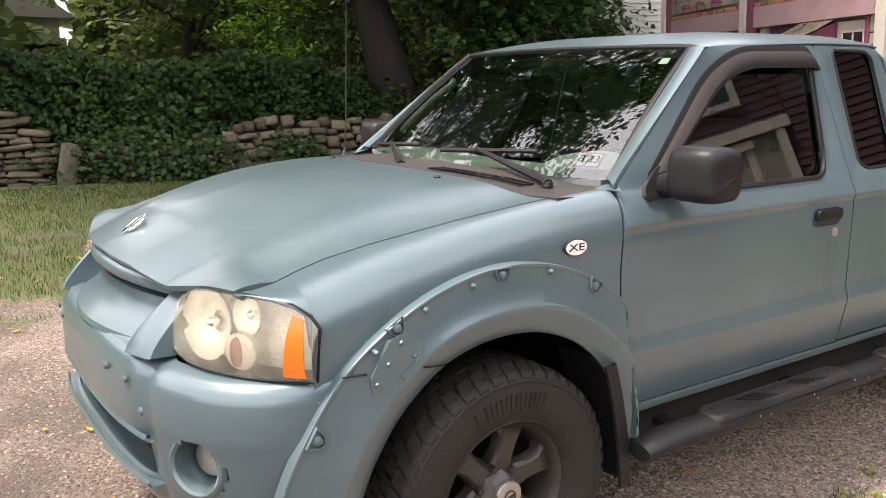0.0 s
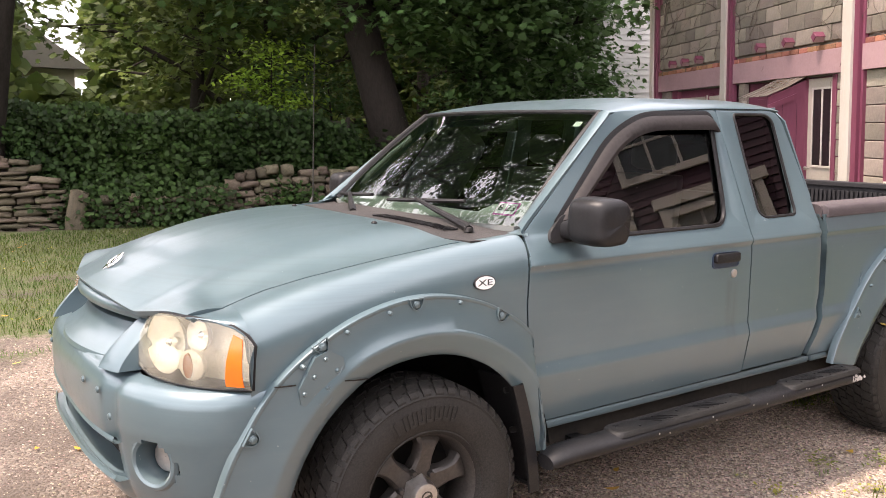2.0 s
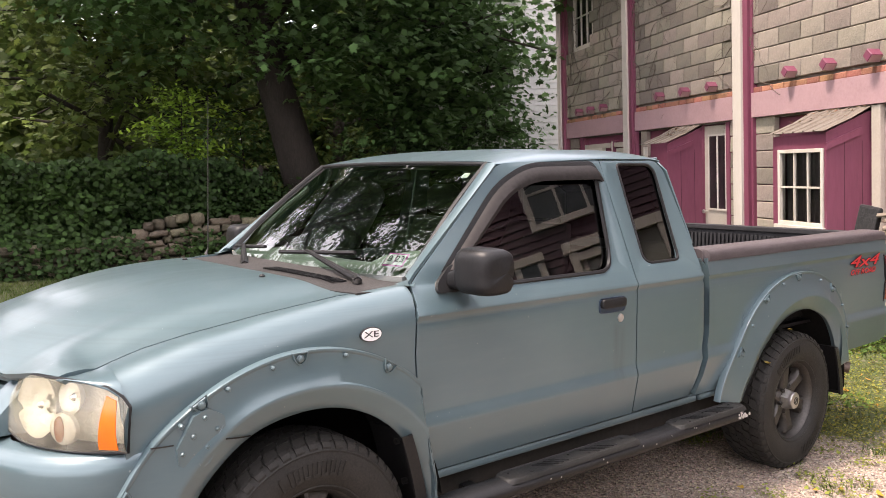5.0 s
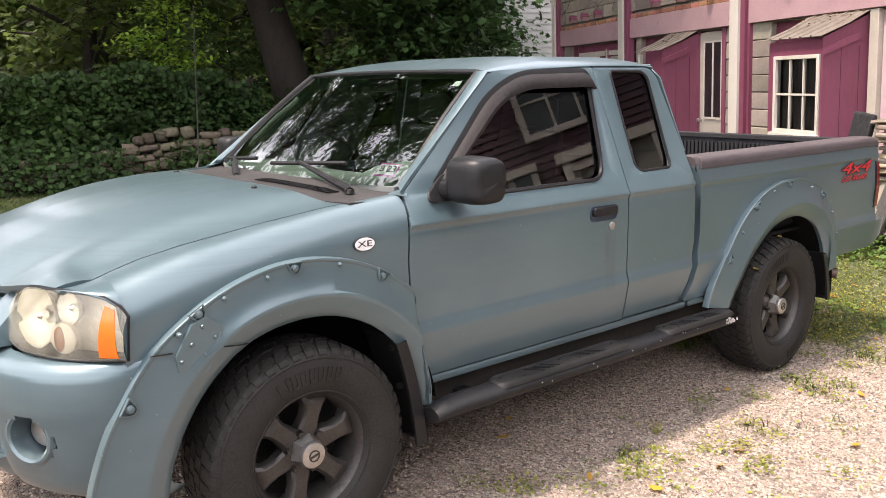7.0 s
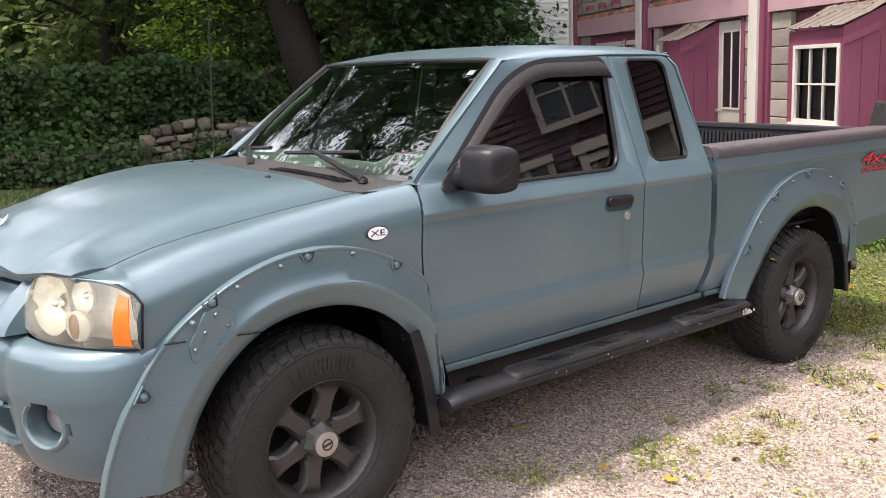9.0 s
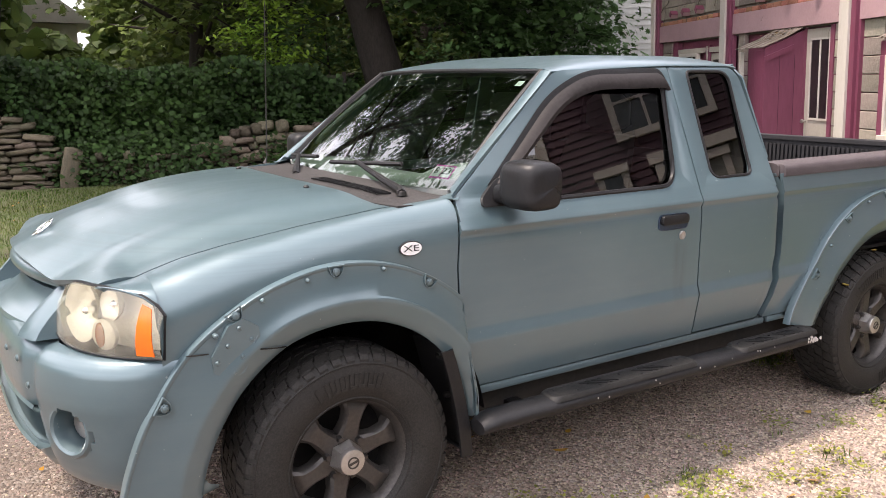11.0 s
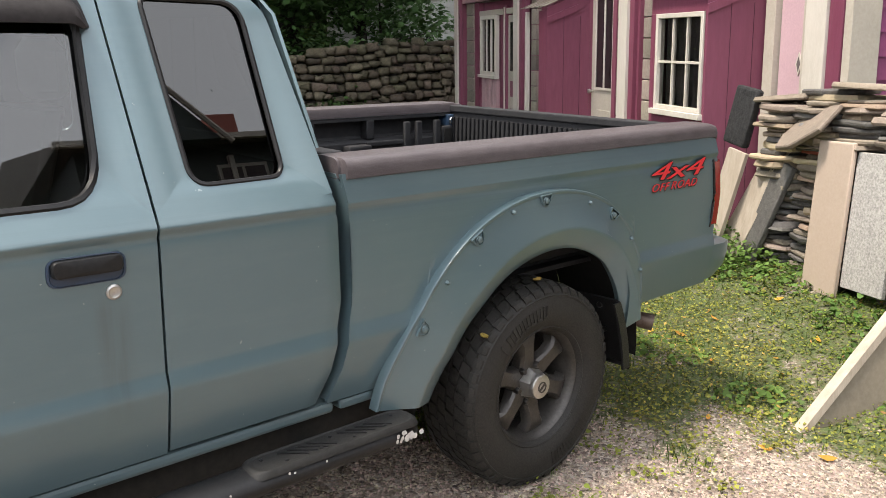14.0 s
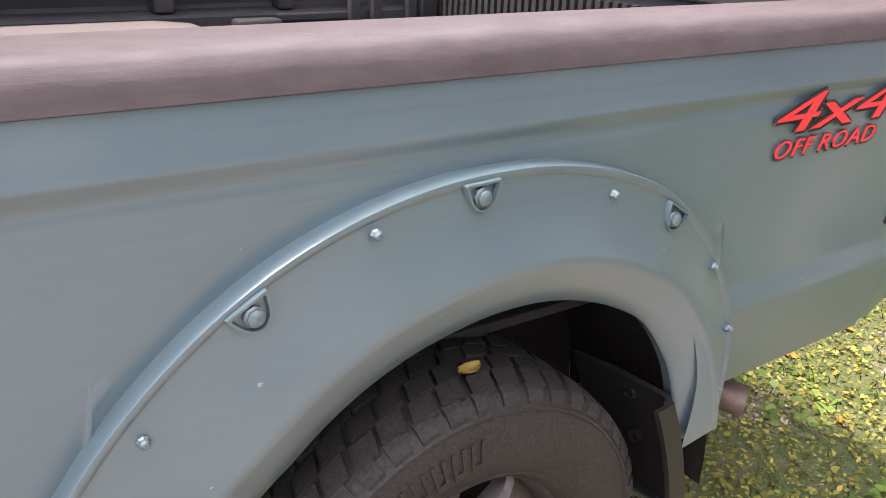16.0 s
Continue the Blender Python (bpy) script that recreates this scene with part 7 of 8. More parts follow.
dry_wall("stone_wall", "taller wall end of thin flat stacked stones", -4.6, 0.75, lambda x: wall_y(x) - 0.12, lambda x: curve_at(x, [-4.6, -0.4, 0.2, 0.75], [1.62, 1.66, 1.60, 1.30]), 0.5, ((0.20, 0.50), (0.05, 0.11)), SLABS, 5, base_of)
st_ = tagged(new("standing_stone", ROCKS[3]), "upright leaning grey stone at the wall's end", "stone")
st_.matrix_world = Matrix.Translation((0.98, wall_y(0.98) - 0.22, base_of(0.98) + 0.26)) @ Matrix.Rotation(0.2, 4, 'Y') @ Matrix.Diagonal((0.26, 0.18, 0.66, 1))
hedge()
woods()


def curled_leaf(label, place, size, turn):
    g = Geo()
    rows = [[Vector((size * u * 0.5, size * 0.30 * v * (1 - u * u) ** 0.6, size * (0.10 * u * u + 0.12 * v * v))) for v in (-1, -0.5, 0, 0.5, 1)] for u in frange(-0.99, 0.99, 8)]
    m = LEAN @ Matrix.Translation(place) @ Matrix.Rotation(radians(turn), 4, 'Z')
    g.grid([[m @ p for p in r] for r in rows])
    tagged(link("leaf", g, BROWNED, thick=0.001), label, "leaf")


curled_leaf("curled brown leaf lying on the rear tyre", (2.995, -0.84, 0.753), 0.045, 10)
curled_leaf("small brown leaf caught on the rear tyre's tread", (2.700, -0.884, 0.618), 0.045, 70)

# ---- the block-and-timber house ----
BLOCK = surface("concrete_block", (0.228, 0.195, 0.158), (0.135, 0.120, 0.102), 2.6, (0.32, 0.28, 0.232), 42, rough=0.92, bump=0.5, bump_scale=45, jitter=0.34)
MORTAR = surface("old_mortar", (0.15, 0.135, 0.117), (0.11, 0.10, 0.086), 4, rough=0.95, bump=0.3, bump_scale=60)
BRICK = surface("red_brick", (0.32, 0.13, 0.075), (0.24, 0.10, 0.06), 6, (0.42, 0.24, 0.16), 60, rough=0.9, bump=0.4, bump_scale=60, jitter=0.3)
PURPLE = surface("plum_paint", (0.150, 0.034, 0.066), (0.188, 0.050, 0.086), 1.6, (0.118, 0.026, 0.050), 24, rough=0.5, rough2=0.68, bump=0.12, bump_scale=40, stretch=(1, 1, 0.2))
PINK = surface("dusty_pink_paint", (0.37, 0.232, 0.245), (0.30, 0.188, 0.202), 2.2, (0.42, 0.285, 0.292), 30, rough=0.6, bump=0.12, bump_scale=50)
WHITE = surface("weathered_white_paint", (0.52, 0.48, 0.425), (0.41, 0.375, 0.325), 2.5, (0.58, 0.54, 0.49), 40, rough=0.6, bump=0.15, bump_scale=60, stretch=(1, 1, 0.3))
TRIM = surface("stone_grey_trim_paint", (0.40, 0.36, 0.30), (0.33, 0.30, 0.25), 3, (0.46, 0.42, 0.36), 40, rough=0.6, bump=0.1, bump_scale=60)
TIN = surface("weathered_ribbed_metal", (0.195, 0.168, 0.140), (0.125, 0.100, 0.080), 2.5, (0.25, 0.222, 0.19), 30, rough=0.5, rough2=0.7, metal=0.4, bump=0.1, bump_scale=40)
CURTAIN = surface("dull_curtain", (0.105, 0.085, 0.085), (0.075, 0.06, 0.062), 4, (0.13, 0.108, 0.105), 80, rough=0.95)
HOUSE_GLASS = pane("old_window_glass", (0.72, 0.74, 0.73), 1.6)
LILAC = surface("lilac_door_paint", (0.47, 0.315, 0.345), (0.40, 0.27, 0.30), 2.5, rough=0.55)
LITTER = surface("dry_leaf_litter", (0.16, 0.085, 0.035), (0.10, 0.055, 0.028), 20, (0.24, 0.14, 0.06), 60, rough=0.9, jitter=0.4, island=True)
TWIG = surface("dead_vine", (0.12, 0.095, 0.075), (0.08, 0.06, 0.05), 10, rough=0.9)
LAP = surface("plum_clapboard", (0.185, 0.042, 0.115), (0.15, 0.032, 0.09), 2.0, (0.23, 0.06, 0.145), 30, rough=0.5, rough2=0.65, bump=0.12, bump_scale=40, jitter=0.08)
house = thing("house", "old two-storey block house with plum and white timber trim", "house")


def hs(s, n, z):
    p = FACE @ Vector((s, n, 0))
    return Vector((p.x, p.y, z + 0.045 * s))


def hbox(g, lo, hi):
    o = len(g.v)
    for z in (lo[2], hi[2]):
        for a, b in ((lo[0], lo[1]), (hi[0], lo[1]), (hi[0], hi[1]), (lo[0], hi[1])):
            g.v.append(tuple(hs(a, b, z)))
    for q in ((3, 2, 1, 0), (4, 5, 6, 7), (0, 1, 5, 4), (1, 2, 6, 5), (2, 3, 7, 6), (3, 0, 4, 7)):
        g.f.append(tuple(o + a for a in q))
    return g


def hpart(name, lo, hi, mat_, parent=None, label="", bevel=0.004):
    return part(name, hbox(Geo(), lo, hi), mat_, parent or house, label, bevel=bevel, smooth=30)


def curtain(s0, s1, n, z0, z1, parent):
    k = max(10, int((s1 - s0) / 0.025))
    g = Geo().grid([[hs(s0 + (s1 - s0) * i / k, n + 0.012 * math.sin(i * 1.9) + 0.006 * math.sin(i * 0.7), z) for i in range(k + 1)] for z in (z0, z1)])
    part("curtain", g, CURTAIN, parent, "dull brown curtain")


def sash(s0, s1, n, z0, z1, cols, rows, parent, name="window", label="white-painted sash window with a drawn curtain", fw=0.055, sill=True):
    """A window: frame of four, glazing bars, one pane a light, a curtain behind, and a sill."""
    g = Geo()
    hbox(g, (s0, n - 0.05, z0), (s0 + fw, n + 0.02, z1))
    hbox(g, (s1 - fw, n - 0.05, z0), (s1, n + 0.02, z1))
    hbox(g, (s0 + fw, n - 0.05, z1 - fw), (s1 - fw, n + 0.02, z1))
    hbox(g, (s0 + fw, n - 0.05, z0), (s1 - fw, n + 0.02, z0 + fw))
    wd = part(name, g, WHITE, parent, label, bevel=0.004, smooth=30)
    a, b, c, d = s0 + fw, s1 - fw, z0 + fw, z1 - fw
    for i in range(1, cols):
        s = a + (b - a) * i / cols
        hpart("glazing_bar", (s - 0.009, n - 0.03, c), (s + 0.009, n + 0.004, d), WHITE, wd, bevel=0.002)
    for j in range(1, rows):
        z = c + (d - c) * j / rows
        hpart("glazing_bar", (a, n - 0.031, z - 0.010), (b, n + 0.005, z + 0.010), WHITE, wd, bevel=0.002)
    for i in range(cols):
        for j in range(rows):
            q0, q1 = a + (b - a) * i / cols, a + (b - a) * (i + 1) / cols
            r0, r1 = c + (d - c) * j / rows, c + (d - c) * (j + 1) / rows
            part("pane", Geo().poly([hs(q1, n - 0.014, r0), hs(q0, n - 0.014, r0), hs(q0, n - 0.014, r1), hs(q1, n - 0.014, r1)]), HOUSE_GLASS, wd)
    curtain(a, b, n - 0.06, c, d, wd)
    if sill:
        hpart("window_sill", (s0 - 0.03, n - 0.04, z0 - 0.045), (s1 + 0.03, n + 0.05, z0), WHITE, wd)
    return wd


def posts():
    for s, w, top in ((6.50, 0.16, 5.7), (3.43, 0.17, 5.7), (0.17, 0.19, 5.7)):
        hpart("post", (s - w, -0.14, 0.0), (s, 0.0, top), WHITE, house, "weathered white timber post")
        hpart("post_side_board", (s - w - 0.10, -0.14, 0.0), (s - w - 0.002, -0.03, top), PURPLE, house)
        hpart("post_side_strip", (s - w - 0.145, -0.14, 0.0), (s - w - 0.102, -0.07, top), PURPLE, house)


def wall_upper():
    back = Geo()
    hbox(back, (-3.1, -0.5, 2.45), (4.92, -0.13, 5.7))
    hbox(back, (5.95, -0.5, 2.45), (6.5, -0.13, 5.7))
    hbox(back, (4.92, -0.5, 2.45), (5.95, -0.13, 4.08))
    hbox(back, (4.92, -0.5, 5.35), (5.95, -0.13, 5.7))
    part("wall", back, MORTAR, house, smooth=0)
    lower = Geo()
    hbox(lower, (-3.1, -0.5, 0.0), (6.5, -0.2, 2.46))
    part("boarded_wall", lower, PURPLE, house, smooth=0)
    hpart("roof", (-3.6, -6.5, 5.72), (6.9, 0.45, 5.86), TRIM, house, "flat overhanging eave")
    hpart("rear_wall", (-3.1, -6.2, 0.0), (6.5, -6.0, 5.7), LAP, house)
    hpart("far_side_wall", (6.3, -6.0, 0.0), (6.48, -0.5, 5.7), WHITE, house)
    sash(4.95, 5.92, -0.16, 4.12, 5.32, 3, 2, house, label="upper sash window with a grey sill")
    bands = ((6.20, 3.46, "lintel_board"), (3.12, 0.20, "lintel_board"), (-0.14, -2.70, "lintel_board"))
    for a, b, nm in bands:
        hpart(nm, (b, -0.13, 2.47), (a, -0.065, 2.765), PINK, house, "faded dusty-pink lintel board")
    for sc in (5.42, 4.87, 4.29, 2.19, 1.44, 0.72, -0.95, -1.61, -2.27):
        # square beam ends set on edge
        ring = lambda n, r: [hs(sc + r * a, n, 2.93 + r * b) for a, b in ((1, 0), (0, 1), (-1, 0), (0, -1))]
        g = Geo().grid([ring(-0.14, 0.064), ring(0.035, 0.064), ring(0.04, 0.058)], close=True)
        g.poly(ring(0.04, 0.058))
        ob = part("joist_end", g, PURPLE, house, smooth=0)
        f0, f1 = hs(sc - 0.062, -0.1, 2.929), hs(sc - 0.062, 0.036, 2.929)
        b0, b1 = hs(sc - 0.002, -0.1, 2.869), hs(sc - 0.002, 0.036, 2.869)
        off = Vector((0, 0, -0.004))
        part("joist_face", Geo().grid([[f0 + off, f1 + off], [b0 + off, b1 + off]]), PINK, ob, "pale pink lower side", smooth=0)


JOINT = surface("board_joint", (0.07, 0.014, 0.03), rough=0.8)


def vestibule(s0, s1, window):
    """A small boarded lean-to porch against the wall, with a ribbed metal roof that falls to the front."""
    f = 0.40
    v = part("porch", hbox(Geo(), (s0, -0.2, 0.1), (s0 + 0.03, f, 2.19)), PURPLE, house, "plum-painted boarded lean-to porch", smooth=30)
    g = Geo()
    a = [hs(s0, -0.2, 2.189), hs(s0, f, 2.189), hs(s0, f, 2.205), hs(s0, -0.2, 2.46)]
    b = [hs(s0 + 0.03, -0.2, 2.189), hs(s0 + 0.03, f, 2.189), hs(s0 + 0.03, f, 2.205), hs(s0 + 0.03, -0.2, 2.46)]
    g.grid([a, b], close=True); g.poly(list(reversed(a))); g.poly(b)
    part("porch_gable", g, PURPLE, v, smooth=0)
    for i in range(1, 3):
        n = -0.2 + (f + 0.2) * i / 3
        hpart("board_joint", (s0 - 0.003, n - 0.002, 0.1), (s0 + 0.002, n + 0.002, 2.12), JOINT, v, bevel=0)
    tr = Geo()
    p = [hs(s0 - 0.022, f + 0.01, 2.03), hs(s0 - 0.022, f + 0.01, 2.10), hs(s0 - 0.022, 0.02, 2.25), hs(s0 - 0.022, 0.02, 2.18)]
    q = [hs(s0, f + 0.01, 2.03), hs(s0, f + 0.01, 2.10), hs(s0, 0.02, 2.25), hs(s0, 0.02, 2.18)]
    tr.grid([p, q], close=True); tr.poly(p); tr.poly(list(reversed(q)))
    part("sloping_trim", tr, PURPLE, v, smooth=0)
    # ribbed sheets: a narrow raised rib every few hand widths
    rows = []
    span = s1 + 0.03 - (s0 - 0.03)
    cuts = [0.0]
    while cuts[-1] < span - 0.16:
        cuts += [cuts[-1] + 0.135, cuts[-1] + 0.143, cuts[-1] + 0.157, cuts[-1] + 0.165]
    cuts.append(span)
    for n, z in ((f + 0.05, 2.212), (0.14, 2.335), (-0.12, 2.470)):
        rows.append([hs(s0 - 0.03 + c, n, z + (0.016 if 0 < i < len(cuts) - 1 and i % 4 in (2, 3) else 0.0)) for i, c in enumerate(cuts)])
    rf = part("porch_roof", Geo().grid(rows), TIN, v, "rusty ribbed metal porch roof littered with dead leaves", thick=0.006, smooth=0)
    r = random.Random(int(s0 * 100))
    lt = Geo()
    for _ in range(70):
        n, u = -0.1 + 0.32 * r.random() ** 2, s0 + span * r.random()
        c = hs(u, n, 2.212 + (f + 0.05 - n) * 0.4526 + 0.014)
        w_ = r.uniform(0.012, 0.03)
        lt.poly([c + Vector((w_ * math.cos(t) * r.uniform(0.5, 1.1), w_ * math.sin(t) * r.uniform(0.5, 1.1), r.uniform(0, 0.012))) for t in frange(0, 2 * math.pi, 5)[:-1]])
    tagged(part("leaf_litter", lt, LITTER, rf, smooth=0), "dry brown leaves", kind="stuff")
    if window:
        hpart("front_panel", (s0 + 0.03, f - 0.05, 0.1), (s1, f, 1.25), PURPLE, v)
        hpart("front_head", (s0 + 0.03, f - 0.05, 2.05), (s1, f, 2.19), PURPLE, v)
        hpart("front_jamb", (s1 - 0.09, f - 0.05, 1.25), (s1, f + 0.004, 2.05), PURPLE, v)
        sash(s0 + 0.045, s1 - 0.09, f - 0.01, 1.27, 2.05, 3, 2, v, fw=0.038, label="six-light white window with brown curtains")
        hpart("far_cheek", (s1 - 0.03, -0.2, 0.1), (s1, f - 0.05, 2.19), PURPLE, v)
    else:
        hpart("corner_post", (s1 - 0.05, f - 0.05, 0.1), (s1, f, 2.18), WHITE, v)
        hpart("front_panel", (s0 + 0.03, f - 0.05, 0.1), (s0 + 0.26, f, 2.18), PURPLE, v)
        hpart("inner_panel", (s0 + 0.26, f - 0.22, 0.1), (s1 - 0.05, f - 0.2, 2.18), PURPLE, v)


def doors():
    # glazed door beside the first porch
    g = hbox(Geo(), (0.50, -0.2, 0.2), (1.12, -0.15, 2.43))
    d = part("door", g, TRIM, house, "closed grey door with two tall glass lights", bevel=0.004, smooth=30)
    for a, b in ((0.575, 0.765), (0.795, 0.985)):
        hpart("glass_light", (a, -0.152, 1.33), (b, -0.147, 2.29), CURTAIN, d, bevel=0)
        part("pane", Geo().poly([hs(b, -0.143, 1.33), hs(a, -0.143, 1.33), hs(a, -0.143, 2.29), hs(b, -0.143, 2.29)]), HOUSE_GLASS, d)
    for a in (0.555, 0.767, 0.985):
        hpart("door_stile", (a, -0.152, 1.31), (a + 0.026, -0.135, 2.31), WHITE, d, bevel=0.002)
    for z in (1.30, 2.29):
        hpart("door_rail", (0.555, -0.152, z), (1.01, -0.134, z + 0.025), WHITE, d, bevel=0.002)
    hpart("lower_panel", (0.62, -0.152, 0.55), (0.93, -0.142, 1.08), TRIM, d)
    part("door_knob", Geo().lathe([(0.012, 0), (0.014, 0.03), (0.026, 0.045), (0.024, 0.065), (0.0005, 0.07)], 12, Matrix.Translation(hs(1.07, -0.15, 1.28)) @ N.to_track_quat('Z', 'Y').to_matrix().to_4x4()), CAP, d, "pale round door knob")
    hpart("door_jamb", (0.42, -0.2, 0.2), (0.50, -0.10, 2.46), PURPLE, house)
    hpart("door_jamb", (1.12, -0.2, 0.2), (1.128, -0.12, 2.46), PURPLE, house)
    # lilac door with a small diamond light
    hpart("door_jamb", (-2.30, -0.2, 0.2), (-2.18, -0.08, 2.46), TRIM, house)
    d2 = hpart("door", (-2.62, -0.2, 0.25), (-2.31, -0.13, 2.44), LILAC, house, "lilac-painted door with a small diamond light")
    c = hs(-2.55, -0.127, 1.66)
    m = Matrix.Translation(c) @ N.to_track_quat('Z', 'Y').to_matrix().to_4x4()
    part("diamond_light", Geo().prism([(0.035, 0), (0, 0.085), (-0.035, 0), (0, -0.085)], -0.004, 0.006, m), WHITE, d2)
    part("diamond_pane", Geo().prism([(0.02, 0), (0, 0.055), (-0.02, 0), (0, -0.055)], 0.006, 0.008, m), CURTAIN, d2)
    hpart("door_jamb", (-2.72, -0.2, 0.2), (-2.625, -0.08, 2.46), TRIM, house)
    hpart("post", (-2.94, -0.2, 0.1), (-2.725, -0.02, 5.7), WHITE, house, "weathered white corner post")
    hpart("corner_board", (-3.08, -0.2, 0.1), (-2.945, -0.04, 5.7), PURPLE, house)
    hpart("corner_trim", (-3.16, -0.28, 0.1), (-3.085, -0.05, 5.7), TRIM, house)
    # panelled door and window of the far bay
    d3 = hpart("door", (3.54, -0.2, 0.3), (4.06, -0.15, 2.22), TRIM, house, "grey panelled door with a curtained light")
    hpart("glass_light", (3.62, -0.152, 1.42), (3.96, -0.147, 2.12), CURTAIN, d3, bevel=0)
    part("pane", Geo().poly([hs(3.96, -0.143, 1.42), hs(3.62, -0.143, 1.42), hs(3.62, -0.143, 2.12), hs(3.96, -0.143, 2.12)]), HOUSE_GLASS, d3)
    for z0, z1 in ((1.05, 1.28), (0.66, 0.88), (0.40, 0.58)):
        hpart("door_panel", (3.62, -0.152, z0), (3.96, -0.144, z1), PURPLE, d3)
    hpart("door_frame", (4.06, -0.2, 0.2), (4.22, -0.12, 2.36), PURPLE, house)
    hpart("door_frame_edge", (4.12, -0.14, 0.2), (4.16, -0.105, 2.34), TRIM, house)
    hpart("door_head", (3.46, -0.2, 2.24), (5.60, -0.12, 2.32), TRIM, house)
    sash(4.56, 5.36, -0.13, 1.33, 2.24, 3, 1, house, label="white three-light window of the far bay")
    for i in range(11):
        s = 4.60 + i * 0.072
        hpart("panel_rib", (s, -0.2, 0.55), (s + 0.04, -0.14, 1.28), PINK, house, bevel=0.006)
    hpart("frame_board", (5.40, -0.2, 0.2), (5.62, -0.11, 2.46), PURPLE, house)


def vines():
    r = random.Random(9)
    th = thing("dead_vine", "bare tangled dead vine on the block wall", "vine")
    for i in range(100):
        s = r.choice((r.uniform(5.4, 6.3), r.uniform(2.4, 3.3), r.uniform(2.2, 4.8), r.uniform(-0.4, 0.3)))
        z = r.uniform(2.9, 4.6)
        a = r.uniform(0, 6.28)
        pts = []
        for k in range(9):
            pts.append(hs(s, -0.085 + r.uniform(0, 0.03), z))
            a += r.uniform(-0.6, 0.6)
            s += 0.15 * math.cos(a)
            z += 0.13 * math.sin(a) + 0.03
        part("vine_stem", Geo().tube(pts, [(0.0075 if i % 4 == 0 else 0.0045) * (1 - 0.09 * k) for k in range(9)], 4, cap=False), TWIG, th)


def end_wall():
    """The plum clapboards of the gable end, each board a lapped plank."""
    L = 5.6
    me = None
    prof = [(0.0, 0.0), (0.022, 0.0), (0.008, 0.165), (0.0, 0.165)]
    g = Geo()
    rows = []
    for q in (0.0, L):
        rows.append([Vector((q, -o, z)) for o, z in prof])
    g.grid(rows, close=True); g.poly(list(reversed(rows[0]))); g.poly(rows[1])
    me = bpy.data.meshes.new("clapboard")
    me.from_pydata(g.v, [], g.f)
    me.materials.append(LAP)
    m0 = Matrix(((-N.x, U.x, 0, 0), (-N.y, U.y, 0, 0), (0, 0, 1, 0), (0, 0, 0, 1)))
    base = FACE @ Vector((-3.13, -0.285, 0))
    for i in range(34):
        o = new("clapboard", me)
        o.parent = house
        o.matrix_basis = Matrix.Translation((base.x, base.y, 0.0 + i * 0.158)) @ m0
    hpart("gable_backing", (-3.125, -6.0, 0.0), (-3.05, -0.3, 5.6), MORTAR, house)


# ---- stacked slabs, leaning boards ----
SLATES = [surface("pale_flagstone", (0.33, 0.25, 0.165), (0.23, 0.175, 0.12), 5, (0.44, 0.35, 0.25), 40, rough=0.85, bump=0.4, bump_scale=30, jitter=0.25),
          surface("grey_flagstone", (0.21, 0.17, 0.13), (0.14, 0.115, 0.09), 5, (0.31, 0.26, 0.20), 40, rough=0.85, bump=0.4, bump_scale=30, jitter=0.25),
          surface("dark_slate", (0.10, 0.095, 0.088), (0.06, 0.056, 0.053), 6, (0.17, 0.16, 0.145), 40, rough=0.7, bump=0.4, bump_scale=30, jitter=0.3)]
REDSLAB = surface("red_slab", (0.42, 0.10, 0.07), (0.34, 0.08, 0.055), 6, rough=0.8)
SPECK = surface("speckled_terrazzo", (0.46, 0.44, 0.41), (0.39, 0.37, 0.35), 3, (0.14, 0.135, 0.13), 75, rough=0.6, amount=1.9)
TANB = surface("tan_tile_slab", (0.37, 0.29, 0.23), (0.33, 0.26, 0.205), 2, (0.42, 0.34, 0.275), 60, rough=0.75)
RAW = surface("bare_grey_timber", (0.36, 0.30, 0.235), (0.24, 0.20, 0.155), 3, (0.46, 0.40, 0.33), 30, rough=0.8, bump=0.2, bump_scale=40, stretch=(1, 1, 0.15))
CHAR = surface("black_slate", (0.012, 0.012, 0.013), (0.022, 0.022, 0.023), 8, (0.06, 0.06, 0.06), 40, rough=0.7, spec=0.2, bump=0.6, bump_scale=26)
PLYBROWN = surface("muddy_board_face", (0.20, 0.165, 0.12), (0.15, 0.125, 0.095), 3, (0.26, 0.22, 0.17), 40, rough=0.85)


def flag(r, m, wx, wy, th, mat_, name="stone_slab", label="rough-edged flat paving slab in the stack", group="stacked slabs"):
    k = r.randint(6, 8)
    out = []
    for i in range(k):
        a = 2 * math.pi * (i + r.uniform(-0.25, 0.25)) / k
        c, s = math.cos(a), math.sin(a)
        f = 1 / max(abs(c), abs(s)) ** 0.8
        out.append((wx / 2 * c * f * r.uniform(0.88, 1.05), wy / 2 * s * f * r.uniform(0.88, 1.05)))
    g = Geo()
    rows = []
    for z, q in ((0, 0.96), (th * 0.3, 1.0), (th * 0.75, 0.985 + r.uniform(-0.02, 0.02)), (th, 0.955)):
        rows.append([m @ Vector((x * q, y * q, z + r.uniform(-0.003, 0.003))) for x, y in out])
    g.grid(rows, close=True)
    g.poly(list(reversed(rows[0]))); g.poly(rows[-1])
    return tagged(link(name, g, mat_, smooth=30), label, "slab", group)


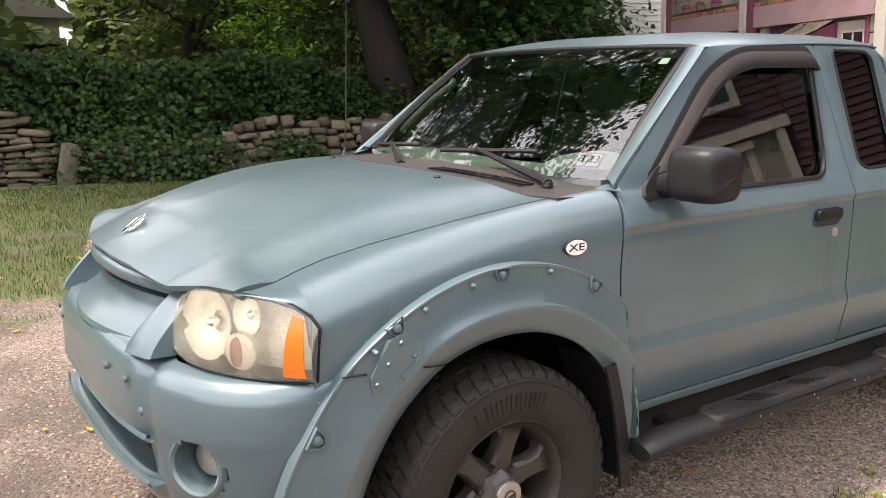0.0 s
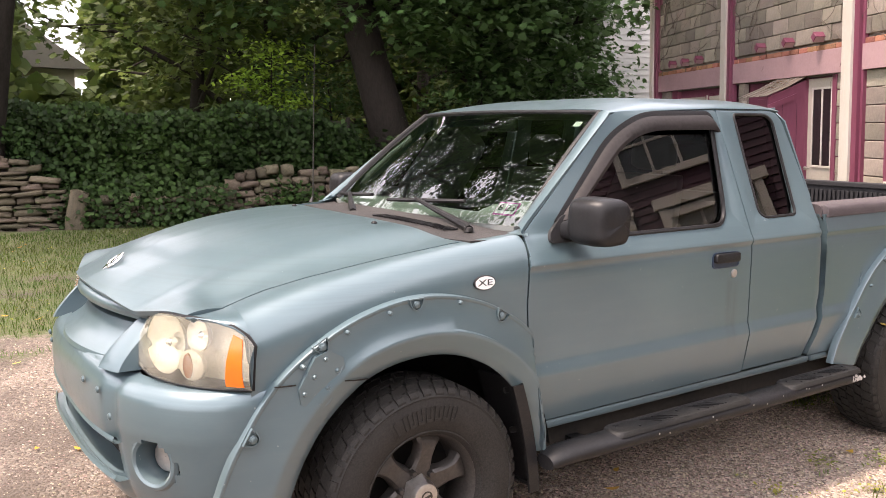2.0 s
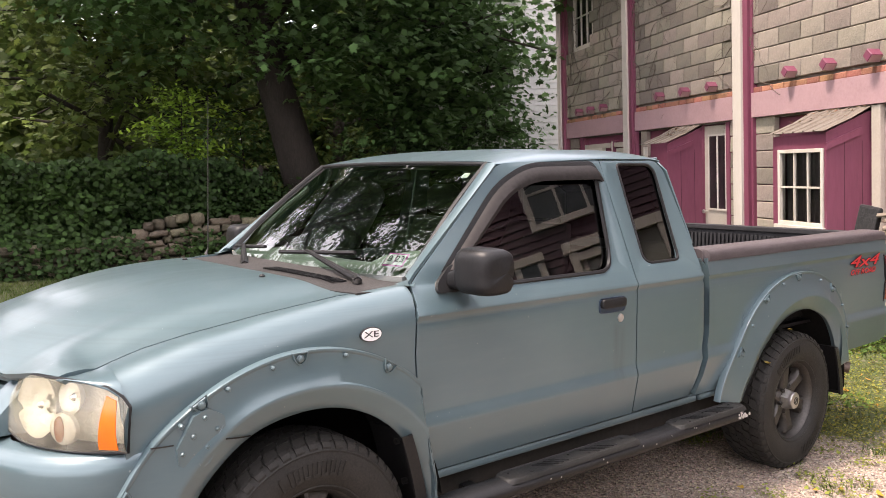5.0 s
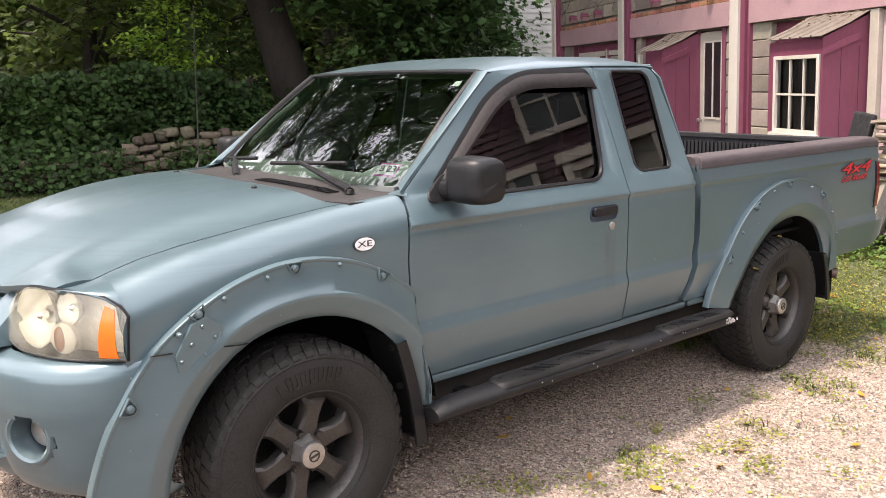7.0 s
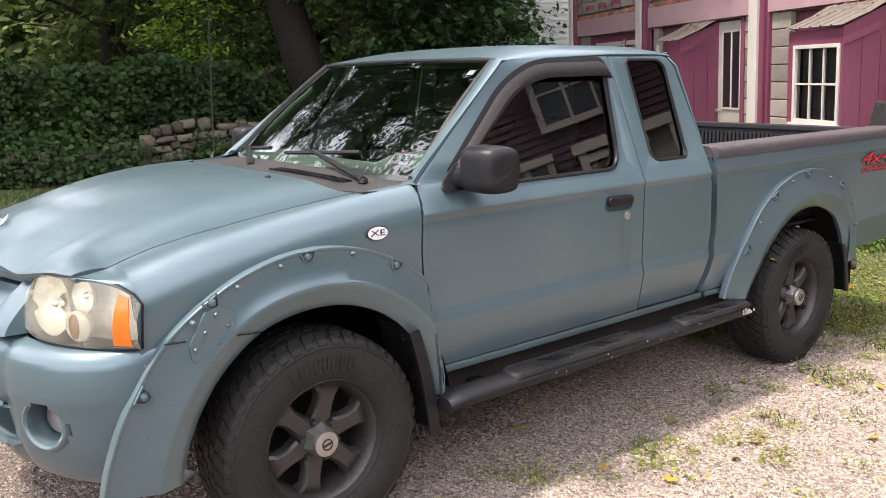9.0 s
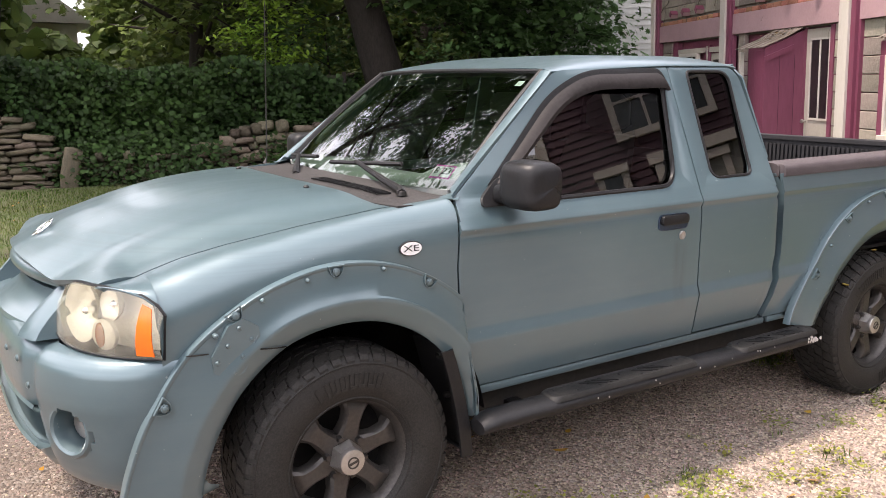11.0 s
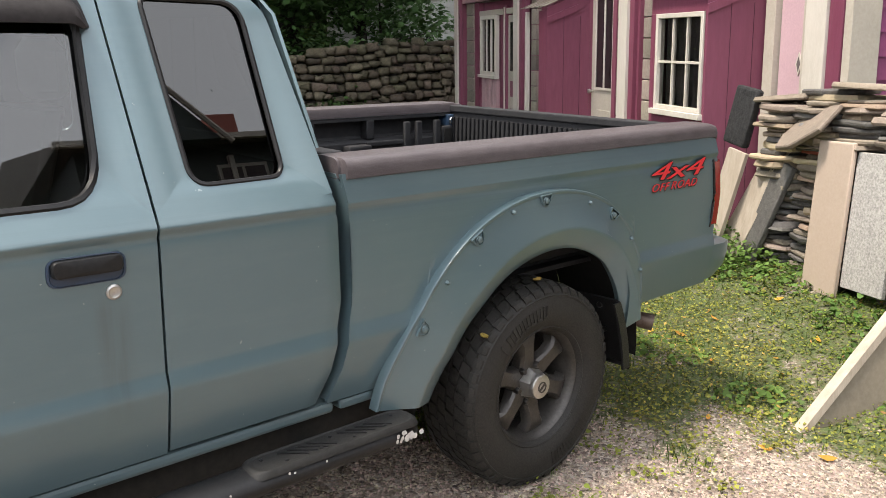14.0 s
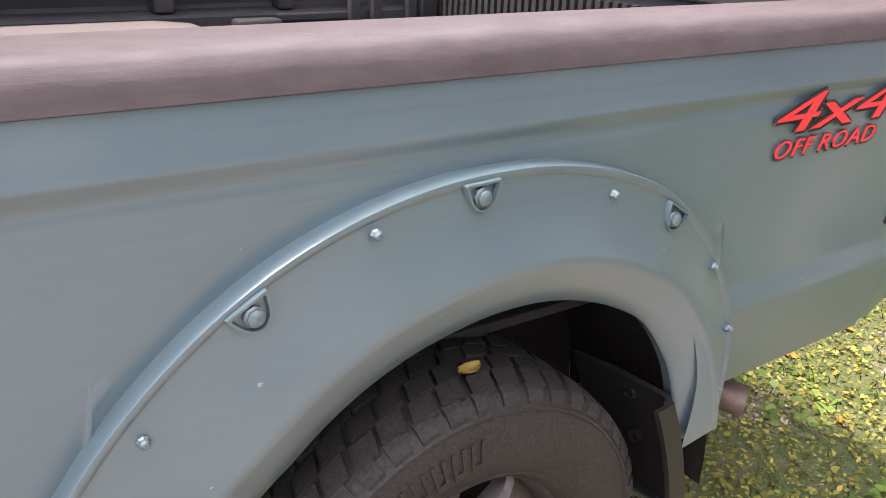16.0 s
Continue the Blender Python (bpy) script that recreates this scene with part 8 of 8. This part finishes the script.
def slab_stack():
    r = random.Random(12)
    rot = math.atan2(U.y, U.x)
    for col, (s0, dep) in enumerate(((-3.30, 0.50), (-3.64, 0.46), (-3.98, 0.44), (-4.34, 0.44))):
        p = FACE @ Vector((s0, 0.36, 0))
        z = float(ground_z(p.x, p.y)) - 0.03
        top = (1.28, 1.36, 1.30, 1.24)[col]
        while z < top:
            th = r.uniform(0.018, 0.045)
            low = z < 0.75
            mt = r.choice(SLATES[1:] if low and col == 0 else SLATES)
            if z < 0.5:
                mt = SLATES[r.choice((1, 2))]
            if abs(z - 0.98) < 0.025 and col == 1:
                mt = REDSLAB
            wx = r.uniform(0.30, 0.50) if z > 0.85 else r.uniform(0.34, 0.44)
            m = Matrix.Translation((p.x + r.uniform(-0.03, 0.03), p.y + r.uniform(-0.03, 0.03), z)) @ Matrix.Rotation(rot + r.uniform(-0.2, 0.2), 4, 'Z') @ Matrix.Rotation(r.uniform(-0.03, 0.03), 4, 'X') @ Matrix.Rotation(r.uniform(-0.03, 0.03), 4, 'Y')
            flag(r, m, wx, dep * r.uniform(0.9, 1.15), th, mt)
            z += th * 0.97
    # loose pieces thrown on top
    for s0, n0, z0, tx, ty in ((-3.92, 0.40, 1.37, 0.05, -0.04), (-3.66, 0.62, 1.14, -0.75, 0.25), (-3.25, 0.45, 1.30, 0.0, 0.06)):
        p = FACE @ Vector((s0, n0, 0))
        flag(r, Matrix.Translation((p.x, p.y, z0)) @ Matrix.Rotation(rot, 4, 'Z') @ Matrix.Rotation(tx, 4, 'X') @ Matrix.Rotation(ty, 4, 'Y'), 0.52, 0.36, 0.035, r.choice(SLATES[:2]))

    def lean(name, label, cat, s, n, z0, w, h, th, back, roll, mat_, bev=0.004):
        p = FACE @ Vector((s, n, 0))
        m = Matrix.Translation((p.x, p.y, z0)) @ Matrix.Rotation(rot, 4, 'Z') @ Matrix.Rotation(radians(roll), 4, 'Y') @ Matrix.Rotation(radians(back), 4, 'X')
        g = Geo().box((-w / 2, -th, 0), (w / 2, 0, h), m)
        return tagged(link(name, g, mat_, bevel=bev, smooth=30), label, cat)
    gz_ = lambda s, n: float(ground_z(*(FACE @ Vector((s, n, 0))).xy)) - 0.01
    lean("tile_slab", "smooth tan slab leaning on the stack", "slab", -3.93, 0.70, gz_(-3.93, 0.70), 0.29, 1.09 - gz_(-3.93, 0.70), 0.03, 4, 0, TANB, 0.012)
    lean("terrazzo_slab", "speckled black-and-white terrazzo slab", "slab", -4.23, 0.66, gz_(-4.23, 0.66) + 0.08, 0.32, 0.96 - gz_(-4.23, 0.66), 0.025, 4, 0, SPECK)
    lean("plank", "long weathered grey plank leaning on the slabs", "plank", -2.95, 0.72, gz_(-2.95, 0.72), 0.17, 1.16, 0.045, 12, -24, RAW)
    lean("plank", "narrow weathered plank leaning on the slabs", "plank", -3.10, 0.74, gz_(-3.10, 0.74), 0.09, 0.80, 0.04, 12, -20, RAW)
    lean("plank", "short broken pale plank", "plank", -2.92, 0.78, gz_(-2.92, 0.78) + 0.15, 0.20, 0.62, 0.03, 10, -10, RAW)
    lean("slate_piece", "upright chunk of black riven slate", "slab", -2.88, 0.62, 1.0, 0.25, 0.40, 0.06, 8, -9, CHAR, 0.02)
    lean("slate_piece", "tall dark slate leaning against the stack", "slab", -3.20, 0.72, gz_(-3.20, 0.72), 0.16, 0.74, 0.05, 10, -18, SLATES[2], 0.02)


def board():
    root = thing("leaning_board", "muddy plywood panel with raw pale edges", "board")
    o = Vector((4.17, -1.25, float(ground_z(4.17, -1.25)) - 0.01))
    d = Vector((0.93, -0.37, 0)).normalized()
    nn = Vector((-d.y, d.x, 0)) * -1
    tilt = nn * -0.10
    pt = lambda a, z: o + d * a + Vector((0, 0, z)) + tilt * z
    out = [(0, 0), (1.12, 0.98), (1.6, 0.98), (1.6, -0.02)]
    th = nn * 0.03
    a, b = [pt(*q) for q in out], [pt(*q) + th for q in out]
    g = Geo().grid([a, b], close=True); g.poly(list(reversed(a))); g.poly(b)
    part("panel", g, PLYBROWN, root, smooth=0)
    e = Geo()
    ed = [pt(-0.02, 0) - th * 0.35, pt(1.105, 0.99) - th * 0.35, pt(1.135, 0.965) - th * 0.35, pt(0.012, -0.015) - th * 0.35]
    ef = [q + th * 1.7 for q in ed]
    e.grid([ed, ef], close=True); e.poly(list(reversed(ed))); e.poly(ef)
    part("edge_strip", e, RAW, root, "raw pale edge strip", smooth=0)
    sx = Geo()
    q0 = [pt(0.52, 0.0) + th * 1.0, pt(0.52, 0.43) + th, pt(0.57, 0.47) + th, pt(0.57, 0.0) + th]
    q1 = [p + th * 0.7 for p in q0]
    sx.grid([q0, q1], close=True); sx.poly(q1); sx.poly(list(reversed(q0)))
    part("batten", sx, RAW, root, "upright pale batten", smooth=0)


GREYWALL = surface("pale_grey_porch_boards", (0.24, 0.235, 0.205), (0.19, 0.185, 0.16), 2, rough=0.7)
NIGHT_PANE = surface("unlit_room_glass", (0.035, 0.04, 0.042), (0.06, 0.065, 0.066), 3, rough=0.12)
MAROON = surface("dark_maroon_clapboard", (0.105, 0.064, 0.075), (0.085, 0.052, 0.06), 2.0, rough=0.75, spec=0.2)


def far_buildings():
    # white clapboard house behind, seen between trees and the block house
    w = thing("white_house", "far white clapboard house behind the trees", "house")
    c, r_ = Vector((14.4, 12.8, 0)), Vector((0.79, -0.61, 0)).normalized()
    f = Vector((-0.61, -0.79, 0)).normalized()
    g = Geo()
    for a, b, d in ((-2.6, 2.6, 0),):
        q = [c + r_ * a, c + r_ * b, c + r_ * b - f * 4, c + r_ * a - f * 4]
        g.grid([q, [p + Vector((0, 0, 7.4)) for p in q]], close=True)
        g.poly([p + Vector((0, 0, 7.4)) for p in q])
    part("wall", g, WHITE, w, smooth=0)
    bm = Geo()
    prof = [(0.0, 0.0), (0.02, 0.0), (0.004, 0.15)]
    bm.grid([[c + r_ * a + f * (o + 0.002) + Vector((0, 0, z)) for o, z in prof] for a in (2.6, -2.6)])
    me = bpy.data.meshes.new("clapboard")
    me.from_pydata(bm.v, [], bm.f)
    me.materials.append(surface("grey_white_clapboard", (0.42, 0.42, 0.41), (0.34, 0.34, 0.33), 1.5, (0.5, 0.5, 0.48), 20, rough=0.65, jitter=0.06))
    for i in range(46):
        o = new("clapboard", me)
        o.parent = w
        o.location = (0, 0, 0.4 + i * 0.148)
    # sunlit pale house far behind the hedge
    p = thing("pale_house", "sunlit pale house glimpsed through the trees", "house")
    g = Geo().box((0.6, 33, 0), (5.0, 38, 5.4))
    part("wall", g, surface("cream_render", (0.78, 0.70, 0.58), (0.7, 0.62, 0.5), 1, rough=0.8), p, smooth=0)
    part("roof", Geo().prism([(-0.3, 5.4), (2.5, 7.4), (5.3, 5.4)], 32.6, 38.4, Matrix(((1, 0, 0, 0.3), (0, 0, 1, 0), (0, 1, 0, 0), (0, 0, 0, 1)))), TRIM, p, smooth=0)
    # plum clapboard wing and a gabled house across the drive: they show mirrored in the truck's glass
    wing = thing("house_wing", "plum clapboard house wing, mirrored in the side glass", "house")
    a, b = Vector((12.0, -2.6, 0)), Vector((6.7, -7.6, 0))
    d = (b - a).normalized()
    nn = Vector((d.y, -d.x, 0))
    L = (b - a).length
    bk = Geo()
    q = [a, b, b - nn * 4, a - nn * 4]
    bk.grid([q, [v + Vector((0, 0, 7.6)) for v in q]], close=True)
    bk.poly([v + Vector((0, 0, 7.6)) for v in q])
    part("wall", bk, MAROON, wing, smooth=0)
    ev = Geo()
    q = [a + nn * 1.3, b + nn * 1.3, b - nn * 4, a - nn * 4]
    ev.grid([[v + Vector((0, 0, 7.6)) for v in q], [v + Vector((0, 0, 7.8)) for v in q]], close=True)
    ev.poly([v + Vector((0, 0, 7.6)) for v in reversed(q)])
    ev.poly([v + Vector((0, 0, 7.8)) for v in q])
    part("roof", ev, SLATES[2], wing, smooth=0)
    g = Geo().grid([[a + nn * (o + 0.002) + d * t + Vector((0, 0, z)) for o, z in ((0.0, 0.0), (0.025, 0.0), (0.004, 0.12))] for t in (0, L)])
    me = bpy.data.meshes.new("clapboard")
    me.from_pydata(g.v, [], g.f)
    me.materials.append(MAROON)
    for i in range(62):
        o = new("clapboard", me)
        o.parent = wing
        o.location = (0, 0, i * 0.12)
    mm = Matrix(((d.x, nn.x, 0, a.x), (d.y, nn.y, 0, a.y), (0, 0, 1, 0), (0, 0, 0, 1)))
    for t, hw, z, ht, nc, nr in ((5.42, 0.62, 4.05, 0.98, 3, 2), (2.2, 0.5, 4.3, 1.5, 2, 2), (5.20, 0.34, 2.35, 0.95, 2, 2), (6.36, 0.13, 2.75, 0.75, 1, 2), (2.2, 0.5, 1.2, 1.4, 2, 2)):
        fr = Geo()
        for lo, hi in (((t - hw - 0.10, 0.02, z - 0.10), (t + hw + 0.10, 0.10, z)), ((t - hw - 0.12, 0.02, z + ht), (t + hw + 0.12, 0.13, z + ht + 0.12)), ((t - hw - 0.10, 0.02, z), (t - hw, 0.09, z + ht)), ((t + hw, 0.02, z), (t + hw + 0.10, 0.09, z + ht))):
            fr.box(lo, hi, mm)
        wn_ = part("window", fr, WHITE, wing, "white-trimmed window", smooth=0)
        for k in range(1, nc):
            c_ = t - hw + 2 * hw * k / nc
            part("glazing_bar", Geo().box((c_ - 0.02, 0.035, z), (c_ + 0.02, 0.07, z + ht), mm), WHITE, wn_, smooth=0)
        for k in range(1, nr):
            c_ = z + ht * k / nr
            part("glazing_bar", Geo().box((t - hw, 0.036, c_ - 0.018), (t + hw, 0.068, c_ + 0.018), mm), WHITE, wn_, smooth=0)
        part("pane", Geo().box((t - hw, 0.026, z), (t + hw, 0.034, z + ht), mm), NIGHT_PANE, wn_, smooth=0)
    # the wing's porch: pale boards under a white fascia, and its posts
    part("porch_wall", Geo().box((4.3, 0.03, 0.0), (5.75, 0.06, 3.46), mm), GREYWALL, wing, smooth=0)
    part("porch_fascia", Geo().box((4.2, 0.02, 3.46), (5.82, 0.16, 3.62), mm), WHITE, wing, smooth=0)
    for t in (4.35, 5.70):
        part("porch_post", Geo().box((t - 0.06, 0.05, 0.0), (t + 0.06, 0.14, 3.46), mm), WHITE, wing, smooth=0)
    # white fascia and brackets below the eave
    part("eave_fascia", Geo().box((0.0, 1.24, 7.52), (L, 1.33, 7.70), mm), WHITE, wing, smooth=0)
    part("corner_board", Geo().box((L - 0.14, 0.01, 0.0), (L + 0.02, 0.06, 7.6), mm), WHITE, wing, smooth=0)
    for t in (L - 0.12, L - 2.4, L - 4.7):
        part("eave_bracket", Geo().tube([mm @ Vector((t, 0.05, 6.4)), mm @ Vector((t, 0.35, 7.05)), mm @ Vector((t, 1.2, 7.5))], 0.07, 6).tube([mm @ Vector((t, 0.05, 7.45)), mm @ Vector((t, 1.2, 7.45))], 0.06, 6), WHITE, wing, smooth=0)
    gh = thing("gabled_house", "dark gabled house across the drive", "house")
    x0, y0 = 6.2, -22.0
    siding = surface("slate_green_siding", (0.075, 0.090, 0.084), (0.060, 0.072, 0.068), 2, rough=0.7)
    part("wall", Geo().box((x0, y0, -1), (x0 + 10, y0 + 7, 7.1)), siding, gh, smooth=0)
    part("roof", Geo().prism([(-0.5, 7.0), (3.5, 8.3), (7.5, 7.0)], x0 - 0.4, x0 + 10.4, Matrix(((0, 0, 1, 0), (1, 0, 0, y0), (0, 1, 0, 0), (0, 0, 0, 1)))), SLATES[2], gh, smooth=0)
    flip = Matrix(((1, 0, 0, x0 - 0.2), (0, 0, 1, 0), (0, 1, 0, 0), (0, 0, 0, 1)))
    part("gable", Geo().prism([(1.1, 6.9), (2.1, 8.0), (3.1, 6.9)], y0 + 6.5, y0 + 7.6, flip), siding, gh, smooth=0)
    for p0, p1 in (((0.9, 6.78), (2.1, 8.08)), ((3.3, 6.78), (2.1, 8.08))):
        part("bargeboard", Geo().tube([flip @ Vector((*p0, y0 + 7.68)), flip @ Vector((*p1, y0 + 7.68))], 0.06, 6), WHITE, gh, smooth=0)
    part("chimney", Geo().box((x0 + 4.6, y0 + 3.2, 8.0), (x0 + 5.4, y0 + 3.9, 9.1)), BRICK, gh, smooth=0)
    part("fascia", Geo().box((x0 - 0.5, y0 + 7.45, 6.92), (x0 + 10.5, y0 + 7.56, 7.04)), WHITE, gh, smooth=0)
    part("downpipe", Geo().box((x0 + 3.2, y0 + 7.0, 1.0), (x0 + 3.32, y0 + 7.1, 6.7)), WHITE, gh, smooth=0)
    for i in range(4):
        for z in (2.4, 5.3):
            wf = part("window", Geo().box((x0 + 0.6 + i * 2.3, y0 + 7, z), (x0 + 1.8 + i * 2.3, y0 + 7.06, z + 1.2)), WHITE, gh, smooth=0)
            for k in (0, 1):
                part("pane", Geo().box((x0 + 0.68 + i * 2.3 + k * 0.56, y0 + 7.05, z + 0.08), (x0 + 1.16 + i * 2.3 + k * 0.56, y0 + 7.07, z + 1.12)), CURTAIN, wf, smooth=0)
    # unseen long block, added as a dark mass opposite the truck's flank
    fs = thing("added_dark_block", "unseen long dark block added across the drive", "shed")
    part("wall", Geo().box((-12.0, -23.5, -1), (4.6, -19.0, 6.6)), siding, fs, smooth=0)
    part("roof", Geo().box((-12.3, -23.8, 6.6), (4.9, -18.7, 6.8)), SLATES[2], fs, smooth=0)


posts()
wall_upper()
vestibule(-2.15, -1.28, True)
vestibule(1.13, 1.86, False)
doors()
vines()
end_wall()
slab_stack()
board()
far_buildings()


# ---- the house's blocks and bricks ----
def masonry():
    bl = [stone_block("concrete_block", 0.395, 0.07, 0.193, BLOCK, i) for i in range(4)]
    hf = [stone_block("half_block", 0.19, 0.07, 0.193, BLOCK, i) for i in range(2)]
    bk = [stone_block("brick", 0.20, 0.05, 0.062, BRICK, i) for i in range(3)]
    rot = math.atan2(U.y, U.x)
    r = random.Random(2)

    def put(me, nm, s, z, n=-0.125):
        o = new(nm, me)
        o.parent = house
        p = hs(s, n, z)
        o.matrix_basis = Matrix.Translation(p) @ Matrix.Rotation(rot, 4, 'Z') @ Matrix.Rotation(-0.045, 4, 'Y')
    for row in range(12):
        z = 2.87 + 0.1 + row * 0.203
        s = -2.68 + (0.2 if row % 2 else 0.0)
        while s < 6.25:
            inside_post = any(a - 0.33 < s < a + 0.12 for a in (3.43, 0.17))
            in_win = 4.80 < s < 6.05 and 4.0 < z < 5.45
            if not in_win and not any(abs(s - (a - 0.12)) < 0.02 for a in (3.43, 0.17)):
                put(r.choice(bl), "concrete_block", s + 0.2, z, -0.125 - (0.012 if inside_post else 0.0))
            s += 0.405
    for s0, s1 in ((-0.16, -0.50), (0.23, 0.42), (2.78, 3.05), (5.66, 6.2)):
        for row in range(11):
            mid = (s0 + s1) / 2
            put(r.choice(bl if abs(s1 - s0) > 0.3 else hf), "concrete_block", mid, 0.34 + row * 0.203, -0.15)
    for s0, s1 in ((-2.66, -0.16), (0.22, 3.08), (3.46, 6.2)):
        s = s0
        while s < s1 - 0.1:
            put(r.choice(bk), "brick", s + 0.1, 2.80, -0.108 + r.uniform(-0.006, 0.006))
            s += 0.212
    

def stone_block(name, l, d, h, mat_, seed):
    r = random.Random(seed)
    g = Geo()
    e = 0.006
    f = []
    for y, k in ((-d / 2, 0), (d / 2 - e, 0), (d / 2, e)):
        f.append([Vector((x * (l / 2 - k) + r.uniform(-0.002, 0.002), y, z * (h / 2 - k) + r.uniform(-0.002, 0.002))) for x, z in ((-1, -1), (1, -1), (1, 1), (-1, 1))])
    g.grid(f, close=True)
    g.poly(f[-1])
    me = bpy.data.meshes.new(name)
    me.from_pydata(g.v, [], g.f)
    me.materials.append(mat_)
    return me


masonry()
